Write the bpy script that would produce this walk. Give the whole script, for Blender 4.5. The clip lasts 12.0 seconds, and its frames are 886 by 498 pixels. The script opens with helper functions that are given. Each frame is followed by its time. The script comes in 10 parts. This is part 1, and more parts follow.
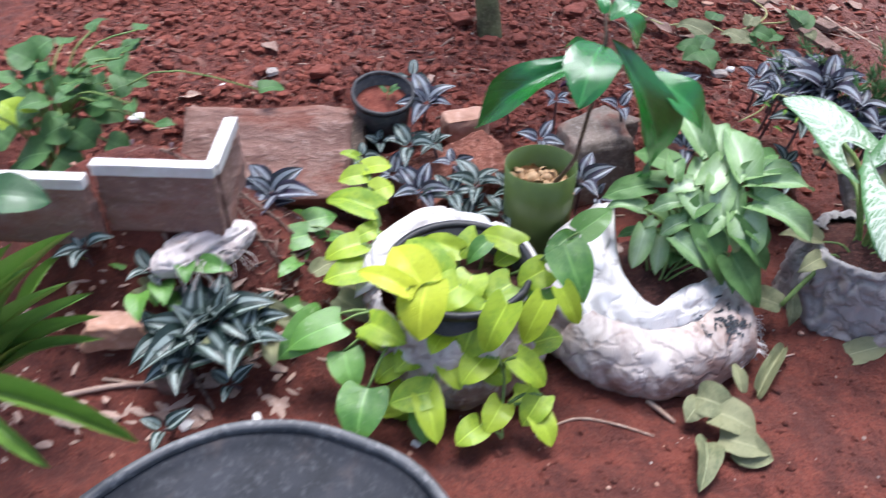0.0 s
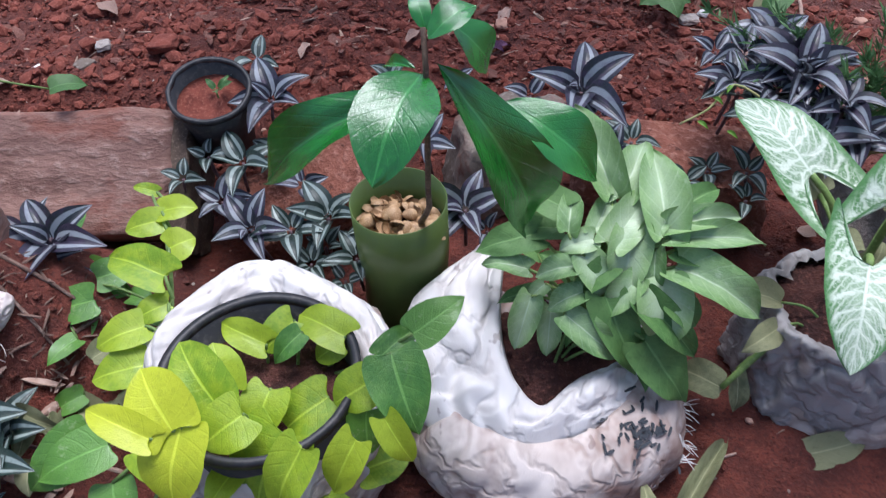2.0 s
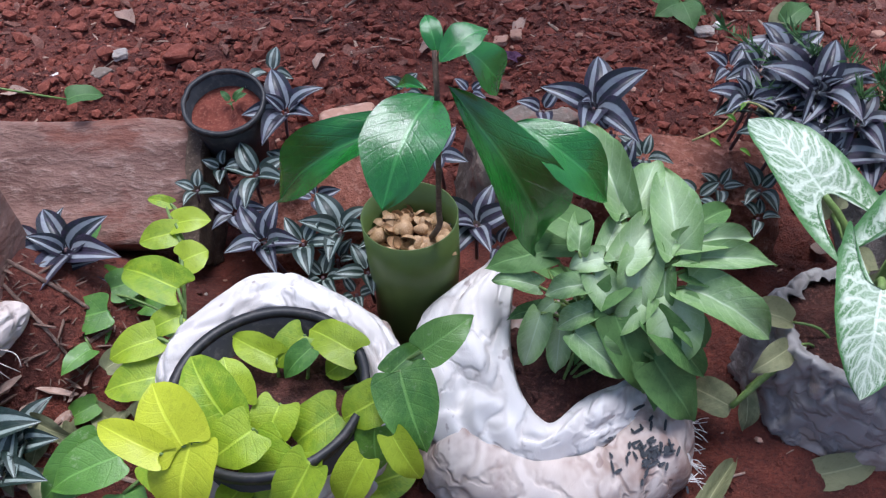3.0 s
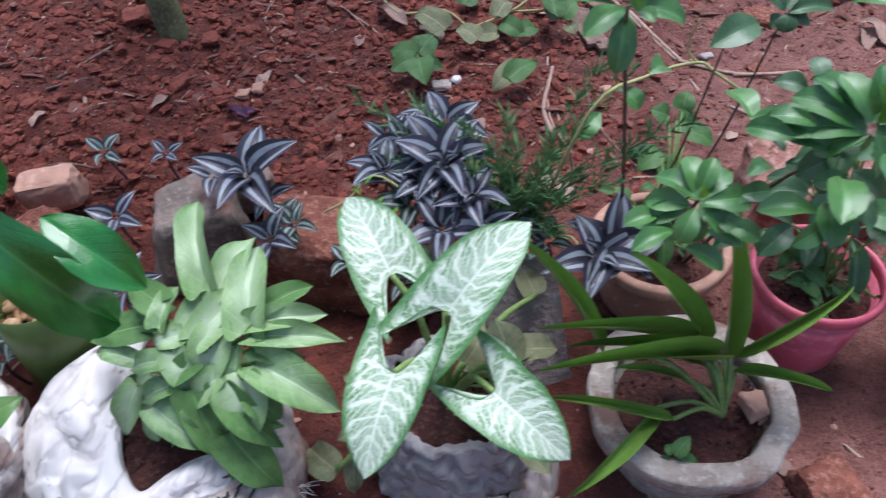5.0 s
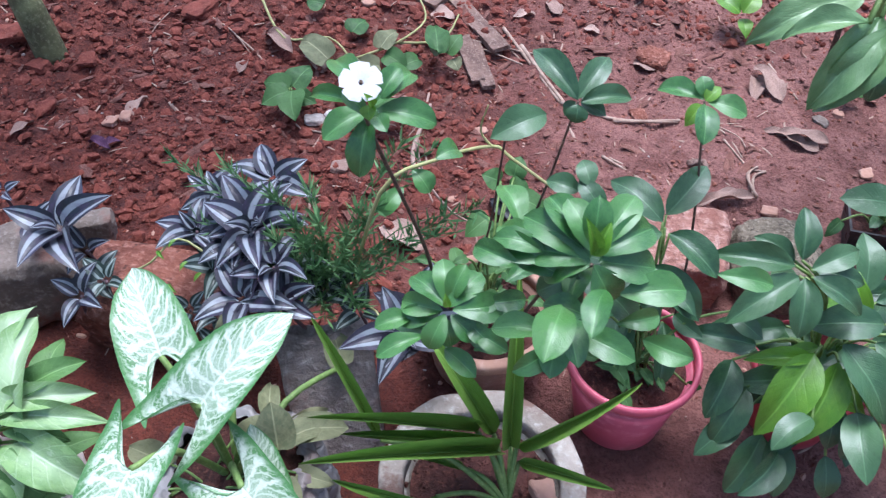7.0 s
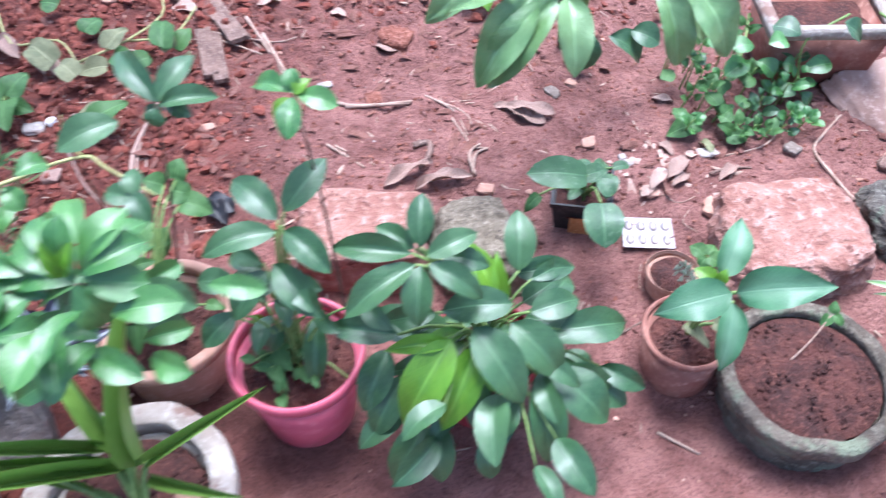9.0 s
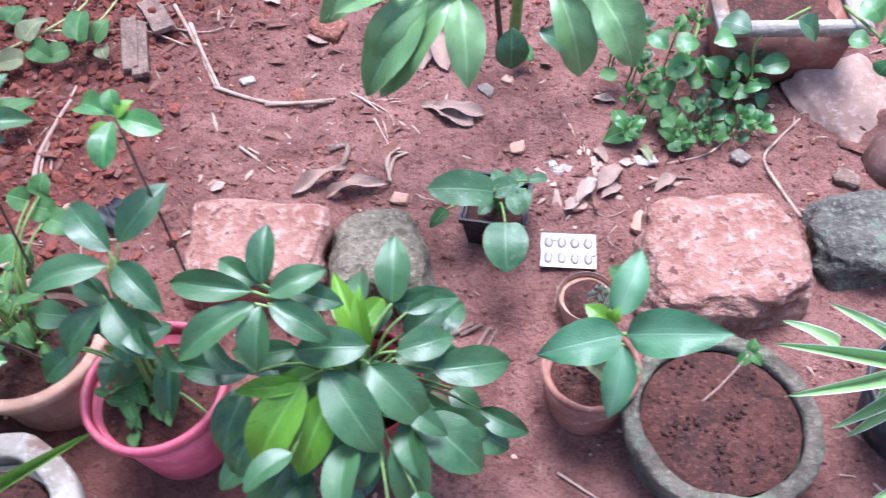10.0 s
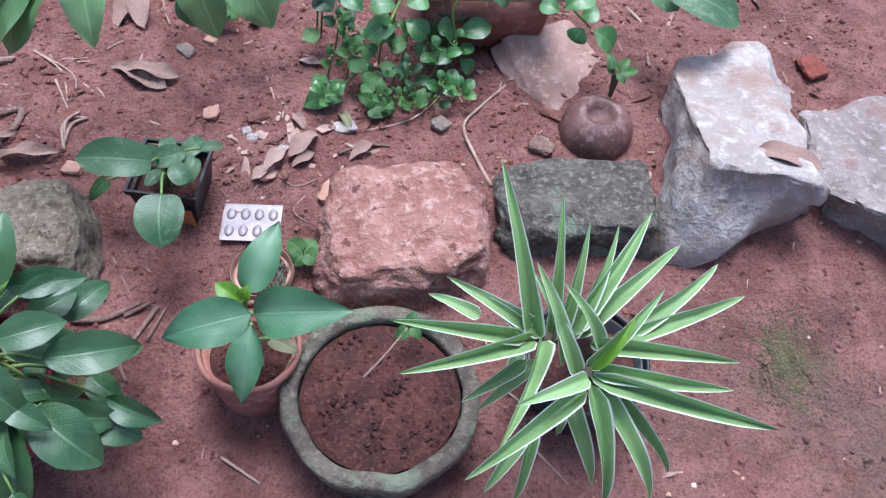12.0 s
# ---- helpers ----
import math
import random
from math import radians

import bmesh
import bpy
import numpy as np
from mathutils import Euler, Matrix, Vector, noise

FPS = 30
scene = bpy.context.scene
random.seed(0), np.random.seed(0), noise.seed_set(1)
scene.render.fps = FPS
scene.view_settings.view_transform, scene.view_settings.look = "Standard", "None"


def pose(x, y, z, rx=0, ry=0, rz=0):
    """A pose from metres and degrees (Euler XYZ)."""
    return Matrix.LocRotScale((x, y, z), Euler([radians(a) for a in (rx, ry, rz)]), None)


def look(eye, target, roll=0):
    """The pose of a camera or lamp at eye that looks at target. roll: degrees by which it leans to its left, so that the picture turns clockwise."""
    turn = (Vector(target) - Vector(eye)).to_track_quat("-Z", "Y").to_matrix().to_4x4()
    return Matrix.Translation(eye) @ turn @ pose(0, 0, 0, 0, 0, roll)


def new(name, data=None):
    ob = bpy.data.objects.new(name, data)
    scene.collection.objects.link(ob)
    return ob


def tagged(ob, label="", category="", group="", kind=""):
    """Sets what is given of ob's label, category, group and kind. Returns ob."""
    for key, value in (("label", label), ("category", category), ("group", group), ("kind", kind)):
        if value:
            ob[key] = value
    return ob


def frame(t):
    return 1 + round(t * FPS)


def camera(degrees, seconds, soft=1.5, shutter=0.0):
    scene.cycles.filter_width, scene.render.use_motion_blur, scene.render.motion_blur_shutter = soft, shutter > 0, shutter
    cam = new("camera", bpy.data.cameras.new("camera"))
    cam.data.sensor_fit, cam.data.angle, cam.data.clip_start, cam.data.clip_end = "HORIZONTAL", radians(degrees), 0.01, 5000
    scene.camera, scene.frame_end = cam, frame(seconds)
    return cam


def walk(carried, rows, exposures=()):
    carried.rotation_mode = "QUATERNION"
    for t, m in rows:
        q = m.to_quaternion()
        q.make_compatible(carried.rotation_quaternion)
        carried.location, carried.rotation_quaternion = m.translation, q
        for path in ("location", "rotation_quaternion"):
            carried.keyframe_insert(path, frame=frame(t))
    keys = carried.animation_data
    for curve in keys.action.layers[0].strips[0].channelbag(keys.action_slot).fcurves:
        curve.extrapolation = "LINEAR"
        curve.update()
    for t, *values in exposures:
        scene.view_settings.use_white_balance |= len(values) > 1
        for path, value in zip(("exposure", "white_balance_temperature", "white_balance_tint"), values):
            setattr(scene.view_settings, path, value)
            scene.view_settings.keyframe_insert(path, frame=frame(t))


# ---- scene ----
cam = camera(56.9, 12.0, soft=1.2, shutter=0.55)
PATH = [
    (0, (0.037, -0.008, 1.011), (0.036, 1.548, -0.246), -0.1),
    (0.5, (0.152, 0.132, 1.028), (0.191, 1.636, -0.29), -0.7),
    (1, (0.281, 0.218, 0.98), (0.235, 1.654, -0.411), -1.1),
    (1.5, (0.315, 0.349, 0.95), (0.258, 1.727, -0.499), -1.8),
    (2, (0.304, 0.432, 0.95), (0.225, 1.797, -0.509), -3.5),
    (2.5, (0.31, 0.447, 0.966), (0.207, 1.809, -0.496), -4.6),
    (2.7, (0.308, 0.444, 0.966), (0.192, 1.805, -0.495), -4.8),
    (4.3, (0.504, 0.457, 1.0), (0.472, 1.854, -0.43), 1.7),
    (4.5, (0.625, 0.485, 1.022), (0.55, 1.86, -0.429), -1.9),
    (5, (0.789, 0.489, 1.043), (0.726, 1.86, -0.411), -2.5),
    (5.5, (0.888, 0.548, 1.074), (0.857, 1.905, -0.395), -2.6),
    (6, (0.976, 0.623, 1.108), (0.934, 1.952, -0.386), -2.4),
    (6.5, (1.026, 0.627, 1.11), (0.966, 1.949, -0.39), -0.8),
    (6.7, (1.042, 0.623, 1.112), (0.969, 1.945, -0.387), -0.3),
    (8.3, (1.266, 0.603, 1.11), (1.234, 1.911, -0.402), -2.8),
    (8.5, (1.338, 0.607, 1.122), (1.338, 1.91, -0.396), -1.9),
    (9, (1.48, 0.655, 1.108), (1.522, 1.931, -0.431), -1.5),
    (9.5, (1.641, 0.763, 1.093), (1.646, 1.989, -0.487), -3.7),
    (10, (1.708, 0.775, 1.08), (1.64, 1.984, -0.511), -4.6),
    (10.5, (1.868, 0.762, 1.059), (1.877, 1.951, -0.548), -0.4),
    (11, (1.984, 0.754, 1.066), (2.098, 1.894, -0.574), 3.7),
    (11.5, (2.008, 0.779, 1.06), (2.209, 1.906, -0.579), 6.4),
    (12, (2.0, 0.803, 1.045), (2.237, 1.92, -0.597), 6.8),
]
EXPOSURES = [(0.0, 1.82, 5900, 12), (2.5, 1.26, 5750, 13), (5.0, 1.39, 5700, 13), (6.5, 1.74, 5500, 13), (8.3, 1.95, 5400, 13), (9.0, 2.42, 5350, 14), (9.7, 2.32, 5300, 14), (10.4, 2.21, 5300, 14), (11.0, 2.07, 5300, 14), (12.0, 1.65, 5450, 13)]
walk(cam, [(t, look(eye, target, roll)) for t, eye, target, roll in PATH], EXPOSURES)

# ---- light: bright overcast daylight in open shade ----
world = bpy.data.worlds.new("sky")
scene.world = world
world.use_nodes = True
wn = world.node_tree
sky = wn.nodes.new("ShaderNodeTexSky")
sky.sky_type, sky.sun_disc = "NISHITA", False
sky.sun_elevation, sky.sun_rotation = radians(74), radians(13)
sky.air_density, sky.dust_density = 1.0, 4.0
wn.links.new(sky.outputs[0], wn.nodes["Background"].inputs[0])
wn.nodes["Background"].inputs[1].default_value = 0.068
sun = new("sun", bpy.data.lights.new("sun", "SUN"))
sun.data.energy, sun.data.angle, sun.data.color = 1.5, radians(28), (1.0, 0.98, 0.96)
sun.matrix_world = look((1.3, 2.5, 4.6), (1, 1.2, 0))


# ---- material helpers ----
def shader(name):
    m = bpy.data.materials.new(name)
    m.use_nodes = True
    nt = m.node_tree
    return m, nt, nt.nodes["Principled BSDF"]


def put(nt, kind, **given):
    n = nt.nodes.new(kind)
    for key, v in given.items():
        if key == "op":
            n.operation = v
        elif key == "blend":
            n.data_type, n.blend_type = "RGBA", v
        else:
            socket = n.inputs[int(key[1:])]
            if isinstance(v, bpy.types.NodeSocket):
                nt.links.new(v, socket)
            else:
                socket.default_value = v
    return n


def maths(nt, op, a, b=0.0, c=0.0):
    return put(nt, "ShaderNodeMath", op=op, i0=a, i1=b, i2=c).outputs[0]


def mix(nt, f, a, b, blend="MIX"):
    return put(nt, "ShaderNodeMix", blend=blend, i0=f, i6=a, i7=b).outputs[2]


def ramp(nt, v, lo, hi):
    n = put(nt, "ShaderNodeMapRange", i0=v, i1=lo, i2=hi)
    n.interpolation_type = "SMOOTHSTEP"
    return n.outputs[0]


def noisy(nt, scale, detail=4.0, rough=0.6, coords=None):
    if coords is None:
        coords = put(nt, "ShaderNodeTexCoord").outputs["Object"]
    n = put(nt, "ShaderNodeTexNoise", i0=coords, i2=scale, i3=detail, i4=rough)
    return n.outputs[0]


def rgb(r, g, b):
    return (r, g, b, 1.0)


def bump(nt, p, h, strength, distance):
    b = put(nt, "ShaderNodeBump", i0=strength, i1=distance)
    nt.links.new(h, b.inputs["Height"])
    nt.links.new(b.outputs[0], p.inputs["Normal"])


def surface(name, dark, mid, light, scale, rough=0.85, relief=0.5, distance=0.004, fine=6.0, stain=None, stain_scale=6.0, stain_at=(0.5, 0.62), metal=0.0, world_space=False, stretch=None):
    """A grainy surface: two scales of mottling, an optional stain of its own shape, fine relief."""
    m, nt, p = shader(name)
    co = put(nt, "ShaderNodeNewGeometry").outputs["Position"] if world_space else put(nt, "ShaderNodeTexCoord").outputs["Object"]
    if stretch:
        co = put(nt, "ShaderNodeVectorMath", op="MULTIPLY", i0=co, i1=stretch).outputs[0]
    big, small = noisy(nt, scale, 5, 0.6, co), noisy(nt, scale * fine, 5, 0.65, co)
    c = mix(nt, ramp(nt, big, 0.3, 0.7), rgb(*dark), rgb(*mid))
    c = mix(nt, ramp(nt, small, 0.48, 0.75), c, rgb(*light))
    if stain:
        c = mix(nt, ramp(nt, noisy(nt, stain_scale, 5, 0.7, co), *stain_at), c, rgb(*stain))
    info = put(nt, "ShaderNodeObjectInfo").outputs["Random"]
    c = mix(nt, maths(nt, "MULTIPLY", info, 0.18), c, rgb(*dark))
    nt.links.new(c, p.inputs["Base Color"])
    p.inputs["Roughness"].default_value, p.inputs["Metallic"].default_value = rough, metal
    h = maths(nt, "ADD", big, maths(nt, "MULTIPLY", small, 0.7))
    bump(nt, p, h, relief, distance)
    return m


def earth():
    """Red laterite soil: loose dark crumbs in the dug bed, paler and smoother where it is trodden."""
    m, nt, p = shader("red_soil")
    co = put(nt, "ShaderNodeNewGeometry").outputs["Position"]
    sep = put(nt, "ShaderNodeSeparateXYZ", i0=co)
    big, mid, fine = noisy(nt, 3.0, 5, 0.6, co), noisy(nt, 17.0, 6, 0.65, co), noisy(nt, 95.0, 5, 0.7, co)
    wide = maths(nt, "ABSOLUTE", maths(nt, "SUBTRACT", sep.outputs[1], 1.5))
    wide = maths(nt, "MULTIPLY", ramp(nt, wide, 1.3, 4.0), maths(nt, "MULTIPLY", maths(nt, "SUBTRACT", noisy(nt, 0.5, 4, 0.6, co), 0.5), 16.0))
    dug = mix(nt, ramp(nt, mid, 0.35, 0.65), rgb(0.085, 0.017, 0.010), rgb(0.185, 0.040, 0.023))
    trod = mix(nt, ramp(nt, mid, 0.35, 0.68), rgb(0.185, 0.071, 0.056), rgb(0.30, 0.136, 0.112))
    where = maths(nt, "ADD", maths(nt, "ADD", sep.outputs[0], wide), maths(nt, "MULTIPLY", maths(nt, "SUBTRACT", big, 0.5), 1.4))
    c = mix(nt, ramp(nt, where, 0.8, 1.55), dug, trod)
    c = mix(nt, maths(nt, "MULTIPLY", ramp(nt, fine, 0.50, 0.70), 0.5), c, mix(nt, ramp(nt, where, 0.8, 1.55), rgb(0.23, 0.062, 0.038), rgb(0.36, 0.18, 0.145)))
    damp = maths(nt, "MULTIPLY", ramp(nt, sep.outputs[0], 2.25, 2.6), ramp(nt, sep.outputs[1], 1.5, 1.25))
    damp = maths(nt, "MULTIPLY", damp, maths(nt, "MULTIPLY", ramp(nt, sep.outputs[1], 0.95, 1.15), ramp(nt, sep.outputs[0], 3.3, 2.9)))
    c = mix(nt, maths(nt, "MULTIPLY", maths(nt, "MULTIPLY", damp, ramp(nt, noisy(nt, 6.0, 5, 0.7, co), 0.4, 0.62)), 0.7), c, rgb(0.135, 0.095, 0.068))
    c = mix(nt, maths(nt, "MULTIPLY", ramp(nt, noisy(nt, 5.5, 5, 0.7, co), 0.52, 0.68), 0.55), c, rgb(0.10, 0.03, 0.022))
    grit = noisy(nt, 210.0, 4, 0.7, co)
    c = mix(nt, maths(nt, "MULTIPLY", ramp(nt, grit, 0.50, 0.36), 0.6), c, rgb(0.06, 0.018, 0.013))
    c = mix(nt, maths(nt, "MULTIPLY", ramp(nt, grit, 0.58, 0.70), 0.3), c, rgb(0.36, 0.16, 0.12))
    nt.links.new(c, p.inputs["Base Color"])
    nt.links.new(maths(nt, "ADD", maths(nt, "MULTIPLY", big, 0.3), 0.68), p.inputs["Roughness"])
    bump(nt, p, maths(nt, "ADD", mid, maths(nt, "ADD", maths(nt, "MULTIPLY", fine, 0.6), maths(nt, "MULTIPLY", grit, 0.3))), 1.0, 0.015)
    return m


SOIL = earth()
DARK_SOIL = surface("pot_soil", (0.035, 0.011, 0.009), (0.10, 0.031, 0.022), (0.18, 0.07, 0.05), 25.0, 0.95, 1.0, 0.01, 6.0)
CLOD = surface("soil_clods", (0.12, 0.026, 0.016), (0.22, 0.055, 0.034), (0.32, 0.115, 0.08), 40.0, 0.95, 0.6, 0.003, world_space=True)
BARK_BITS = surface("red_brown_bark", (0.10, 0.036, 0.026), (0.20, 0.085, 0.062), (0.32, 0.18, 0.14), 60.0, 0.95, 0.6, 0.003, world_space=True)
LATERITE = surface("laterite_stone", (0.15, 0.045, 0.027), (0.31, 0.115, 0.075), (0.45, 0.225, 0.17), 22.0, 0.95, 1.0, 0.012, 4.0, (0.09, 0.03, 0.02), 30.0, (0.58, 0.66))
GREY_STONE = surface("grey_brown_stone", (0.13, 0.10, 0.08), (0.24, 0.19, 0.155), (0.33, 0.28, 0.24), 14.0, 0.9, 0.6, 0.006, 8.0, (0.17, 0.07, 0.05), 7.0)
PALE_LATERITE = surface("pale_laterite_stone", (0.22, 0.09, 0.065), (0.38, 0.20, 0.155), (0.50, 0.33, 0.275), 16.0, 0.95, 1.0, 0.014, 4.0, (0.13, 0.05, 0.038), 34.0, (0.58, 0.66))
MOSS_STONE = surface("mossy_dark_stone", (0.055, 0.046, 0.038), (0.15, 0.128, 0.103), (0.27, 0.26, 0.21), 26.0, 0.95, 1.0, 0.012, 4.0, (0.17, 0.20, 0.14), 16.0, (0.54, 0.64))
PITTED = surface("pitted_grey_stone", (0.11, 0.085, 0.055), (0.24, 0.195, 0.14), (0.36, 0.30, 0.22), 45.0, 0.95, 1.0, 0.010, 3.0, (0.06, 0.045, 0.035), 60.0, (0.57, 0.65))
QUARTZ = surface("pale_quartz_rock", (0.30, 0.255, 0.225), (0.47, 0.42, 0.385), (0.60, 0.56, 0.525), 7.0, 0.85, 1.0, 0.014, 7.0, (0.30, 0.205, 0.165), 5.0, (0.47, 0.62))
SLATE = surface("grey_slate_rock", (0.17, 0.135, 0.12), (0.36, 0.305, 0.28), (0.50, 0.44, 0.41), 12.0, 0.85, 1.0, 0.016, 5.0, (0.23, 0.15, 0.125), 6.0)
GREY_RUBBER = surface("grey_rubber", (0.06, 0.062, 0.068), (0.13, 0.13, 0.135), (0.26, 0.255, 0.255), 14.0, 0.5, 0.3, 0.002)
CONCRETE = surface("weathered_concrete", (0.24, 0.195, 0.16), (0.42, 0.37, 0.32), (0.54, 0.50, 0.45), 16.0, 0.95, 0.8, 0.006, 5.0, (0.19, 0.11, 0.085), 9.0)
MOSSY_CONCRETE = surface("mossy_concrete", (0.075, 0.058, 0.042), (0.18, 0.145, 0.108), (0.29, 0.26, 0.20), 18.0, 0.95, 1.0, 0.014, 5.0, (0.20, 0.23, 0.15), 14.0, (0.50, 0.64))
BUFF = surface("buff_stone", (0.26, 0.155, 0.12), (0.40, 0.265, 0.215), (0.50, 0.36, 0.305), 12.0, 0.95, 0.7, 0.006)
TERRACOTTA = surface("pale_terracotta", (0.36, 0.19, 0.13), (0.50, 0.29, 0.21), (0.58, 0.38, 0.30), 10.0, 0.8, 0.3, 0.002, 6.0, (0.27, 0.13, 0.09), 9.0, (0.55, 0.7))
OLD_TERRACOTTA = surface("earthy_terracotta", (0.22, 0.09, 0.065), (0.36, 0.17, 0.125), (0.45, 0.25, 0.19), 12.0, 0.9, 0.4, 0.003, 6.0, (0.24, 0.08, 0.055), 8.0)
PINK = surface("pink_plastic", (0.50, 0.085, 0.13), (0.60, 0.12, 0.17), (0.66, 0.2, 0.24), 6.0, 0.42, 0.1, 0.001, 8.0, (0.36, 0.10, 0.09), 7.0, (0.56, 0.72))
RED_PLASTIC = surface("red_plastic", (0.33, 0.03, 0.05), (0.42, 0.05, 0.07), (0.5, 0.1, 0.1), 6.0, 0.45, 0.1, 0.001)
BLACK_PLASTIC = surface("black_plastic", (0.012, 0.012, 0.014), (0.025, 0.025, 0.028), (0.07, 0.06, 0.058), 14.0, 0.5, 0.25, 0.002, 5.0, (0.10, 0.06, 0.05), 8.0, (0.58, 0.75))
BLACK_RUBBER = surface("black_rubber_tub", (0.014, 0.015, 0.019), (0.030, 0.032, 0.040), (0.06, 0.062, 0.07), 12.0, 0.85, 0.5, 0.004, 6.0, (0.085, 0.066, 0.062), 5.0, (0.55, 0.75))
def cloth(name, dark, mid_, light, stain, at):
    """Woven plastic sacking: a fine weave, sharp creases with shade painted along them, and earth stains."""
    m, nt, p = shader(name)
    co = put(nt, "ShaderNodeTexCoord").outputs["Object"]
    co = put(nt, "ShaderNodeVectorMath", op="MULTIPLY", i0=co, i1=(1.0, 0.6, 1.5)).outputs[0]
    n1, n2, n3 = noisy(nt, 7.0, 3, 0.5, co), noisy(nt, 16.0, 3, 0.5, co), noisy(nt, 5.0, 5, 0.7, co)
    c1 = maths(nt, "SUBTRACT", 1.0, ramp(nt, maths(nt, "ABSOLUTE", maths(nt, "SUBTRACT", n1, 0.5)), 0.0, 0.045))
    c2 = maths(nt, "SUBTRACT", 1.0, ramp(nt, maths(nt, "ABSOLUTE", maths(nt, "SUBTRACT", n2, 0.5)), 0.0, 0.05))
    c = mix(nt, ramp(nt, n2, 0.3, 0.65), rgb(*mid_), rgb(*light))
    # fold shade put into the colour: crease lines mixed towards the dark tone
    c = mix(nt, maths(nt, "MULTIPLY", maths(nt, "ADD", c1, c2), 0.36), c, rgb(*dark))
    c = mix(nt, maths(nt, "MULTIPLY", ramp(nt, n3, *at), 0.85), c, rgb(*stain))
    specks = ramp(nt, noisy(nt, 42.0, 2, 0.4, co), 0.70, 0.73)
    c = mix(nt, maths(nt, "MULTIPLY", specks, 0.5), c, rgb(0.16, 0.10, 0.09))
    nt.links.new(c, p.inputs["Base Color"])
    p.inputs["Roughness"].default_value = 0.72
    weave = put(nt, "ShaderNodeTexWave", i0=co, i1=260.0)
    h = maths(nt, "ADD", maths(nt, "MULTIPLY", maths(nt, "ADD", n1, n2), 0.5), maths(nt, "ADD", maths(nt, "MULTIPLY", maths(nt, "ADD", c1, c2), -0.32), maths(nt, "MULTIPLY", weave.outputs[1], 0.04)))
    bump(nt, p, h, 0.6, 0.008)
    return m


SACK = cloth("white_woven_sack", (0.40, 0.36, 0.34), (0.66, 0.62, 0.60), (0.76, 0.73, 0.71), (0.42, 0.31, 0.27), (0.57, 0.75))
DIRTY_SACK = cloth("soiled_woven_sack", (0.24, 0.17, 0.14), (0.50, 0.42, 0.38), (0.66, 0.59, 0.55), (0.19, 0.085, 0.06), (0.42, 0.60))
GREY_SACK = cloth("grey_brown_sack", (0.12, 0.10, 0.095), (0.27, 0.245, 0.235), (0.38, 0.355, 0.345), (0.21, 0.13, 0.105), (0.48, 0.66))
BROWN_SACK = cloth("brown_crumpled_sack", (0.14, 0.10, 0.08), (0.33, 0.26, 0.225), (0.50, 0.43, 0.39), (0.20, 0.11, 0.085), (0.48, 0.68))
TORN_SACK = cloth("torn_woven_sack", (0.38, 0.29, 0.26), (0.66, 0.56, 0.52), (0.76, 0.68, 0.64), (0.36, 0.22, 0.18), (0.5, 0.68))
TIMBER = surface("weathered_timber", (0.18, 0.095, 0.075), (0.32, 0.19, 0.155), (0.42, 0.29, 0.245), 9.0, 0.95, 1.0, 0.008, 5.0, (0.22, 0.085, 0.06), 6.0, (0.50, 0.66), stretch=(1.0, 2.0, 2.0))
BARK = surface("dry_bark", (0.12, 0.07, 0.055), (0.24, 0.15, 0.115), (0.36, 0.26, 0.21), 25.0, 0.95, 0.9, 0.006)
DRY = surface("dry_leaf", (0.22, 0.13, 0.10), (0.33, 0.215, 0.17), (0.45, 0.33, 0.27), 30.0, 0.85, 0.5, 0.002)
DRY_PALE = surface("pale_dry_leaf", (0.32, 0.20, 0.155), (0.43, 0.30, 0.24), (0.52, 0.40, 0.34), 30.0, 0.85, 0.5, 0.002)
TWIG = surface("dry_twig", (0.25, 0.15, 0.11), (0.42, 0.30, 0.23), (0.5, 0.40, 0.32), 40.0, 0.9, 0.4, 0.002)
WHITE = surface("white_paint", (0.62, 0.58, 0.55), (0.76, 0.73, 0.70), (0.82, 0.8, 0.78), 12.0, 0.6, 0.2, 0.001, 5.0, (0.45, 0.33, 0.28), 8.0, (0.6, 0.8))
SHELL = surface("nut_shell", (0.28, 0.155, 0.07), (0.47, 0.30, 0.16), (0.60, 0.43, 0.27), 60.0, 0.6, 0.3, 0.002)
FOIL = surface("blister_foil", (0.30, 0.265, 0.26), (0.39, 0.35, 0.35), (0.48, 0.44, 0.44), 30.0, 0.45, 0.2, 0.001, 5.0, (0.45, 0.36, 0.34), 20.0, metal=0.25)
HUSK = surface("brown_husk", (0.09, 0.04, 0.033), (0.17, 0.085, 0.07), (0.26, 0.16, 0.14), 14.0, 0.65, 0.4, 0.003)
STEM_GREEN = surface("green_stem", (0.10, 0.17, 0.04), (0.19, 0.29, 0.075), (0.27, 0.37, 0.12), 30.0, 0.6, 0.2, 0.001)
STEM_BROWN = surface("brown_stem", (0.06, 0.035, 0.025), (0.13, 0.085, 0.055), (0.22, 0.16, 0.11), 40.0, 0.8, 0.4, 0.002)
TRUNK = surface("mossy_green_trunk", (0.09, 0.085, 0.04), (0.18, 0.19, 0.08), (0.28, 0.29, 0.15), 22.0, 0.9, 0.6, 0.004)
BLACK_INK = surface("dark_print", (0.015, 0.018, 0.025), (0.03, 0.035, 0.045), (0.08, 0.09, 0.1), 30.0, 0.6, 0.1, 0.001)


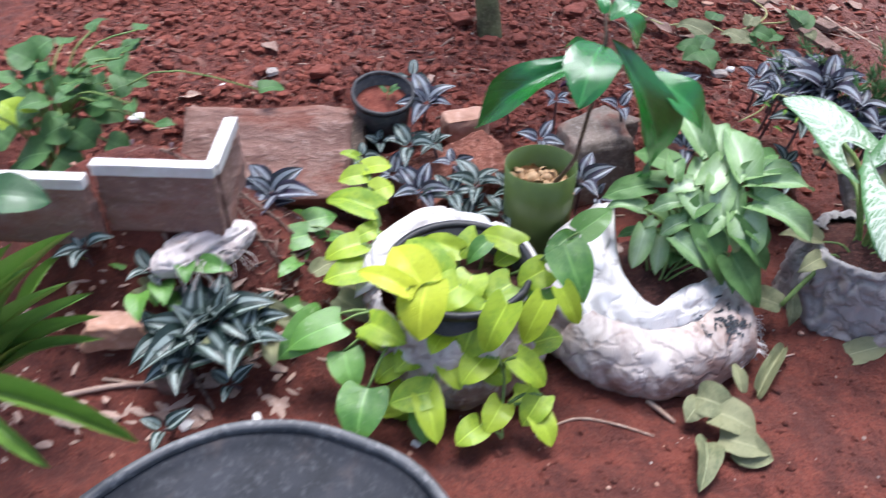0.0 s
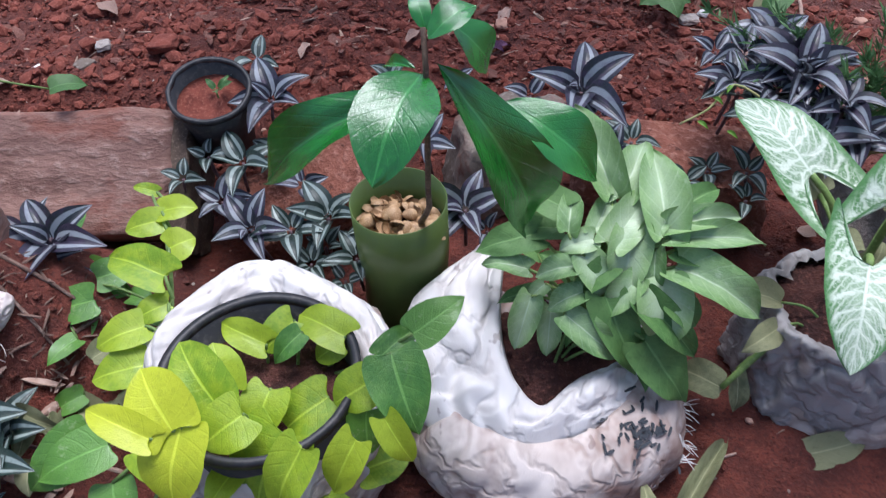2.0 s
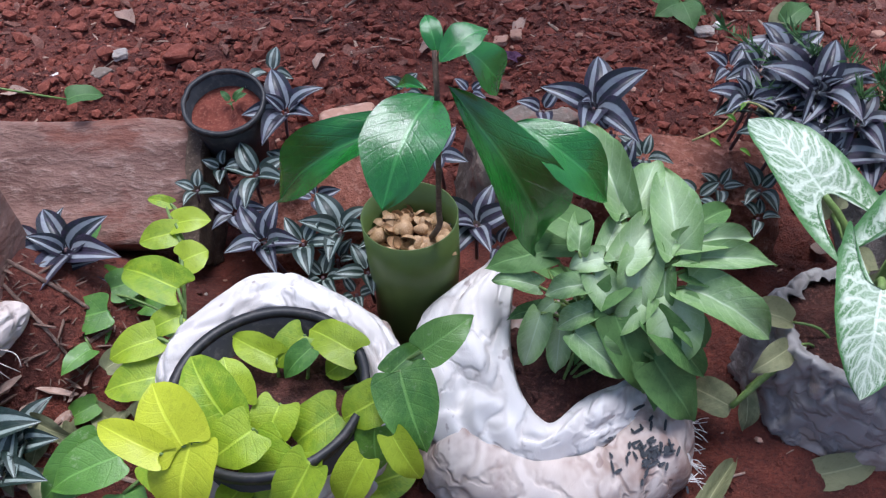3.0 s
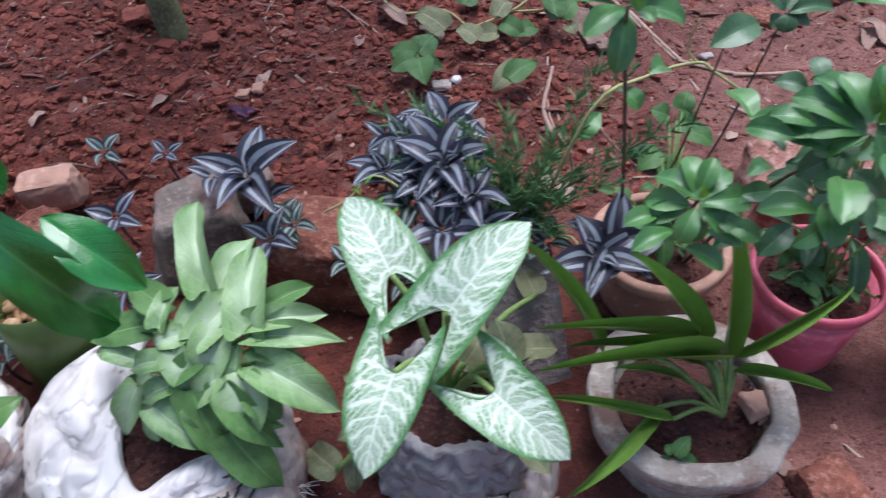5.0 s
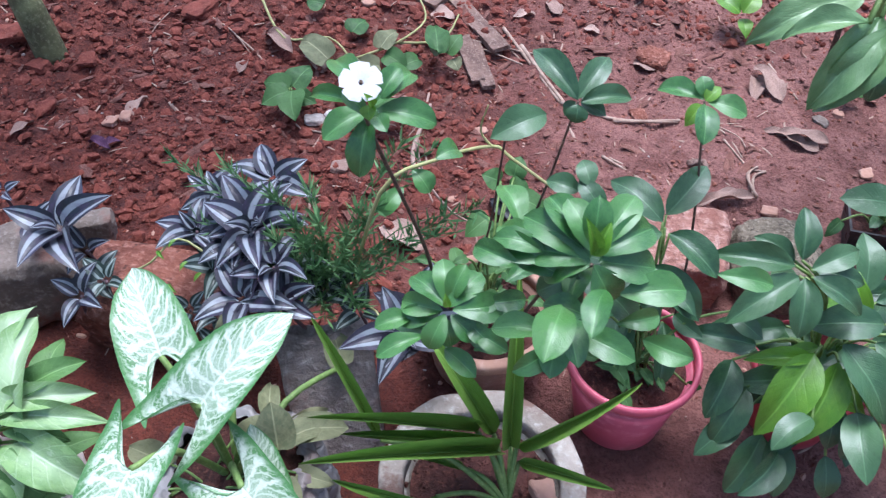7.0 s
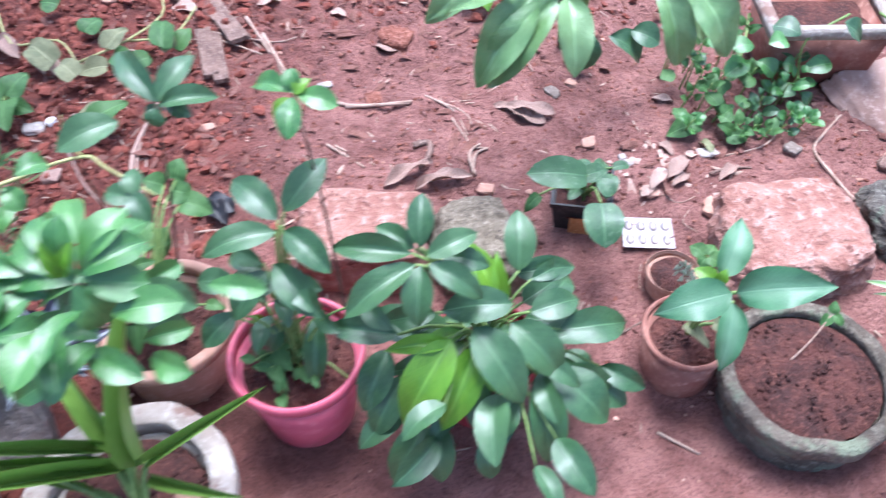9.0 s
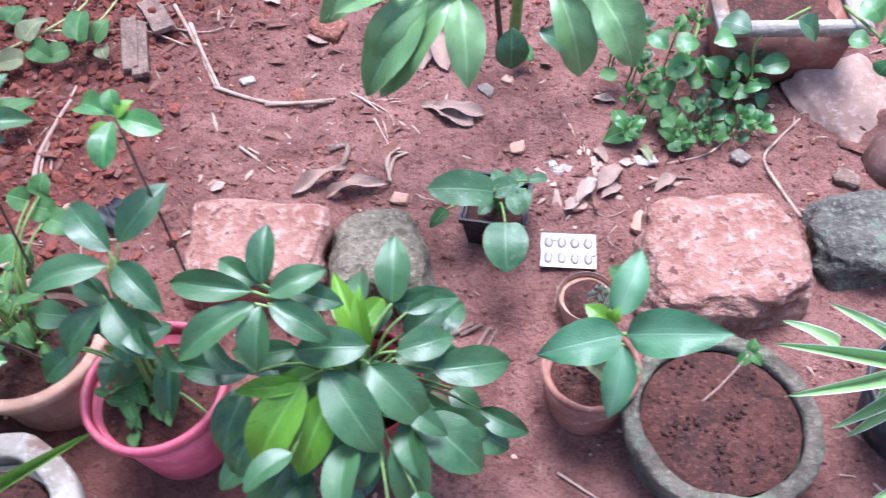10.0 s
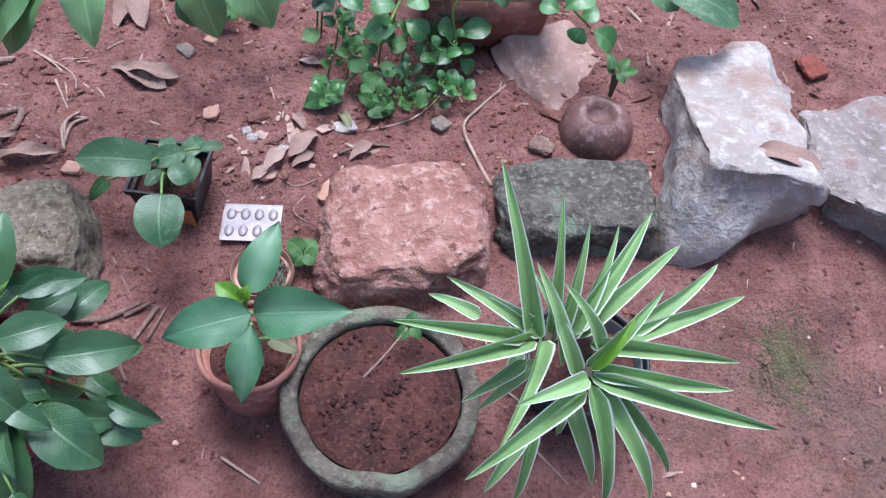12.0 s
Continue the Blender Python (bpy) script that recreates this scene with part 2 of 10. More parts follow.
def leaf_material(name, low, high, kind="plain", second=(0.5, 0.5, 0.5), third=(0.1, 0.1, 0.1), rough=0.38, thin=0.14, veins=7.0, blotch=0.0):
    """A leaf's skin. The leaf's own length and breadth carry midrib, side veins, bands and margins."""
    m, nt, p = shader(name)
    uv = put(nt, "ShaderNodeTexCoord")
    sep = put(nt, "ShaderNodeSeparateXYZ", i0=uv.outputs["UV"])
    u = maths(nt, "MULTIPLY", maths(nt, "ABSOLUTE", maths(nt, "SUBTRACT", sep.outputs[0], 0.5)), 2.0)
    s = sep.outputs[1]
    info = put(nt, "ShaderNodeObjectInfo").outputs["Random"]
    shifted = put(nt, "ShaderNodeVectorMath", op="ADD", i0=uv.outputs["Object"], i1=put(nt, "ShaderNodeCombineXYZ", i0=maths(nt, "MULTIPLY", info, 17.0)).outputs[0]).outputs[0]
    n1, n2 = noisy(nt, 5.0, 4, 0.6, shifted), noisy(nt, 28.0, 4, 0.7, shifted)
    c = mix(nt, info, rgb(*low), rgb(*high))
    c = mix(nt, maths(nt, "MULTIPLY", ramp(nt, n1, 0.35, 0.65), 0.6), c, rgb(*high))
    c = mix(nt, maths(nt, "MULTIPLY", ramp(nt, noisy(nt, 9.0, 5, 0.7, shifted), 0.5, 0.68), 0.28), c, rgb(*[0.55 * v for v in low]))
    wob = maths(nt, "MULTIPLY", maths(nt, "SUBTRACT", n2, 0.5), 0.25)
    ph = maths(nt, "ADD", maths(nt, "SUBTRACT", maths(nt, "MULTIPLY", s, veins), maths(nt, "MULTIPLY", u, veins * 0.28)), wob)
    ripple = maths(nt, "ABSOLUTE", maths(nt, "SUBTRACT", maths(nt, "FRACT", ph), 0.5))
    vein = maths(nt, "SUBTRACT", 1.0, ramp(nt, ripple, 0.0, 0.10))
    rib = maths(nt, "SUBTRACT", 1.0, ramp(nt, u, 0.02, 0.075))
    if kind == "plain":
        pale = tuple(min(1.0, 1.45 * v + 0.03) for v in high)
        c = mix(nt, maths(nt, "MULTIPLY", vein, 0.09), c, rgb(*pale))
        c = mix(nt, maths(nt, "MULTIPLY", rib, 0.6), c, rgb(*pale))
    elif kind == "striped":
        edge = maths(nt, "ADD", u, maths(nt, "MULTIPLY", wob, 0.35))
        silver = maths(nt, "MULTIPLY", ramp(nt, edge, 0.24, 0.31), maths(nt, "SUBTRACT", 1.0, ramp(nt, edge, 0.56, 0.66)))
        c = mix(nt, silver, c, rgb(*second))
        c = mix(nt, maths(nt, "MULTIPLY", ramp(nt, n1, 0.45, 0.7), 0.35), c, rgb(*third))
    elif kind == "veined":
        heart = maths(nt, "SUBTRACT", 1.0, ramp(nt, maths(nt, "ADD", u, maths(nt, "MULTIPLY", wob, 2.4)), 0.15, 0.95))
        heart = maths(nt, "MULTIPLY", heart, maths(nt, "ADD", 0.30, maths(nt, "MULTIPLY", info, 0.5)))
        bent = maths(nt, "MULTIPLY", maths(nt, "SUBTRACT", noisy(nt, 6.0, 3, 0.6, shifted), 0.5), 1.6)
        lines = []
        for count, slope, thin_ in ((veins, 0.75, 0.20), (veins * 1.9, 1.3, 0.16)):
            q = maths(nt, "ADD", maths(nt, "SUBTRACT", maths(nt, "MULTIPLY", s, count), maths(nt, "MULTIPLY", u, count * slope * 0.4)), bent)
            q = maths(nt, "ABSOLUTE", maths(nt, "SUBTRACT", maths(nt, "FRACT", q), 0.5))
            lines.append(maths(nt, "SUBTRACT", 1.0, ramp(nt, q, 0.05, thin_ + 0.12)))
        net = maths(nt, "SUBTRACT", 1.0, ramp(nt, maths(nt, "ABSOLUTE", maths(nt, "SUBTRACT", noisy(nt, 17.0, 3, 0.6, shifted), 0.5)), 0.0, 0.05))
        edge = ramp(nt, maths(nt, "ADD", u, maths(nt, "MULTIPLY", wob, 0.8)), 0.98, 0.70)
        f = maths(nt, "MAXIMUM", lines[0], maths(nt, "MULTIPLY", maths(nt, "MAXIMUM", lines[1], net), 0.8))
        f = maths(nt, "MAXIMUM", maths(nt, "MAXIMUM", maths(nt, "MULTIPLY", f, edge), heart), rib)
        c = mix(nt, maths(nt, "MULTIPLY", f, 0.95), c, rgb(*second))
    elif kind == "pale":
        heart = maths(nt, "SUBTRACT", 1.0, ramp(nt, maths(nt, "ADD", u, maths(nt, "MULTIPLY", wob, 2.0)), 0.2, 0.95))
        c = mix(nt, maths(nt, "MULTIPLY", heart, maths(nt, "ADD", 0.10, maths(nt, "MULTIPLY", info, 0.6))), c, rgb(*second))
        c = mix(nt, maths(nt, "MULTIPLY", maths(nt, "MAXIMUM", rib, maths(nt, "MULTIPLY", vein, 0.3)), 0.5), c, rgb(*second))
    elif kind == "margin":
        c = mix(nt, maths(nt, "MULTIPLY", rib, 0.3), c, rgb(*third))
        edge = ramp(nt, maths(nt, "ADD", u, maths(nt, "MULTIPLY", wob, 0.3)), 0.80, 0.90)
        lines = maths(nt, "MULTIPLY", maths(nt, "SINE", maths(nt, "MULTIPLY", u, 40.0)), 0.10)
        c = mix(nt, maths(nt, "MAXIMUM", edge, maths(nt, "MAXIMUM", lines, 0.0)), c, rgb(*second))
    if blotch:
        c = mix(nt, maths(nt, "MULTIPLY", ramp(nt, noisy(nt, 4.5, 5, 0.75, shifted), 0.64 - 0.18 * blotch, 0.72 - 0.16 * blotch), blotch), c, rgb(*second))
    spots = ramp(nt, noisy(nt, 60.0, 2, 0.5, shifted), 0.70, 0.78)
    c = mix(nt, maths(nt, "MULTIPLY", spots, 0.16), c, rgb(0.22, 0.14, 0.08))
    nt.links.new(c, p.inputs["Base Color"])
    nt.links.new(maths(nt, "ADD", maths(nt, "MULTIPLY", n2, 0.25), rough - 0.1), p.inputs["Roughness"])
    p.inputs["Specular IOR Level"].default_value = max(0.3, 1.1 - 1.6 * rough)
    p.inputs["Coat Weight"].default_value = max(0.0, 0.80 - 1.5 * rough)
    p.inputs["Coat Roughness"].default_value = 0.22
    h = maths(nt, "ADD", maths(nt, "MULTIPLY", vein, -0.25), maths(nt, "ADD", maths(nt, "MULTIPLY", rib, -0.6), maths(nt, "MULTIPLY", n2, 0.6)))
    bump(nt, p, h, 0.22, 0.012)
    t = put(nt, "ShaderNodeBsdfTranslucent", i0=c)
    ms = put(nt, "ShaderNodeMixShader", i0=thin, i1=p.outputs[0], i2=t.outputs[0])
    nt.links.new(ms.outputs[0], nt.nodes["Material Output"].inputs[0])
    return m


L_LIME = leaf_material("lime_leaf", (0.40, 0.50, 0.02), (0.56, 0.62, 0.03), rough=0.42, thin=0.28)
L_POTHOS = leaf_material("pothos_leaf", (0.19, 0.34, 0.014), (0.40, 0.52, 0.028), rough=0.40, thin=0.25, second=(0.58, 0.62, 0.16), blotch=0.15)
L_POTHOS_DARK = leaf_material("green_pothos_leaf", (0.055, 0.17, 0.022), (0.13, 0.29, 0.045), rough=0.36, second=(0.45, 0.55, 0.3), blotch=0.35)
L_SYN = leaf_material("pale_arrow_leaf", (0.11, 0.235, 0.065), (0.26, 0.41, 0.155), "pale", rough=0.38, second=(0.56, 0.68, 0.47), blotch=0.3)
L_SYN_DARK = leaf_material("green_arrow_leaf", (0.07, 0.16, 0.045), (0.13, 0.25, 0.075), rough=0.5)
L_CAL = leaf_material("white_veined_leaf", (0.05, 0.17, 0.04), (0.095, 0.25, 0.07), "veined", (0.66, 0.74, 0.61), rough=0.42, veins=9.0)
L_MANGO = leaf_material("glossy_dark_leaf", (0.010, 0.125, 0.012), (0.022, 0.20, 0.020), rough=0.15, veins=9.0, thin=0.16)
L_TRAD = leaf_material("striped_purple_leaf", (0.010, 0.018, 0.022), (0.024, 0.020, 0.036), "striped", (0.30, 0.33, 0.36), (0.085, 0.045, 0.11), rough=0.36, thin=0.08)
L_TRAD_GREEN = leaf_material("striped_green_leaf", (0.010, 0.024, 0.018), (0.022, 0.042, 0.032), "striped", (0.30, 0.36, 0.33), (0.05, 0.055, 0.06), rough=0.37, thin=0.08)
L_PERI = leaf_material("glossy_green_leaf", (0.031, 0.123, 0.026), (0.082, 0.216, 0.049), rough=0.30, veins=9.0)
L_DARK = leaf_material("deep_green_leaf", (0.023, 0.074, 0.026), (0.062, 0.140, 0.052), rough=0.34, veins=9.0)
L_YOUNG = leaf_material("young_green_leaf", (0.098, 0.255, 0.019), (0.165, 0.338, 0.030), rough=0.35, thin=0.3)
L_PALM = leaf_material("grassy_leaf", (0.115, 0.228, 0.035), (0.193, 0.333, 0.062), rough=0.45, veins=0.5)
L_DRAC = leaf_material("white_edged_leaf", (0.15, 0.29, 0.095), (0.24, 0.40, 0.14), "margin", (0.74, 0.79, 0.68), (0.22, 0.4, 0.12), rough=0.45)
L_CALATHEA = leaf_material("feathered_green_leaf", (0.03, 0.11, 0.05), (0.065, 0.18, 0.075), "pale", rough=0.42, veins=15.0, second=(0.17, 0.30, 0.18), blotch=0.3)
L_SQ = leaf_material("mottled_dark_leaf", (0.035, 0.095, 0.04), (0.075, 0.16, 0.065), "plain", rough=0.42, second=(0.17, 0.26, 0.15), blotch=0.6)
L_WEED = leaf_material("weed_leaf", (0.036, 0.102, 0.027), (0.084, 0.180, 0.051), rough=0.5)
L_BROAD = leaf_material("broad_green_leaf", (0.105, 0.217, 0.070), (0.175, 0.301, 0.119), rough=0.32, veins=12.0)
L_FERN = leaf_material("needle_leaf", (0.07, 0.17, 0.06), (0.15, 0.28, 0.11), rough=0.5)
L_FADED = leaf_material("faded_leaf", (0.13, 0.15, 0.075), (0.27, 0.27, 0.145), rough=0.6)


# ---- shape helpers ----
def mesh_of(name, bm, material, smooth=True):
    me = bpy.data.meshes.new(name)
    bm.to_mesh(me)
    bm.free()
    for f in me.polygons:
        f.use_smooth = smooth
    me.materials.append(material)
    return me


def thing(name, label, category, at=(0, 0, 0), group="", kind="", turn=0):
    ob = new(name)
    ob.matrix_basis = pose(*at, 0, 0, turn)
    ob.empty_display_size = 0.05
    return tagged(ob, label, category, group, kind)


def part(name, bm, material, parent, label="", smooth=True):
    ob = new(name, mesh_of(name, bm, material, smooth) if isinstance(bm, bmesh.types.BMesh) else bm)
    ob.parent = parent
    if label:
        ob["label"] = label
    return ob


def single(name, bm, material, label, category, at=(0, 0, 0), turn=0, tilt=(0, 0), group="", kind="", smooth=True):
    ob = new(name, mesh_of(name, bm, material, smooth))
    ob.matrix_basis = pose(*at, tilt[0], tilt[1], turn)
    return tagged(ob, label, category, group, kind)


def lathe(profile, n=48, wobble=0.0, seed=0):
    """A turned shape from (radius, height) pairs, open at both ends unless the radius is nought."""
    bm = bmesh.new()
    rings = []
    for r, z in profile:
        ring = []
        for i in range(n):
            a = 2 * math.pi * i / n
            k = 1 + wobble * noise.noise((3 * math.cos(a) + seed, 3 * math.sin(a), 12 * z))
            ring.append(bm.verts.new((r * k * math.cos(a), r * k * math.sin(a), z + 0.4 * wobble * r * noise.noise((4 * math.cos(a), 4 * math.sin(a) + seed, 5 * z)))))
        rings.append(ring)
    for a, b in zip(rings, rings[1:]):
        for i in range(n):
            bm.faces.new((a[i], a[(i + 1) % n], b[(i + 1) % n], b[i]))
    bmesh.ops.remove_doubles(bm, verts=bm.verts, dist=1e-5)
    bmesh.ops.recalc_face_normals(bm, faces=bm.faces)
    return bm


def soil_disc(r, seed=0, rise=0.012, n=26):
    bm = bmesh.new()
    rings = [[bm.verts.new((0, 0, rise))]]
    for k in range(1, 15):
        q = k / 14
        rings.append([bm.verts.new((r * q * math.cos(2 * math.pi * i / n), r * q * math.sin(2 * math.pi * i / n),
                      rise * (1 - q * q) + (0.008 if k < 14 else 0.0) * noise.noise((30 * r * q * math.cos(2 * math.pi * i / n) + seed, 30 * r * q * math.sin(2 * math.pi * i / n), seed)))) for i in range(n)])
    for i in range(n):
        bm.faces.new((rings[0][0], rings[1][i], rings[1][(i + 1) % n]))
    for a, b in zip(rings[1:], rings[2:]):
        for i in range(n):
            bm.faces.new((a[i], b[i], b[(i + 1) % n], a[(i + 1) % n]))
    return bm


def tube(points, r0, r1=None, n=7):
    """A tapering, rounded rod along a smooth line through the points."""
    r1 = r0 if r1 is None else r1
    pts = [Vector(p) for p in points]
    line = []
    for i in range(len(pts) - 1):
        a, b, c, d = pts[max(i - 1, 0)], pts[i], pts[i + 1], pts[min(i + 2, len(pts) - 1)]
        for k in range(4):
            t = k / 4
            line.append(0.5 * ((2 * b) + (c - a) * t + (2 * a - 5 * b + 4 * c - d) * t * t + (3 * b - a - 3 * c + d) * t ** 3))
    line.append(pts[-1])
    bm = bmesh.new()
    rings = []
    for i, q in enumerate(line):
        d = (line[min(i + 1, len(line) - 1)] - line[max(i - 1, 0)]).normalized()
        x = d.orthogonal().normalized() if i == 0 else (x - d * x.dot(d)).normalized()
        y = d.cross(x)
        r = r0 + (r1 - r0) * i / (len(line) - 1)
        rings.append([bm.verts.new(q + r * (math.cos(2 * math.pi * k / n) * x + math.sin(2 * math.pi * k / n) * y)) for k in range(n)])
    for a, b in zip(rings, rings[1:]):
        for k in range(n):
            bm.faces.new((a[k], a[(k + 1) % n], b[(k + 1) % n], b[k]))
    bm.faces.new(rings[0][::-1])
    bm.faces.new(rings[-1])
    return bm


def block(size, seed=0, jitter=0.12, round_=0.25, rough=0.05, cuts=9, pits=0.0, taper=1.0, lean=(0, 0), corners=None):
    """A hewn or broken stone: a box with shifted corners, worn edges and a rough skin, standing on z = 0."""
    rng = random.Random(seed)
    bm = bmesh.new()
    bmesh.ops.create_cube(bm, size=1.0)
    for v in bm.verts:
        if v.co.z > 0:
            v.co = Vector((v.co.x * taper + lean[0], v.co.y * (0.5 + 0.5 * taper) + lean[1], v.co.z))
        v.co += Vector([rng.uniform(-jitter, jitter) for _ in range(3)])
    if corners:
        for v, c in zip(sorted(bm.verts, key=lambda v: (v.co.z > 0, v.co.y > 0, v.co.x > 0)), corners):
            v.co = Vector(c)
    bmesh.ops.bevel(bm, geom=bm.edges[:], offset=round_ * 0.5, segments=2, affect="EDGES", profile=0.6)
    bmesh.ops.triangulate(bm, faces=bm.faces)
    bmesh.ops.subdivide_edges(bm, edges=bm.edges[:], cuts=2, use_grid_fill=True)
    bmesh.ops.subdivide_edges(bm, edges=[e for e in bm.edges if e.calc_length() > 1.0 / cuts], cuts=1, use_grid_fill=True)
    bmesh.ops.triangulate(bm, faces=bm.faces)
    bm.normal_update()
    moves = []
    for v in bm.verts:
        q = v.co
        d = rough * (noise.fractal(q * 2.6 + Vector((seed, 0, 0)), 1.0, 2.0, 5) + 0.35 * noise.fractal(q * 11 + Vector((0, seed, 0)), 1.0, 2.0, 3))
        if pits:
            d -= pits * max(0.0, noise.noise(q * 9 + Vector((seed, seed, 0))) - 0.25)
        moves.append(v.normal * d)
    for v, d in zip(bm.verts, moves):
        v.co += d
    low = min(v.co.z for v in bm.verts)
    for v in bm.verts:
        v.co = Vector((v.co.x * size[0], v.co.y * size[1], (v.co.z - low) * size[2]))
    bmesh.ops.recalc_face_normals(bm, faces=bm.faces)
    return bm


def leaf_mesh(name, material, a=0.7, b=0.9, base=0.0, lobe=0.0, fold=0.16, arch=0.06, wave=0.02, n=14, half=3, seed=0):
    """Three leaves of a kind, each one long and one broad: breadth s^a (1-s)^b, with rounded lobes behind the foot,
    folded along the midrib, arched, bent and wavy, each in its own way."""
    made = []
    top = max((i / 100) ** a * (1 - i / 100) ** b + base * (1 - i / 100) ** 3 for i in range(101))
    for kind in range(3):
        rng = random.Random(seed * 10 + kind)
        bend, dip, f, curl = rng.uniform(-0.09, 0.09), rng.uniform(-0.04, 0.05), fold * rng.uniform(0.5, 1.4), rng.uniform(0.0, 0.10)
        lift = (rng.uniform(-0.5, 0.5) * fold * 0.5, rng.uniform(-0.5, 0.5) * fold * 0.5)
        me = bpy.data.meshes.new(name)
        verts, uvs, faces = [], [], []
        w = 2 * half + 1
        for i in range(n + 1):
            s = (i / n) ** (1.7 if lobe else 1.0)
            r = (s ** a * (1 - s) ** b + base * (1 - s) ** 3) / top
            back = (s / 0.13) * math.exp(1 - s / 0.13)
            for k in range(w):
                u = k / half - 1
                ragged = 1 + 0.05 * noise.noise((7 * s, 3 * u + kind, seed))
                x = 0.5 * u * max(r, 0.012) * ragged + bend * s * (1 - s)
                y = s - lobe * abs(u) ** 1.25 * back
                z = (f + lift[0 if u < 0 else 1]) * abs(0.5 * u * r) * 0.8 + (arch + dip) * math.sin(math.pi * min(max(y, -0.3), 1)) - curl * s ** 4 + curl * s
                z += wave * math.sin(9 * s + 2.5 * (1 if u > 0 else 2) + seed + 2 * kind) * abs(u) ** 2 + 0.6 * wave * noise.noise((5 * s + kind, 2.5 * u, seed + 0.5)) * min(1, 8 * r)
                verts.append((x, y, z))
                uvs.append((0.5 + 0.5 * u, s))
        for i in range(n):
            for k in range(w - 1):
                q = i * w + k
                faces.append((q, q + 1, q + 1 + w, q + w))
        me.from_pydata(verts, [], faces)
        layer = me.uv_layers.new()
        for loop in me.loops:
            layer.data[loop.index].uv = uvs[loop.vertex_index]
        for face in me.polygons:
            face.use_smooth = True
        me.materials.append(material)
        made.append(me)
    return made


PICK = random.Random(77)


def leaf(plant, mesh, foot, tip, width, roll=0.0, face=(0.0, -0.42, 0.9)):
    """One leaf of a plant from its foot to its tip, its upper side turned to the light."""
    a, b = Vector(foot), Vector(tip)
    y = b - a
    length = y.length
    y.normalize()
    roll += PICK.uniform(-9, 9)
    z = Vector(face)
    z = (z - y * z.dot(y)).normalized()
    x = y.cross(z)
    z = Matrix.Rotation(radians(roll), 3, y) @ z
    x = Matrix.Rotation(radians(roll), 3, y) @ x
    m = Matrix((x, y, z)).transposed().to_4x4() @ Matrix.Diagonal((width, length, length, 1))
    m.translation = a
    ob = new("leaf", PICK.choice(mesh))
    ob.parent = plant
    ob.matrix_basis = plant.matrix_basis.inverted() @ m
    return ob


def stalk(plant, points, r0, r1=None, material=None, name="stem"):
    inv = plant.matrix_basis.inverted()
    return part(name, tube([inv @ Vector(p) for p in points], r0, r1), material or STEM_GREEN, plant)


def petiole(plant, root, foot, r=0.0022, material=None, sag=0.25):
    a, b = Vector(root), Vector(foot)
    mid = (a + b) / 2 + Vector((0, 0, sag * (b - a).length))
    return stalk(plant, [a, mid, b], r * 1.3, r, material, "petiole")


def fill(plant, mesh, centre, spread, n, size, ratio, seed, droop=0.25, stems=True, material=None):
    """Further leaves of a bushy plant: feet spread through its body, blades turned outwards and a little down."""
    rng = random.Random(seed)
    c = Vector(centre)
    for i in range(n):
        v = Vector((rng.gauss(0, 0.5), rng.gauss(0, 0.5), rng.uniform(-1, 1)))
        foot = c + Vector((v.x * spread[0], v.y * spread[1], v.z * spread[2]))
        d = Vector((v.x + rng.uniform(-0.5, 0.5), v.y + rng.uniform(-0.5, 0.5), 0))
        d = (d.normalized() if d.length > 0.01 else Vector((1, 0, 0))) + Vector((0, 0, rng.uniform(-droop, 0.35 - droop)))
        length = rng.uniform(*size)
        leaf(plant, mesh, foot, foot + d.normalized() * length, length * ratio * rng.uniform(0.85, 1.15), rng.uniform(-20, 20))
        if stems:
            petiole(plant, plant.matrix_basis.translation + Vector((rng.uniform(-0.02, 0.02), rng.uniform(-0.02, 0.02), 0)), foot, 0.0016, material)


HEART_LIME = leaf_mesh("lime_heart_leaf", L_LIME, 0.42, 0.75, 0.0, 0.24, 0.16, 0.08, 0.02, 18, 4)
HEART = leaf_mesh("heart_leaf", L_POTHOS, 0.42, 0.72, 0.0, 0.26, 0.15, 0.09, 0.025, 18, 4, 1)
HEART_DARK = leaf_mesh("dark_heart_leaf", L_POTHOS_DARK, 0.42, 0.95, 0.0, 0.16, 0.2, 0.09, 0.02, 18, 4, 2)
ARROW = leaf_mesh("arrow_leaf", L_SYN, 0.5, 0.85, 0.0, 0.22, 0.36, 0.09, 0.06, 18, 4)
ARROW_DARK = leaf_mesh("green_arrow_leaf", L_SYN_DARK, 0.45, 0.95, 0.0, 0.26, 0.35, 0.07, 0.04, 18, 4, 2)
CAL = leaf_mesh("veined_arrow_leaf", L_CAL, 0.3, 0.8, 0.0, 0.68, 0.22, 0.05, 0.02, 26, 7)
MANGO = leaf_mesh("long_glossy_leaf", L_MANGO, 0.75, 0.8, 0.0, 0.0, 0.25, 0.12, 0.035, 20, 5)
TRAD = leaf_mesh("striped_leaf", L_TRAD, 0.5, 0.95, 0.1, 0.0, 0.42, 0.08, 0.01, 12)
TRAD_GREEN = leaf_mesh("striped_green_leaf", L_TRAD_GREEN, 0.5, 0.95, 0.1, 0.0, 0.42, 0.08, 0.01, 12)
OVAL = leaf_mesh("glossy_oval_leaf", L_PERI, 0.9, 0.62, 0.03, 0.0, 0.32, 0.10, 0.025)
DARK_LEAF = leaf_mesh("pointed_dark_leaf", L_DARK, 0.6, 0.78, 0.0, 0.0, 0.26, 0.10, 0.02, 16)
DARK_OVAL = leaf_mesh("dark_oval_leaf", L_DARK, 0.7, 0.8, 0.0, 0.0, 0.3, 0.09, 0.025, 14)
YOUNG = leaf_mesh("young_leaf", L_YOUNG, 0.6, 0.95, 0.0, 0.0, 0.36, 0.10, 0.015, 14)
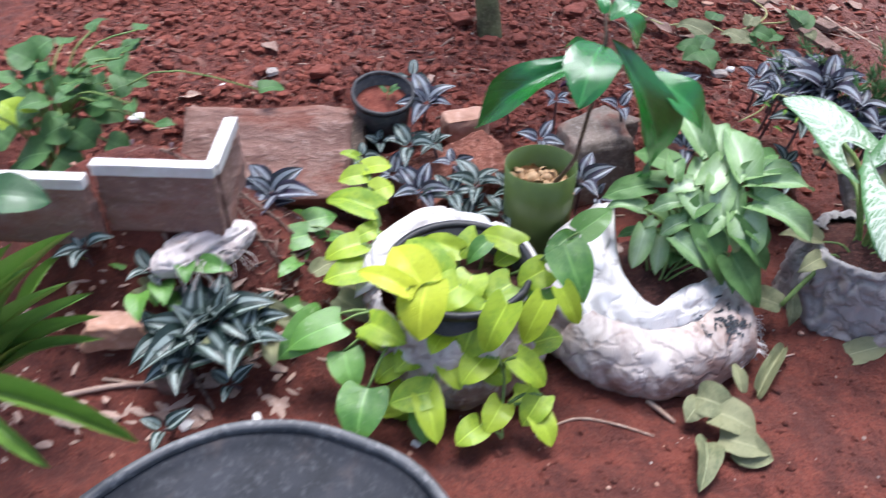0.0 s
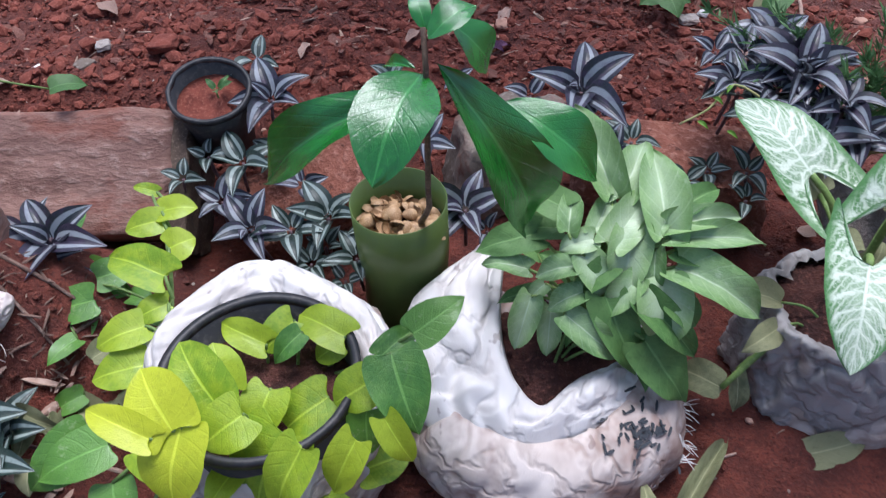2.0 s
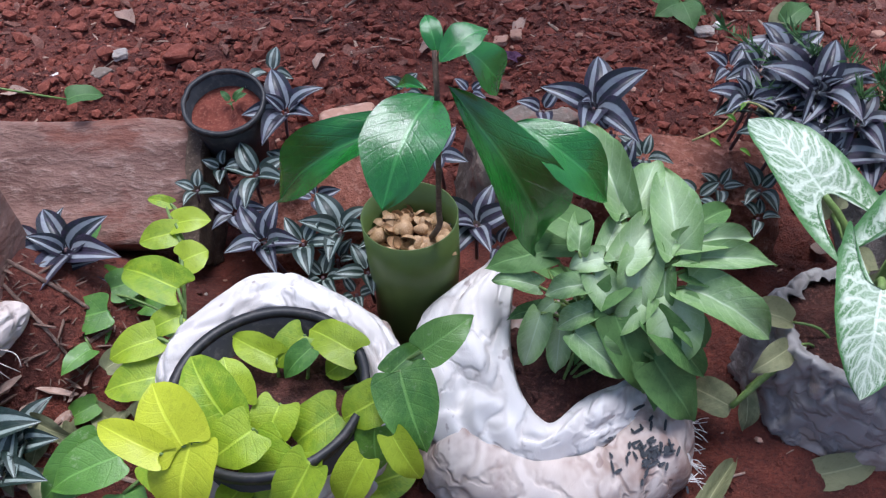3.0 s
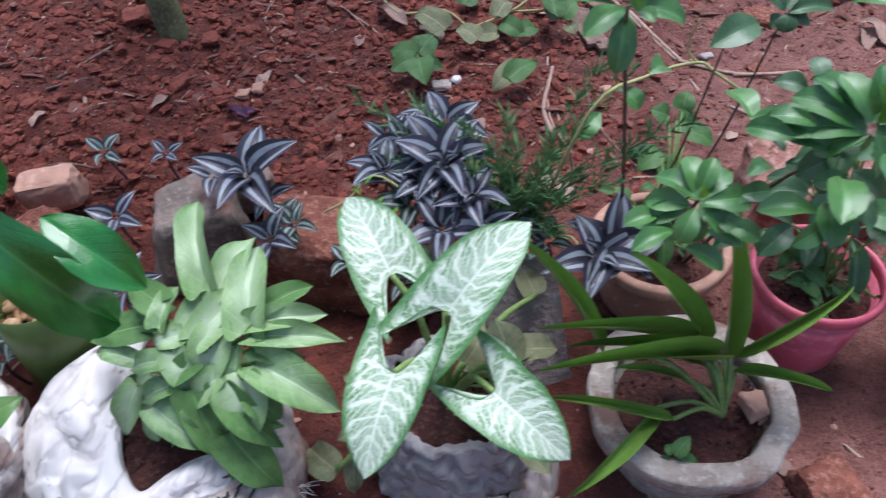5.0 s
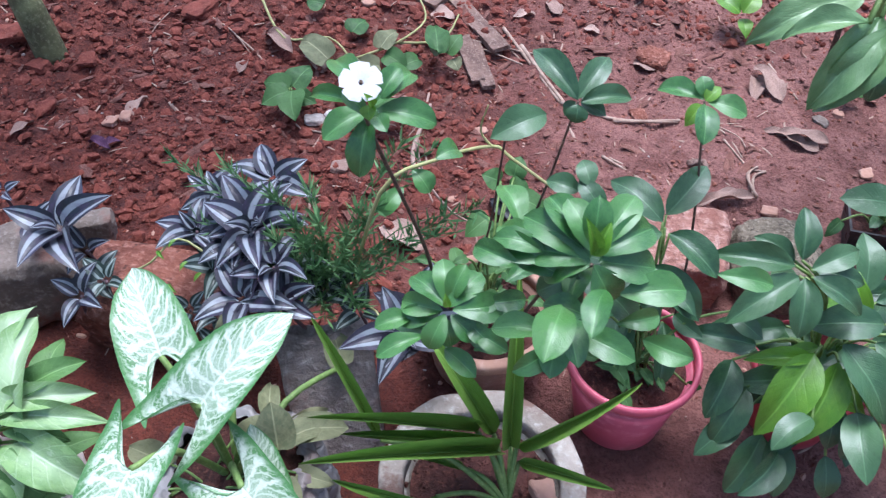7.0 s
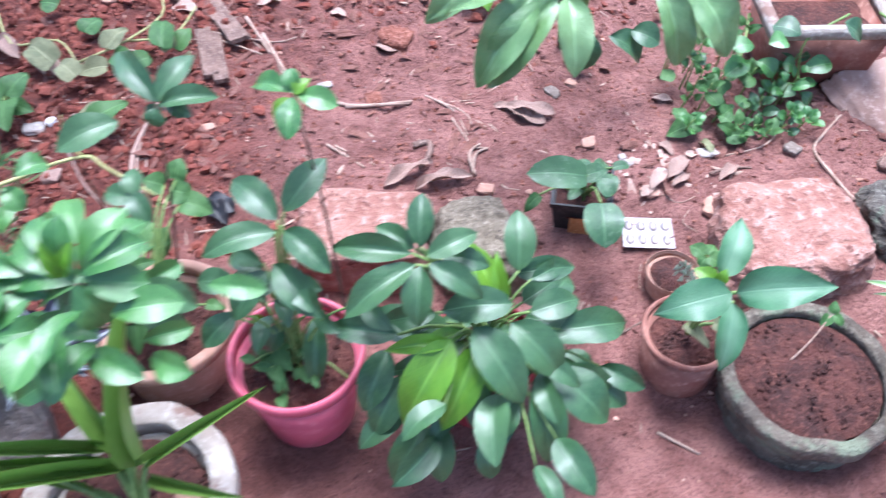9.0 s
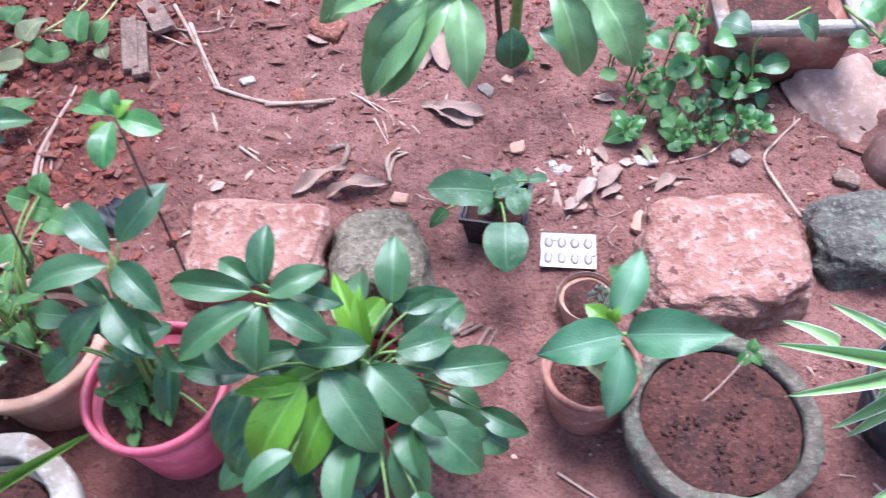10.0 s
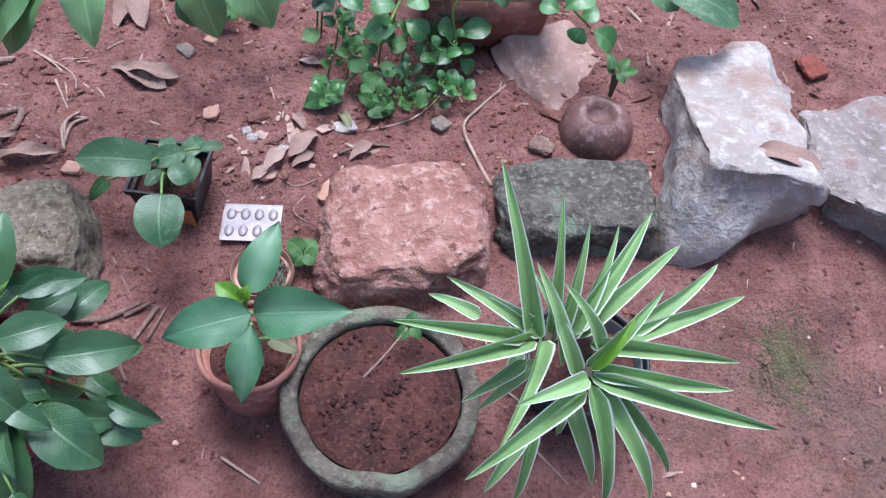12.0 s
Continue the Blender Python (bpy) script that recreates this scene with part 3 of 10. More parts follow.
STRAP = leaf_mesh("strap_leaf", L_PALM, 0.3, 0.65, 0.1, 0.0, 0.5, 0.10, 0.02, 18)
DRAC = leaf_mesh("white_edged_strap_leaf", L_DRAC, 0.3, 0.75, 0.3, 0.0, 0.28, 0.07, 0.012, 18)
CALATHEA = leaf_mesh("feathered_leaf", L_CALATHEA, 0.6, 1.0, 0.0, 0.0, 0.22, 0.08, 0.035, 16)
SQ_LEAF = leaf_mesh("mottled_leaf", L_SQ, 0.5, 0.6, 0.05, 0.05, 0.15, 0.08, 0.02)
WEED = leaf_mesh("weed_leaf", L_WEED, 0.5, 0.9, 0.0, 0.1, 0.2, 0.08, 0.05, 12)
BROAD = leaf_mesh("broad_leaf", L_BROAD, 0.65, 0.8, 0.0, 0.0, 0.25, 0.12, 0.045, 18, 4)
FADED = leaf_mesh("faded_leaf", L_FADED, 0.45, 0.8, 0.0, 0.12, 0.3, 0.10, 0.06)
DRY_LEAF = leaf_mesh("dead_leaf", DRY, 0.6, 0.8, 0.0, 0.0, 0.25, 0.05, 0.06)
DRY_PALE_LEAF = leaf_mesh("pale_dead_leaf", DRY_PALE, 0.6, 0.8, 0.0, 0.0, 0.25, 0.05, 0.06)
LEAF_BLACK = leaf_mesh("black_dead_leaf", BLACK_PLASTIC, 0.5, 0.7, 0.0, 0.0, 0.4, 0.08, 0.10)
LEAF_PURPLE = leaf_mesh("purple_dead_leaf", surface("purple_leaf", (0.08, 0.03, 0.07), (0.15, 0.06, 0.13), (0.2, 0.1, 0.17), 30.0), 0.6, 0.8, 0.0, 0.0, 0.5, 0.1, 0.06)
L_PETAL = leaf_material("white_petal", (0.78, 0.78, 0.78), (0.86, 0.86, 0.85), rough=0.6, thin=0.35)
L_SUCC = leaf_material("pale_succulent", (0.28, 0.36, 0.26), (0.42, 0.5, 0.38), rough=0.5)
SUCCULENT = leaf_mesh("succulent_leaf", L_SUCC, 0.5, 0.5, 0.1, 0.0, 0.5, 0.1, 0.0, 6, 2)
STEM_PURPLE = surface("purple_stem", (0.07, 0.04, 0.05), (0.14, 0.08, 0.09), (0.2, 0.14, 0.12), 40.0, 0.6, 0.2, 0.001)
STEM_YELLOW = surface("yellow_green_stem", (0.28, 0.30, 0.10), (0.42, 0.40, 0.17), (0.5, 0.45, 0.25), 40.0, 0.7, 0.2, 0.001)
PETAL_WHITE = leaf_mesh("petal_shape", L_PETAL, 0.9, 0.25, 0.0, 0.0, 0.05, 0.04, 0.01, 8)


# ---- ground ----
def step(v, lo, hi):
    t = min(max((v - lo) / (hi - lo), 0.0), 1.0)
    return t * t * (3 - 2 * t)


def rise(x, y):
    """The lie of the ground: a bed that is higher behind the row of stones, most of all at its western end."""
    z = 0.3 * math.exp(-((x + 0.47) / 0.29) ** 2 - ((y - 1.13) / 0.15) ** 2) + 0.05 * step(y, 1.2, 1.75) + 0.11 * step(-x, -0.4, 0.1) * step(y, 1.38, 1.62)
    z -= 0.035 * step(x, 0.7, 1.6) * (1 - step(y, 1.15, 1.5))
    return z + 0.05 * max(0.0, min(y, 6.0) - 2.0)


def ground_z(x, y):
    d = 0.020 * noise.fractal((2.2 * x, 2.2 * y, 0.3), 1.0, 2.0, 3)
    loose = 0.6 + 0.4 * step(y, 1.35, 1.6) * (1 - 0.75 * step(x, 0.75, 1.3) * (1 - step(y, 1.85, 2.1)))
    d += (loose - 0.45) * 0.022 * max(0.0, noise.noise((24 * x, 24 * y, 8.0)) + 0.1)
    d += loose * (0.011 * noise.fractal((14 * x, 14 * y, 5.1), 0.9, 2.0, 4) + 0.007 * noise.noise((45 * x, 45 * y, 2.0)))
    return rise(x, y) + d * (1 - step(max(abs(x - 1), abs(y - 1)), 5, 30))


def grid_line(lo, hi, stepsize):
    inner = list(np.arange(lo, hi + 1e-6, stepsize))
    out, d = [], stepsize
    x = 0.0
    while x < 400:
        d *= 1.35
        x += d
        out.append(x)
    return [lo - q for q in reversed(out)] + inner + [hi + q for q in out]


gx, gy = grid_line(-1.1, 3.1, 0.009), grid_line(0.45, 2.75, 0.009)
verts = [(x, y, ground_z(x, y)) for y in gy for x in gx]
W = len(gx)
faces = [(j * W + i, j * W + i + 1, (j + 1) * W + i + 1, (j + 1) * W + i) for j in range(len(gy) - 1) for i in range(W - 1)]
me = bpy.data.meshes.new("ground")
me.from_pydata(verts, [], faces)
for f in me.polygons:
    f.use_smooth = True
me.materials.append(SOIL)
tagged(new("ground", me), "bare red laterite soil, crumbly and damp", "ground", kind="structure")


def on_ground(x, y, lift=0.0):
    return (x, y, ground_z(x, y) + lift)


def pot(name, label, at, r, h, material, rim=0.012, taper=0.78, soil=0.02, lip=0.014, group="", wobble=0.004, seed=0, soil_mat=None, tilt=0.0):
    """A round plant pot with a rolled lip, wall thickness and its fill of soil. at: the middle of its foot."""
    p = thing(name, label, "plant pot", at, group)
    rb = r * taper
    part("body", lathe([(0.0, 0.0), (rb * 0.96, 0.0), (rb, 0.004), (r - rim * 0.9, h - lip), (r - rim * 0.9 - 0.006, h - lip), (rb - 0.008, 0.012), (0.0, 0.012)], 56, wobble, seed), material, p)
    part("rim", lathe([(r - rim, h - lip), (r - 0.002, h - lip + 0.001), (r, h - lip * 0.7), (r, h - 0.004), (r - 0.003, h), (r - rim + 0.003, h), (r - rim, h - 0.003), (r - rim, h - lip)], 56, wobble, seed), material, p)
    s = part("soil", soil_disc(r - rim - 0.001 - (soil * (1 - taper) * r / h), seed), soil_mat or DARK_SOIL, p, "dark red potting soil")
    s.location = (0, 0, h - soil)
    return p
# ---- pots ----
POTS = "pots in the garden bed"
pot("plastic_pot", "pink plastic flower pot with a rolled rim, standing on red soil", (1.293, 1.279, -0.012), 0.096, 0.165, PINK, 0.009, 0.70, 0.035, 0.020, POTS)
pot("terracotta_pot", "pale terracotta pot with a thick rounded rim and weedy soil", (1.086, 1.371, -0.01), 0.110, 0.135, TERRACOTTA, 0.017, 0.75, 0.03, 0.022, POTS, 0.01, 3)
pot("concrete_pot", "wide weathered concrete pot with a scalloped thick rim", (1.082, 1.10, -0.03), 0.138, 0.14, CONCRETE, 0.034, 0.72, 0.03, 0.03, POTS, 0.05, 5)
pot("concrete_pot", "low mossy dark concrete pot filled with bare red soil", (2.036, 1.256, -0.048), 0.132, 0.105, MOSSY_CONCRETE, 0.023, 0.88, 0.014, 0.03, POTS, 0.045, 8)
pot("terracotta_pot", "small earthy terracotta pot with crumbly dark soil", (1.868, 1.326, -0.03), 0.069, 0.11, OLD_TERRACOTTA, 0.007, 0.82, 0.035, 0.012, POTS, 0.015, 9)
pot("terracotta_pot", "tiny pale terracotta pot holding small succulents", (1.880, 1.457, 0.0), 0.046, 0.055, TERRACOTTA, 0.005, 0.8, 0.012, 0.01, POTS, 0.01, 10)
pot("plastic_pot", "red plastic pot almost hidden beneath dense foliage", (1.555, 1.29, -0.02), 0.085, 0.14, RED_PLASTIC, 0.007, 0.72, 0.03, 0.016, POTS)
pot("plastic_pot", "dark plastic pot under a spiky variegated plant", (2.31, 1.27, -0.03), 0.085, 0.12, BLACK_PLASTIC, 0.006, 0.75, 0.03, 0.012, POTS)

old = thing("nursery_pot", "broken black plastic nursery pot tilted against a timber", "plant pot", (-0.085, 1.42, 0.10))
old.matrix_basis = pose(-0.088, 1.440, 0.135, 14, 4, 0)
part("body", lathe([(0.0, 0.0), (0.046, 0.0), (0.058, 0.12), (0.056, 0.12), (0.044, 0.006), (0.0, 0.006)], 40, 0.02, 2), BLACK_PLASTIC, old)
part("rim", lathe([(0.057, 0.116), (0.062, 0.116), (0.062, 0.125), (0.056, 0.125), (0.056, 0.117), (0.057, 0.116)], 40, 0.03, 2), BLACK_PLASTIC, old)
part("soil", soil_disc(0.053, 4, 0.008), CLOD, old, "dry red soil").location = (0, 0, 0.095)

tub = thing("rubber_tub", "wide shallow black rubber tub on the soil", "tub", (-0.205, 0.468, 0.004))
part("wall", lathe([(0.0, 0.024), (0.262, 0.022), (0.276, 0.03), (0.292, 0.05), (0.298, 0.05), (0.285, 0.0), (0.0, -0.004)], 72, 0.012, 3), BLACK_RUBBER, tub)
# rim in a paler grey than the wall
part("rim", lathe([(0.286, 0.046), (0.292, 0.056), (0.300, 0.058), (0.306, 0.05), (0.300, 0.042), (0.286, 0.046)], 72, 0.02, 3), GREY_RUBBER, tub, "paler greyish rim")

sq = thing("square_pot", "small square black plastic pot with crumbling orange side", "plant pot", (1.752, 1.612, 0.02), turn=-12)
bm = bmesh.new()
for z0, z1, s0, s1 in ((0.0, 0.075, 0.038, 0.048), (0.075, 0.085, 0.051, 0.052)):
    q = [[bm.verts.new((a * s, b * s, z)) for a, b in ((-1, -1), (1, -1), (1, 1), (-1, 1))] for s, z in ((s0, z0), (s1, z1), (s1 - 0.004, z1), (s0 - 0.004, z0 + 0.004))]
    for a, b in zip(q, q[1:]):
        for i in range(4):
            bm.faces.new((a[i], a[(i + 1) % 4], b[(i + 1) % 4], b[i]))
part("wall", bm, BLACK_PLASTIC, sq, smooth=False)
part("soil", block((0.088, 0.088, 0.02), 3, 0.02, 0.1, 0.05), DARK_SOIL, sq).location = (0, 0, 0.045)
bm = bmesh.new()
bmesh.ops.create_grid(bm, x_segments=6, y_segments=4, size=0.5)
for v in bm.verts:
    v.co = Vector((0.056 * v.co.x + 0.012, -0.0515 + 0.003 * noise.noise(v.co * 7) + 0.012 * (v.co.y - 0.5) * -0.5, 0.03 + 0.05 * v.co.y))
part("patch", bm, surface("orange_earth", (0.35, 0.13, 0.04), (0.5, 0.22, 0.08), (0.6, 0.32, 0.14), 30.0), sq, "orange earthy coating")

# ---- cut bottle with shells ----
glass, nt, p = shader("green_bottle_plastic")
p.inputs["Base Color"].default_value = rgb(0.13, 0.19, 0.055)
p.inputs["Roughness"].default_value = 0.28
tr = put(nt, "ShaderNodeBsdfTransparent", i0=rgb(0.34, 0.44, 0.16))
ms = put(nt, "ShaderNodeMixShader", i0=maths(nt, "ADD", 0.45, maths(nt, "MULTIPLY", noisy(nt, 14.0), 0.35)), i1=tr.outputs[0], i2=p.outputs[0])
nt.links.new(ms.outputs[0], nt.nodes["Material Output"].inputs[0])
bottle = thing("cut_bottle", "green plastic bottle cut open as a planter, filled with shells", "bottle", (0.207, 1.188, 0.0))
part("wall", lathe([(0.0, 0.0), (0.05, 0.002), (0.060, 0.015), (0.061, 0.06), (0.058, 0.10), (0.062, 0.15), (0.063, 0.235), (0.0615, 0.235), (0.0605, 0.15), (0.0565, 0.10), (0.0595, 0.06), (0.058, 0.016), (0.0, 0.008)], 48, 0.012, 1), glass, bottle)
part("soil", lathe([(0.0, 0.006), (0.055, 0.012), (0.057, 0.06), (0.0545, 0.10), (0.057, 0.18), (0.0, 0.188)], 24, 0.02), DARK_SOIL, bottle)
half = bmesh.new()
bmesh.ops.create_uvsphere(half, u_segments=10, v_segments=6, radius=1.0)
bmesh.ops.delete(half, geom=[v for v in half.verts if v.co.z < -0.05], context="VERTS")
for v in half.verts:
    v.co = Vector((v.co.x * 0.0098 * (1 - 0.25 * v.co.y), v.co.y * 0.013, v.co.z * 0.0065))
shell_mesh = mesh_of("nut_shell", half, SHELL)
rng = random.Random(5)
for i in range(75):
    a, r = rng.uniform(0, 6.28), 0.054 * math.sqrt(rng.random())
    s = new("nut_shell", shell_mesh)
    s.parent = bottle
    s.matrix_basis = pose(r * math.cos(a), r * math.sin(a), 0.184 + 0.012 * rng.random() + 0.008 * (1 - r / 0.054), rng.uniform(-60, 60) + (180 if rng.random() < 0.4 else 0), rng.uniform(-50, 50), rng.uniform(0, 360)) @ Matrix.Scale(rng.uniform(0.8, 1.1), 4)

# ---- stones along the bed ----
STONES = "stones edging the bed"


def stone(label, at, size, material, turn=0, tilt=(0, 0), seed=0, jitter=0.12, round_=0.3, rough=0.06, pits=0.0, name="stone", cuts=16, taper=1.0, lean=(0, 0), corners=None):
    return single(name, block(size, seed, jitter, round_, rough, cuts, pits, taper, lean, corners), material, label, "stone", at, turn, tilt, STONES)


stone("rounded pitted red laterite stone", (2.085, 1.515, -0.03), (0.26, 0.22, 0.125), PALE_LATERITE, 3, (0, 0), 4, 0.06, 0.55, 0.07, 0.09, taper=0.85)
stone("dark moss-covered stone block", (2.37, 1.545, -0.03), (0.24, 0.15, 0.11), MOSS_STONE, -6, (0, 0), 7, 0.08, 0.35, 0.09, 0.10)
stone("large angular pale quartz rock", (2.6, 1.6, -0.03), (0.3, 0.34, 0.22), QUARTZ, 0, (0, 0), 23, 0.0, 0.10, 0.085, corners=((-0.4, -0.46, -0.5), (0.57, -0.21, -0.5), (-0.31, 0.21, -0.45), (0.91, 0.53, -0.5), (-0.24, -0.23, 0.41), (0.3, -0.35, 0.32), (-0.12, 0.58, 0.09), (0.38, 0.61, 0.18)))
stone("flat grey layered slate rock", (2.86, 1.58, -0.03), (0.3, 0.3, 0.14), SLATE, 0, (0, 0), 12, 0.0, 0.10, 0.07, corners=((-0.3, -0.22, -0.5), (0.31, -0.65, -0.5), (-0.11, 0.57, -0.5), (0.9, 0.69, -0.5), (-0.45, -0.24, 0.43), (0.11, -0.57, 0.43), (-0.3, 0.37, 0.29), (0.42, 0.54, 0.29)))
stone("flat buff stone slab leaning on the soil", (2.39, 1.845, 0.03), (0.14, 0.18, 0.035), BUFF, 28, (16, 0), 31, 0.2, 0.2, 0.04)
stone("red laterite block behind the pots", (1.375, 1.545, -0.02), (0.22, 0.15, 0.13), PALE_LATERITE, -4, (0, 0), 14, 0.08, 0.25, 0.06, 0.04)
stone("pitted grey-brown stone block", (1.565, 1.53, -0.02), (0.15, 0.17, 0.13), PITTED, 4, (0, 0), 16, 0.08, 0.6, 0.07, 0.13, taper=0.85)
stone("smooth grey-brown angular stone", (0.345, 1.425, 0.0), (0.17, 0.13, 0.15), GREY_STONE, 20, (0, -8), 18, 0.12, 0.3, 0.06, taper=0.6, lean=(0.15, 0.1))
stone("crumbling red laterite block", (0.60, 1.40, -0.01), (0.27, 0.16, 0.16), LATERITE, -8, (0, 0), 21, 0.12, 0.4, 0.08, 0.08)
stone("orange-brown flaky stone lying beside the bottle", (0.07, 1.37, 0.02), (0.2, 0.15, 0.11), LATERITE, 30, (12, -10), 25, 0.15, 0.3, 0.07, 0.03)
stone("small rounded buff stone in the soil", (0.09, 1.50, 0.09), (0.10, 0.06, 0.07), TERRACOTTA, 10, (0, 0), 27, 0.12, 0.5, 0.05)
stone("small grey stone in the soil", (0.415, 1.535, 0.05), (0.07, 0.05, 0.07), GREY_STONE, 10, (0, 0), 28, 0.12, 0.5, 0.05)
stone("small pinkish laterite lump", (1.28, 1.02, -0.04), (0.075, 0.085, 0.05), LATERITE, 20, (0, 0), 29, 0.15, 0.35, 0.07)
stone("grey stone slab leaning between pots", (0.885, 1.165, -0.035), (0.125, 0.03, 0.22), SLATE, 16, (-37, 0), 33, 0.14, 0.12, 0.04, name="stone_slab")

husk = thing("coconut_husk", "brown rounded husk used as a tiny planter", "husk", (2.423, 1.695, 0.000))
part("shell", lathe([(0.0, 0.0), (0.038, 0.004), (0.056, 0.025), (0.061, 0.05), (0.058, 0.075), (0.047, 0.094), (0.033, 0.102), (0.024, 0.102), (0.022, 0.090), (0.0, 0.086)], 36, 0.05, 2), HUSK, husk)


planter = thing("terracotta_planter", "rectangular terracotta planter with a pale chipped rim", "planter", (2.265, 1.975, 0.055), turn=-3)
bm = bmesh.new()
q = [[bm.verts.new((a * sx, b * sy, z)) for a, b in ((-1, -1), (1, -1), (1, 1), (-1, 1))] for sx, sy, z in ((0.095, 0.07, 0), (0.112, 0.085, 0.13), (0.102, 0.075, 0.13), (0.088, 0.06, 0.02))]
for a, b in zip(q, q[1:]):
    for i in range(4):
        bm.faces.new((a[i], a[(i + 1) % 4], b[(i + 1) % 4], b[i]))
bm.faces.new(q[0][::-1])
bm.faces.new(q[-1])
bmesh.ops.bevel(bm, geom=bm.edges[:], offset=0.003, segments=2, affect="EDGES")
part("body", bm, OLD_TERRACOTTA, planter)
bm = bmesh.new()
q = [[bm.verts.new((a * sx, b * sy, z)) for a, b in ((-1, -1), (1, -1), (1, 1), (-1, 1))] for sx, sy, z in ((0.110, 0.081, 0.118), (0.124, 0.094, 0.12), (0.126, 0.096, 0.142), (0.102, 0.075, 0.143), (0.100, 0.074, 0.12))]
for a, b in zip(q, q[1:] + q[:1]):
    for i in range(4):
        bm.faces.new((a[i], a[(i + 1) % 4], b[(i + 1) % 4], b[i]))
bmesh.ops.bevel(bm, geom=bm.edges[:], offset=0.002, segments=2, affect="EDGES")
part("rim", bm, CONCRETE, planter, "pale weathered rim")
part("soil", block((0.18, 0.11, 0.03), 5, 0.02, 0.1, 0.05), DARK_SOIL, planter).location = (0, 0, 0.075)


# ---- timbers and white edging ----
def plank(size, seed=0, worn=0.004):
    bm = bmesh.new()
    bmesh.ops.create_cube(bm, size=1.0)
    bmesh.ops.subdivide_edges(bm, edges=bm.edges[:], cuts=15, use_grid_fill=True)
    for v in bm.verts:
        c = Vector((v.co.x * size[0], v.co.y * size[1], v.co.z * size[2]))
        e = sum(1 for k in range(3) if abs(v.co[k]) > 0.49)
        d = worn * noise.fractal(Vector((c.x * 6, c.y * 40, c.z * 40 + seed)), 1.0, 2.0, 4)
        v.co = c * (1 - (0.012 if e > 1 else 0.0)) + Vector((d, d, d)) * (1.6 if e > 1 else 1.0)
    return bm


single("timber_block", plank((0.33, 0.19, 0.075), 3, 0.006), TIMBER, "weathered red-brown timber block dusted with soil", "timber", (-0.305, 1.36, 0.135), -1, (38, 0))
# right end of the block in a darker brown
single("timber_stump", plank((0.025, 0.19, 0.12), 8, 0.006), STEM_BROWN, "dark brown end of a timber", "timber", (-0.128, 1.35, 0.11), -1, (38, 0))


def edged_box(label, at, size, turn):
    b = thing("wooden_board", label, "board", at, "edged boards", turn=turn)
    part("board", plank(size, 4, 0.003), TIMBER, b).location = (0, 0, size[2] / 2)
    part("edging", plank((size[0] + 0.006, 0.022, 0.02), 6, 0.001), WHITE, b, "white painted edging strip").location = (0, -size[1] / 2 + 0.01, size[2] + 0.009)
    return b


edged_box("brown board with a white painted edging strip", (-0.405, 1.045, 0.205), (0.185, 0.03, 0.11), -3)
edged_box("brown board with a white painted edging strip", (-0.615, 1.03, 0.195), (0.215, 0.03, 0.11), -3)
edged_box("brown board end with a white painted edging strip", (-0.322, 1.115, 0.17), (0.14, 0.03, 0.14), 90)


# ---- sacks ----
def cloth_ring(r_in, r_out, h, seed, folds=0.006, top=0.03, n=180, m=40, squash=1.0, arc=(0.0, 2 * math.pi)):
    """A fat rolled collar of cloth: a ring with creases that run round and across it."""
    bm = bmesh.new()
    rows = []
    for j in range(m):
        b = 2 * math.pi * j / m
        ring = []
        for i in range(n):
            a = arc[0] + (arc[1] - arc[0]) * i / n
            rc, rt = (r_in + r_out) / 2, (r_out - r_in) / 2
            k1 = noise.noise((1.7 * math.cos(a) + seed, 1.7 * math.sin(a), 0.7 * math.cos(b)))
            warp = 2.2 * noise.noise((1.4 * math.cos(a) + seed, 1.4 * math.sin(a), 0.2 * math.cos(b)))
            k2 = 1 - min(1.0, 1.7 * abs(math.sin(1.5 * b + 2.0 * a + warp)))
            k4 = abs((2.0 * b / math.pi + 3.0 * a / math.pi + 1.7 * warp) % 2.0 - 1.0)
            k3 = 1 - min(1.0, 6 * abs(noise.noise((3.2 * math.cos(a) + seed, 3.2 * math.sin(a), 0.9 * math.sin(b + a)))))
            f = folds * (1.5 * k1 - 1.0 * k2 - 0.7 * k3 + 0.9 * (k4 - 0.5))
            rr = rc + (rt + f) * math.cos(b)
            ring.append(bm.verts.new((rr * math.cos(a), rr * math.sin(a) * squash, h / 2 + (h / 2 + f) * math.sin(b))))
        rows.append(ring)
    for j in range(m):
        for i in range(n):
            bm.faces.new((rows[j][i], rows[j][(i + 1) % n], rows[(j + 1) % m][(i + 1) % n], rows[(j + 1) % m][i]))
    return bm


def smooth_line(points, n):
    """n points spread evenly by number along a smooth line through the given ones."""
    pts = [Vector(p) for p in points]
    out = []
    for k in range(n):
        s = k / (n - 1) * (len(pts) - 1)
        i = min(int(s), len(pts) - 2)
        t = s - i
        a, b, c, d = pts[max(i - 1, 0)], pts[i], pts[i + 1], pts[min(i + 2, len(pts) - 1)]
        out.append(0.5 * ((2 * b) + (c - a) * t + (2 * a - 5 * b + 4 * c - d) * t * t + (3 * b - a - 3 * c + d) * t ** 3))
    return out


def ridge(p):
    """Nought on smooth cloth, one along a sharp crease."""
    return 1 - min(1.0, 7 * abs(noise.noise(p)))


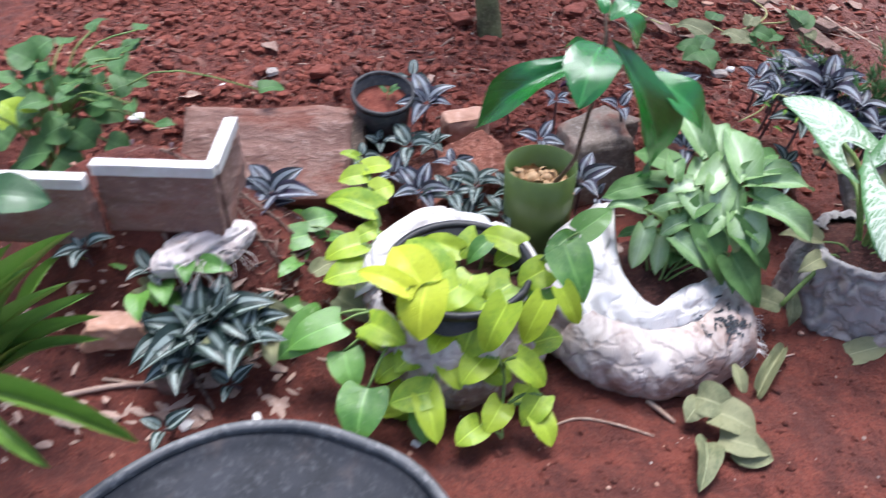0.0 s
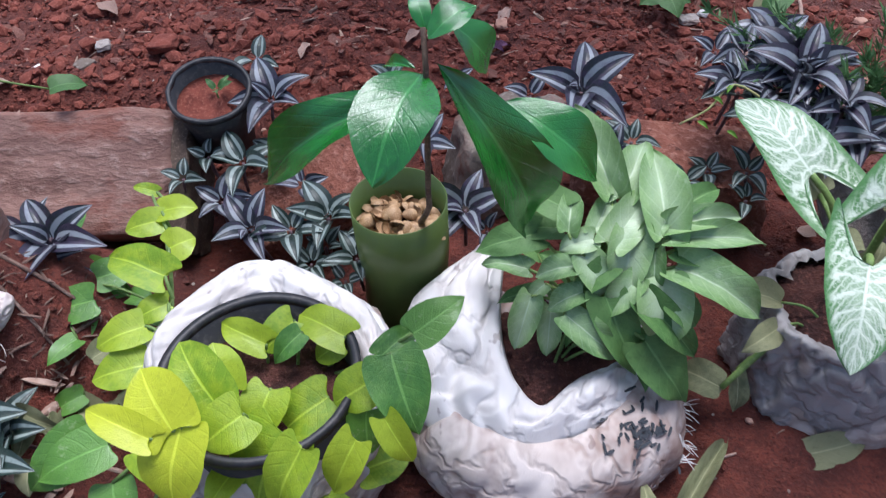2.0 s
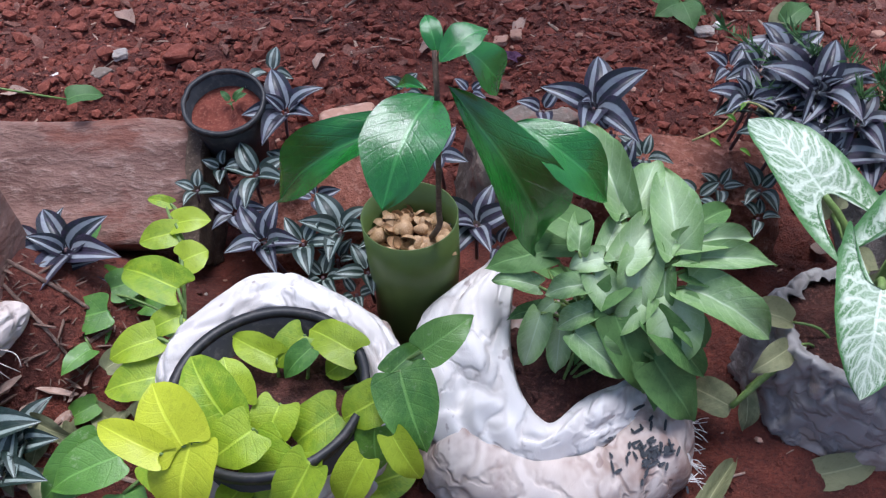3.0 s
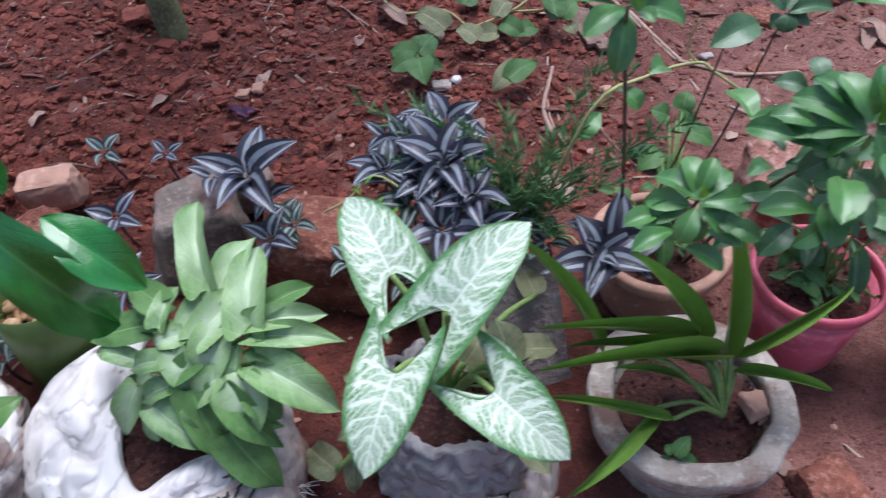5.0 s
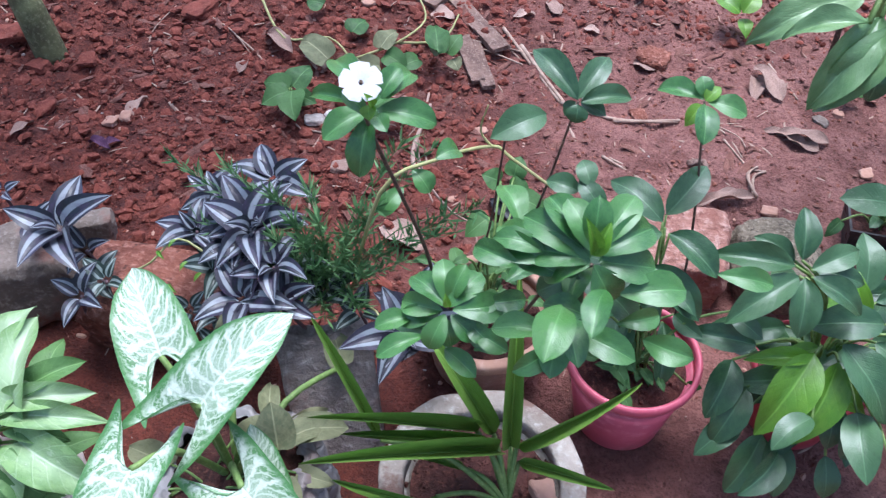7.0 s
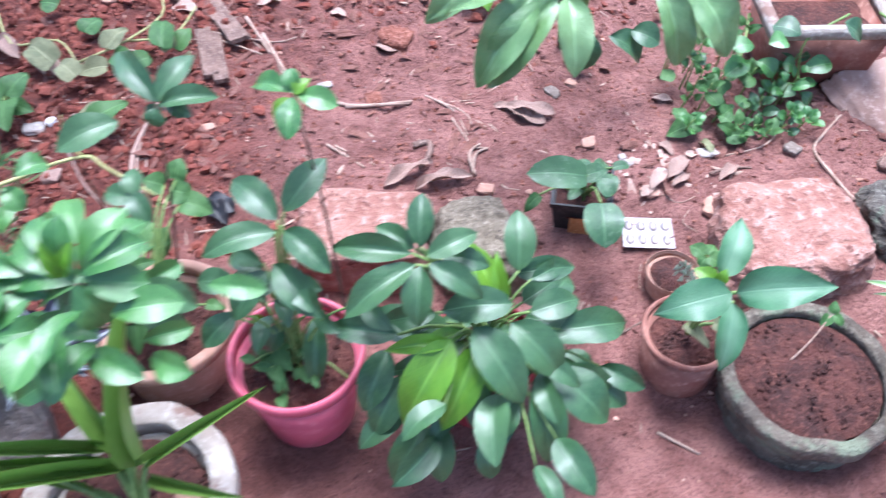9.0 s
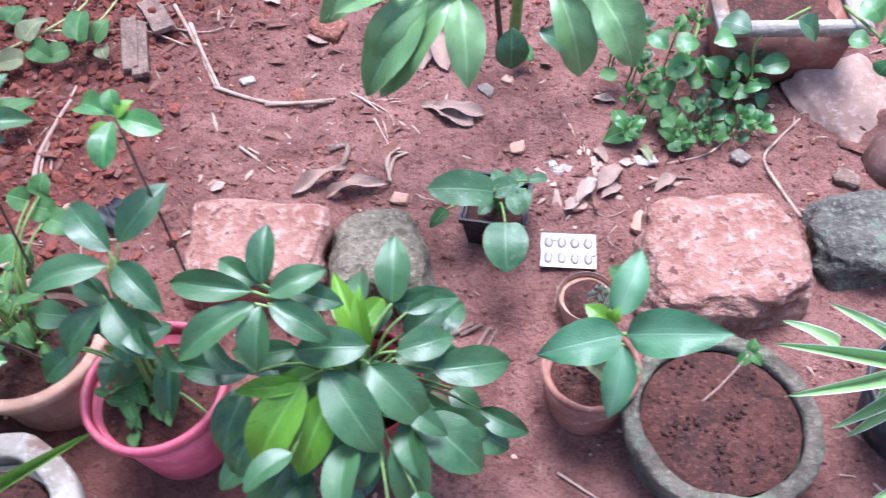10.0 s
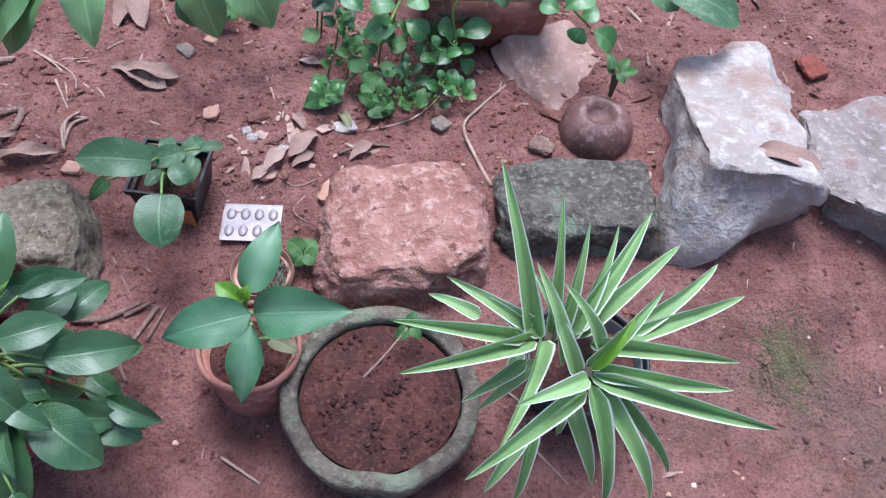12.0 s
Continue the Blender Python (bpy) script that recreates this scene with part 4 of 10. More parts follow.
def cloth_body(profile, seed, folds=0.008, n=150, squash=1.0):
    bm = bmesh.new()
    rings = []
    for q in smooth_line([(r, 0, z) for r, z in profile], 6 * len(profile)):
        r, z = q.x, q.z
        ring = []
        for i in range(n):
            a = 2 * math.pi * i / n
            c, s = math.cos(a), math.sin(a)
            f = folds * (noise.fractal((2.2 * c + seed, 2.2 * s, 9 * z), 1.0, 2.0, 3) - 0.6 * ridge((2.6 * c, 2.6 * s + seed, 16 * z)) - 0.35 * ridge((5 * c + seed, 5 * s, 26 * z + 2.0 * a)))
            ring.append(bm.verts.new(((r + f) * c, (r + f) * s * squash, z + 0.4 * f)))
        rings.append(ring)
    for a, b in zip(rings, rings[1:]):
        for i in range(n):
            bm.faces.new((a[i], a[(i + 1) % n], b[(i + 1) % n], b[i]))
    return bm


def cloth_band(outer, inner, thick, seed, folds=0.006, n=170, m=26):
    """A turned-over flap of sacking between two lines: swollen in the middle, creased lengthwise, its outer hem uneven."""
    bm = bmesh.new()
    a_line, b_line = smooth_line(outer, n), smooth_line(inner, n)
    rows = []
    for i, (a, b) in enumerate(zip(a_line, b_line)):
        end = min(1.0, 9 * min(i, n - 1 - i) / n) ** 0.5
        u = 6.0 * i / n
        hem = 0.006 * noise.fractal((2.5 * u, 0.0, seed), 1.0, 2.0, 3)
        out = (a - b).normalized()
        row = []
        for k in range(m):
            q = k / (m - 1)
            up = thick * end * math.sin(math.pi * min(1.0, 0.06 + 0.94 * q)) ** 0.6
            f = folds * end * (0.7 * noise.noise((0.8 * u, 2.0 * q, seed)) - 1.2 * ridge((0.30 * u + 0.5 * q, 1.6 * q, seed + 3.0)) - 0.7 * ridge((0.9 * u, 2.1 * q - 0.35 * u, seed + 7.0)))
            p = a.lerp(b, q) + out * hem * (1 - q) + Vector((0, 0, up + f * math.sin(math.pi * (0.1 + 0.85 * q))))
            row.append(bm.verts.new(p))
        for k in range(5):
            q = 1 - k / 4
            row.append(bm.verts.new(a.lerp(b, 0.04 + 0.92 * q) + out * hem * (1 - q) - Vector((0, 0, 0.003))))
        rows.append(row)
    w = len(rows[0])
    for a, b in zip(rows, rows[1:]):
        for k in range(w):
            bm.faces.new((a[k], a[(k + 1) % w], b[(k + 1) % w], b[k]))
    bm.faces.new(rows[0][::-1])
    bm.faces.new(rows[-1])
    bmesh.ops.recalc_face_normals(bm, faces=bm.faces)
    return bm


sack = thing("plant_sack", "soiled white woven sack around a black pot", "sack", (0.062, 0.985, 0.0))
part("cloth", cloth_body([(0.11, -0.01), (0.135, 0.0), (0.15, 0.03), (0.152, 0.08), (0.148, 0.125), (0.13, 0.15)], 2, 0.014, squash=1.06), DIRTY_SACK, sack, "soiled creased sack side")
flap = [(-0.168, -0.02), (-0.152, 0.07), (-0.06, 0.168), (0.03, 0.16), (0.115, 0.10), (0.15, 0.02), (0.13, -0.07)]
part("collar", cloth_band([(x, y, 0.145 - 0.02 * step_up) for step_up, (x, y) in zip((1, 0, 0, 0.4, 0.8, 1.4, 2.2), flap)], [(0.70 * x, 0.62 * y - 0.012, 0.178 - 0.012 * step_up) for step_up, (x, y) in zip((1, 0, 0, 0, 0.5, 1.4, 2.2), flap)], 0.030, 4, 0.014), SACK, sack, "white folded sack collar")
inner = thing("plastic_pot", "black plastic pot sunk into a white sack", "plant pot", (0.062, 0.945, 0.012), POTS)
part("wall", lathe([(0.0, 0.0), (0.085, 0.0), (0.106, 0.19), (0.103, 0.19), (0.083, 0.006), (0.0, 0.006)], 56, 0.006), BLACK_PLASTIC, inner)
part("rim", lathe([(0.103, 0.186), (0.113, 0.186), (0.114, 0.198), (0.106, 0.199), (0.103, 0.194), (0.103, 0.186)], 56, 0.006), BLACK_PLASTIC, inner)
part("soil", soil_disc(0.100, 7), DARK_SOIL, inner).location = (0, 0, 0.15)

bag = thing("plant_sack", "white woven sack rolled down around a leafy plant", "sack", (0.385, 1.015, -0.005))
part("cloth", cloth_body([(0.13, -0.008), (0.165, 0.0), (0.186, 0.03), (0.185, 0.06), (0.165, 0.092), (0.13, 0.108), (0.10, 0.102)], 6, 0.011, squash=0.92), DIRTY_SACK, bag, "soiled slumped sack side")
hem = [(-0.075, 0.178, 0.150), (-0.165, 0.085, 0.125), (-0.182, 0.012, 0.100), (-0.152, -0.060, 0.080), (-0.098, -0.090, 0.070), (-0.024, -0.108, 0.066), (0.055, -0.080, 0.074), (0.118, -0.028, 0.085), (0.150, 0.010, 0.085)]
lip = [(-0.040, 0.165, 0.150), (-0.048, 0.100, 0.140), (-0.050, 0.055, 0.132), (-0.045, 0.010, 0.124), (-0.032, -0.026, 0.116), (-0.004, -0.052, 0.108), (0.035, -0.020, 0.110), (0.075, -0.002, 0.108), (0.110, 0.018, 0.100)]
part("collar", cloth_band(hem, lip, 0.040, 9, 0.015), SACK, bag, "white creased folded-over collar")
part("soil", soil_disc(0.115, 12), DARK_SOIL, bag).matrix_basis = pose(0.02, 0.02, 0.098, 3, 0, 0)
corner = bmesh.new()
bmesh.ops.create_uvsphere(corner, u_segments=64, v_segments=36, radius=1.0)
for v in corner.verts:
    q = v.co.copy()
    f = 1 + 0.10 * noise.noise(q * 1.6) - 0.07 * ridge(q * Vector((1.0, 2.2, 2.0)) + Vector((4, 0, 0))) - 0.04 * ridge(q * 3.1)
    v.co = Vector((q.x * 0.088 * f, q.y * 0.064 * f, max(q.z, -0.75) * 0.052 * f))
part("sack_corner", corner, SACK, bag, "white frayed sack corner with dark print").matrix_basis = pose(0.098, -0.062, 0.042, 6, 8, 34)

grey = thing("plant_sack", "grey-brown dirty sack folded around a plant", "sack", (0.765, 1.085, -0.01))
part("cloth", cloth_body([(0.10, -0.01), (0.118, 0.0), (0.128, 0.04), (0.122, 0.10), (0.11, 0.13), (0.10, 0.155), (0.085, 0.15)], 16, 0.016, squash=0.9), GREY_SACK, grey)
part("fold", cloth_band([(-0.10, -0.075, 0.0), (-0.03, -0.125, 0.0), (0.06, -0.13, 0.0), (0.135, -0.085, 0.0), (0.15, -0.01, 0.0)], [(-0.085, -0.04, 0.05), (-0.02, -0.075, 0.06), (0.05, -0.08, 0.06), (0.10, -0.05, 0.055), (0.115, 0.0, 0.05)], 0.03, 19, 0.016), BROWN_SACK, grey, "slumped brown fold")
part("soil", soil_disc(0.085, 17), DARK_SOIL, grey).location = (0, 0, 0.135)

# ---- blister pack ----
pack = thing("blister_pack", "empty silver-white pill blister pack on the soil", "blister pack", on_ground(1.862, 1.555, 0.006), turn=-6)
part("sheet", plank((0.088, 0.068, 0.0014), 2, 0.0006), FOIL, pack)
bub = bmesh.new()
bmesh.ops.create_uvsphere(bub, u_segments=12, v_segments=8, radius=1.0)
for v in bub.verts:
    v.co = Vector((v.co.x * 0.0072, v.co.y * 0.011, max(v.co.z, 0) * 0.0045))
bub_mesh = mesh_of("blister", bub, FOIL)
for i in range(4):
    for j in range(2):
        o = part("blister", bub_mesh, None, pack)
        o.location = (-0.031 + 0.0207 * i, -0.016 + 0.031 * j, 0.0008)


def top_of(ob, x, y, reach=0.02):
    near = [w.z for w in (ob.matrix_basis @ v.co for v in ob.data.vertices) if (w.x - x) ** 2 + (w.y - y) ** 2 < reach ** 2]
    return max(near) if near else ground_z(x, y)


rock = bpy.data.objects["stone.002"]
# brown scrap, enlarged to stand in for the shaded slit in the rock
scrap = new("dry_husk_scrap", DRY_LEAF[1])
scrap.matrix_basis = pose(2.624, 1.563, top_of(rock, 2.654, 1.551, 0.03) - 0.006, 2, 0, -118) @ Matrix.Diagonal((0.042, 0.10, 0.06, 1))
tagged(scrap, "curled brown husk scrap standing in for the shaded slit in pale rock", "husk")
# torn sack heaped before the boards
torn = thing("torn_sack", "crumpled pale torn sack roll with frayed threads", "sack", (-0.350, 1.026, ground_z(-0.350, 1.026) - 0.006), turn=39)
roll = bmesh.new()
bmesh.ops.create_uvsphere(roll, u_segments=48, v_segments=40, radius=1.0)
for v in roll.verts:
    q = Vector((v.co.z, v.co.x, v.co.y))
    f = 1 + 0.25 * noise.noise(q * Vector((1.5, 1.2, 1.2))) - 0.22 * ridge(q * Vector((0.7, 2.4, 2.4))) - 0.12 * ridge(q * Vector((1.6, 4.0, 4.0)) + Vector((3, 1, 0)))
    v.co = Vector((0.092 * q.x, 0.040 * q.y * f, 0.036 * max(q.z, -0.8) * f + 0.028))
part("torn_cloth", roll, TORN_SACK, torn)
rng = random.Random(21)
for i in range(22):
    a = rng.uniform(2.6, 5.6)
    x, y = 0.045 * math.cos(a), 0.04 * math.sin(a)
    part("thread", tube([(x, y, 0.035), (1.5 * x + rng.gauss(0, 0.008), 1.6 * y, 0.03 + rng.gauss(0, 0.008)), (2.0 * x + rng.gauss(0, 0.012), 2.1 * y, 0.012)], 0.0008, 0.0005, 4), TORN_SACK, torn)
single("wood_chunk", block((0.09, 0.05, 0.045), 43, 0.15, 0.35, 0.1), TERRACOTTA, "pinkish weathered chunk of dead wood", "wood", (-0.49, 0.93, ground_z(-0.49, 0.93)), 10, (0, 8))
single("coir_roll", lathe([(0.0, 0.0), (0.028, 0.0), (0.03, 0.02), (0.03, 0.06), (0.022, 0.064), (0.0, 0.06)], 24, 0.08, 4), BARK, "short brown roll of coir fibre", "coir", (-0.40, 0.89, ground_z(-0.40, 0.89) - 0.008), 0, (18, 12))
# smudged print on the sack corner
skins = [(bag.matrix_basis @ o.matrix_basis, o.data) for o in bag.children if o.name.split(".")[0] in ("sack_corner", "cloth", "collar")]
skin = [m @ v.co for m, d in skins for v in d.vertices]
rng = random.Random(9)
for i in range(60):
    x, y = 0.494 + rng.gauss(0, 0.020), 0.930 + rng.gauss(0, 0.016)
    near = [q.z for q in skin if (q.x - x) ** 2 + (q.y - y) ** 2 < 0.006 ** 2]
    if not near:
        continue
    w = rng.uniform(0.007, 0.018)
    bm = bmesh.new()
    bmesh.ops.create_grid(bm, x_segments=4, y_segments=1, size=0.5)
    for v in bm.verts:
        v.co = Vector((v.co.x * w, v.co.y * 0.0034 * (1.2 - abs(v.co.x)), 0.0))
    o = part("print_mark", bm, BLACK_INK, bag, "smudged dark print")
    o.matrix_basis = bag.matrix_basis.inverted() @ pose(x, y, max(near) + 0.0015, 22, 8, rng.uniform(20, 110))
# ---- plants ----

pothos = thing("pothos_plant", "trailing golden pothos with lime and green heart leaves", "pothos", (0.042, 0.988, 0.112))
leaf(pothos, HEART_LIME, (-0.013, 0.832, 0.262), (-0.084, 0.863, 0.267), 0.036)
petiole(pothos, (0.003, 0.861, 0.202), (-0.013, 0.832, 0.262), 0.0018, None, 0.1)
leaf(pothos, HEART_LIME, (0.007, 0.841, 0.262), (-0.035, 0.902, 0.280), 0.070)
petiole(pothos, (0.018, 0.868, 0.202), (0.007, 0.841, 0.262), 0.0018, None, 0.1)
leaf(pothos, HEART_LIME, (0.014, 0.845, 0.260), (0.003, 0.792, 0.200), 0.071)
petiole(pothos, (0.023, 0.871, 0.200), (0.014, 0.845, 0.260), 0.0018, None, 0.1)
leaf(pothos, HEART, (0.030, 0.893, 0.230), (-0.017, 0.957, 0.250), 0.063)
petiole(pothos, (0.035, 0.907, 0.170), (0.030, 0.893, 0.230), 0.0018, None, 0.1)
leaf(pothos, HEART, (0.035, 0.917, 0.220), (0.016, 0.963, 0.240), 0.049)
petiole(pothos, (0.039, 0.925, 0.160), (0.035, 0.917, 0.220), 0.0018, None, 0.1)
leaf(pothos, HEART, (0.061, 0.882, 0.225), (0.017, 0.856, 0.205), 0.059)
petiole(pothos, (0.058, 0.899, 0.165), (0.061, 0.882, 0.225), 0.0018, None, 0.1)
leaf(pothos, HEART, (0.080, 0.922, 0.210), (0.065, 0.882, 0.180), 0.054)
petiole(pothos, (0.072, 0.929, 0.150), (0.080, 0.922, 0.210), 0.0018, None, 0.1)
leaf(pothos, HEART, (0.099, 0.874, 0.200), (0.065, 0.829, 0.130), 0.092)
petiole(pothos, (0.087, 0.893, 0.140), (0.099, 0.874, 0.200), 0.0018, None, 0.1)
leaf(pothos, HEART, (0.140, 0.924, 0.190), (0.085, 0.895, 0.160), 0.059)
petiole(pothos, (0.118, 0.931, 0.140), (0.140, 0.924, 0.190), 0.0018, None, 0.1)
leaf(pothos, HEART, (0.152, 0.906, 0.130), (0.109, 0.869, 0.100), 0.059)
petiole(pothos, (0.127, 0.917, 0.140), (0.152, 0.906, 0.130), 0.0018, None, 0.1)
leaf(pothos, HEART, (0.171, 0.884, 0.100), (0.224, 0.907, 0.095), 0.049)
petiole(pothos, (0.141, 0.901, 0.140), (0.171, 0.884, 0.100), 0.0018, None, 0.1)
leaf(pothos, HEART, (0.062, 0.990, 0.200), (0.004, 1.021, 0.200), 0.038)
petiole(pothos, (0.059, 0.980, 0.140), (0.062, 0.990, 0.200), 0.0018, None, 0.1)
leaf(pothos, HEART, (0.093, 1.016, 0.210), (0.058, 0.986, 0.190), 0.047)
petiole(pothos, (0.082, 1.000, 0.150), (0.093, 1.016, 0.210), 0.0018, None, 0.1)
leaf(pothos, HEART, (0.155, 0.991, 0.210), (0.095, 1.032, 0.200), 0.047)
petiole(pothos, (0.129, 0.981, 0.150), (0.155, 0.991, 0.210), 0.0018, None, 0.1)
leaf(pothos, HEART_DARK, (0.107, 0.991, 0.220), (0.074, 0.969, 0.190), 0.031)
petiole(pothos, (0.093, 0.981, 0.160), (0.107, 0.991, 0.220), 0.0018, None, 0.1)
leaf(pothos, HEART, (0.147, 0.988, 0.200), (0.118, 0.981, 0.180), 0.034)
petiole(pothos, (0.123, 0.978, 0.140), (0.147, 0.988, 0.200), 0.0018, None, 0.1)
leaf(pothos, HEART_DARK, (0.237, 0.948, 0.270), (0.292, 0.986, 0.284), 0.045)
petiole(pothos, (0.190, 0.948, 0.210), (0.237, 0.948, 0.270), 0.0018, None, 0.1)
leaf(pothos, HEART_DARK, (0.201, 0.932, 0.250), (0.244, 0.975, 0.250), 0.032)
petiole(pothos, (0.163, 0.937, 0.190), (0.201, 0.932, 0.250), 0.0018, None, 0.1)
leaf(pothos, HEART_DARK, (0.215, 0.931, 0.260), (0.242, 0.870, 0.200), 0.068)
petiole(pothos, (0.174, 0.936, 0.200), (0.215, 0.931, 0.260), 0.0018, None, 0.1)
leaf(pothos, HEART, (0.191, 0.924, 0.220), (0.149, 0.909, 0.200), 0.051)
petiole(pothos, (0.156, 0.931, 0.160), (0.191, 0.924, 0.220), 0.0018, None, 0.1)
leaf(pothos, HEART_DARK, (0.185, 0.900, 0.200), (0.186, 0.877, 0.150), 0.044)
petiole(pothos, (0.151, 0.913, 0.140), (0.185, 0.900, 0.200), 0.0018, None, 0.1)
leaf(pothos, HEART, (-0.096, 1.170, 0.225), (-0.143, 1.157, 0.220), 0.040)
petiole(pothos, (-0.083, 1.149, 0.205), (-0.096, 1.170, 0.225), 0.002)
leaf(pothos, HEART, (-0.099, 1.182, 0.230), (-0.052, 1.186, 0.230), 0.039)
petiole(pothos, (-0.085, 1.160, 0.210), (-0.099, 1.182, 0.230), 0.002)
leaf(pothos, HEART, (-0.078, 1.125, 0.220), (-0.048, 1.142, 0.220), 0.046)
petiole(pothos, (-0.074, 1.105, 0.200), (-0.078, 1.125, 0.220), 0.002)
leaf(pothos, HEART, (-0.076, 1.087, 0.210), (-0.162, 1.130, 0.200), 0.055)
petiole(pothos, (-0.068, 1.068, 0.190), (-0.076, 1.087, 0.210), 0.002)
leaf(pothos, HEART, (-0.071, 1.061, 0.190), (-0.112, 1.043, 0.180), 0.037)
petiole(pothos, (-0.068, 1.041, 0.170), (-0.071, 1.061, 0.190), 0.002)
leaf(pothos, HEART, (-0.096, 1.034, 0.180), (-0.155, 1.013, 0.165), 0.049)
petiole(pothos, (-0.066, 1.021, 0.160), (-0.096, 1.034, 0.180), 0.002)
leaf(pothos, HEART, (-0.090, 0.991, 0.160), (-0.155, 0.976, 0.150), 0.054)
petiole(pothos, (-0.075, 1.035, 0.140), (-0.090, 0.991, 0.160), 0.002)
leaf(pothos, HEART, (-0.114, 1.218, 0.230), (-0.146, 1.223, 0.235), 0.018)
petiole(pothos, (-0.093, 1.195, 0.210), (-0.114, 1.218, 0.230), 0.002)
leaf(pothos, HEART_DARK, (-0.120, 0.903, 0.130), (-0.204, 0.873, 0.100), 0.062)
petiole(pothos, (-0.077, 0.915, 0.140), (-0.120, 0.903, 0.130), 0.0018, None, 0.1)
stalk(pothos, [(-0.067, 1.002, 0.14), (-0.07, 1.048, 0.17), (-0.079, 1.104, 0.19), (-0.094, 1.16, 0.215), (-0.119, 1.213, 0.23)], 0.0035, 0.002)
stalk(pothos, [(0.111, 0.982, 0.14), (0.175, 0.957, 0.2), (0.225, 0.941, 0.255)], 0.003, 0.002)
leaf(pothos, HEART, (0.018, 0.796, 0.090), (-0.043, 0.783, 0.080), 0.053)
petiole(pothos, (0.030, 0.880, 0.050), (0.018, 0.796, 0.090), 0.0022)
leaf(pothos, HEART, (0.010, 0.800, 0.090), (0.028, 0.733, 0.050), 0.045)
petiole(pothos, (0.030, 0.880, 0.050), (0.010, 0.800, 0.090), 0.0022)
leaf(pothos, HEART, (0.098, 0.829, 0.130), (0.063, 0.794, 0.110), 0.051)
petiole(pothos, (0.125, 0.826, 0.110), (0.098, 0.829, 0.130), 0.0022)
leaf(pothos, HEART, (0.143, 0.818, 0.140), (0.185, 0.798, 0.100), 0.047)
petiole(pothos, (0.125, 0.826, 0.110), (0.143, 0.818, 0.140), 0.0022)
leaf(pothos, HEART, (0.183, 0.800, 0.080), (0.153, 0.766, 0.050), 0.044)
petiole(pothos, (0.125, 0.797, 0.050), (0.183, 0.800, 0.080), 0.0022)
leaf(pothos, HEART, (0.171, 0.791, 0.060), (0.196, 0.743, 0.030), 0.041)
petiole(pothos, (0.125, 0.797, 0.050), (0.171, 0.791, 0.060), 0.0022)
leaf(pothos, HEART, (0.092, 0.768, 0.050), (0.055, 0.739, 0.040), 0.045)
petiole(pothos, (0.124, 0.760, 0.030), (0.092, 0.768, 0.050), 0.0022)
leaf(pothos, HEART, (0.124, 0.793, 0.070), (0.098, 0.754, 0.050), 0.045)
petiole(pothos, (0.125, 0.797, 0.050), (0.124, 0.793, 0.070), 0.0022)
leaf(pothos, HEART, (-0.077, 0.892, 0.140), (-0.019, 0.856, 0.130), 0.051)
petiole(pothos, (-0.020, 0.920, 0.090), (-0.077, 0.892, 0.140), 0.0022)
leaf(pothos, HEART, (0.073, 0.845, 0.120), (0.038, 0.815, 0.100), 0.046)
petiole(pothos, (0.125, 0.826, 0.110), (0.073, 0.845, 0.120), 0.0022)
leaf(pothos, HEART_DARK, (-0.116, 0.871, 0.100), (-0.097, 0.821, 0.060), 0.057)
petiole(pothos, (-0.020, 0.920, 0.090), (-0.116, 0.871, 0.100), 0.0022)
leaf(pothos, HEART_DARK, (-0.076, 0.814, 0.080), (-0.091, 0.740, 0.030), 0.076)
petiole(pothos, (-0.020, 0.920, 0.090), (-0.076, 0.814, 0.080), 0.0022)
leaf(pothos, HEART_DARK, (0.011, 0.796, 0.050), (0.006, 0.756, 0.020), 0.051)
petiole(pothos, (0.030, 0.880, 0.050), (0.011, 0.796, 0.050), 0.0022)
leaf(pothos, HEART_DARK, (-0.148, 0.923, 0.120), (-0.221, 0.871, 0.080), 0.067)
petiole(pothos, (-0.020, 0.920, 0.090), (-0.148, 0.923, 0.120), 0.0022)
stalk(pothos, [(0.093, 0.875, 0.140), (0.125, 0.826, 0.110), (0.125, 0.797, 0.050), (0.124, 0.760, 0.030)], 0.003, 0.002)
leaf(pothos, HEART, (0.128, 0.841, 0.228), (0.096, 0.809, 0.160), 0.052)
leaf(pothos, HEART, (0.181, 0.850, 0.225), (0.152, 0.827, 0.160), 0.043)
leaf(pothos, HEART, (0.208, 0.875, 0.225), (0.234, 0.856, 0.170), 0.034)

pothos_b = thing("pothos_plant", "small variegated pothos growing beside the striped plants", "pothos", (-0.283, 1.157, 0.050))
leaf(pothos_b, HEART_DARK, (-0.217, 1.137, 0.100), (-0.286, 1.116, 0.090), 0.055)
petiole(pothos_b, (-0.280, 1.151, 0.030), (-0.217, 1.137, 0.100), 0.0018)
leaf(pothos_b, HEART_DARK, (-0.242, 1.191, 0.110), (-0.170, 1.156, 0.100), 0.049)
petiole(pothos_b, (-0.280, 1.151, 0.030), (-0.242, 1.191, 0.110), 0.0018)
leaf(pothos_b, HEART_DARK, (-0.261, 1.136, 0.090), (-0.216, 1.128, 0.060), 0.048)
petiole(pothos_b, (-0.280, 1.151, 0.030), (-0.261, 1.136, 0.090), 0.0018)
leaf(pothos_b, HEART_DARK, (-0.202, 1.115, 0.090), (-0.245, 1.089, 0.060), 0.047)
petiole(pothos_b, (-0.280, 1.151, 0.030), (-0.202, 1.115, 0.090), 0.0018)
leaf(pothos_b, HEART_DARK, (-0.346, 1.155, 0.080), (-0.383, 1.111, 0.060), 0.052)
petiole(pothos_b, (-0.280, 1.151, 0.030), (-0.346, 1.155, 0.080), 0.0018)
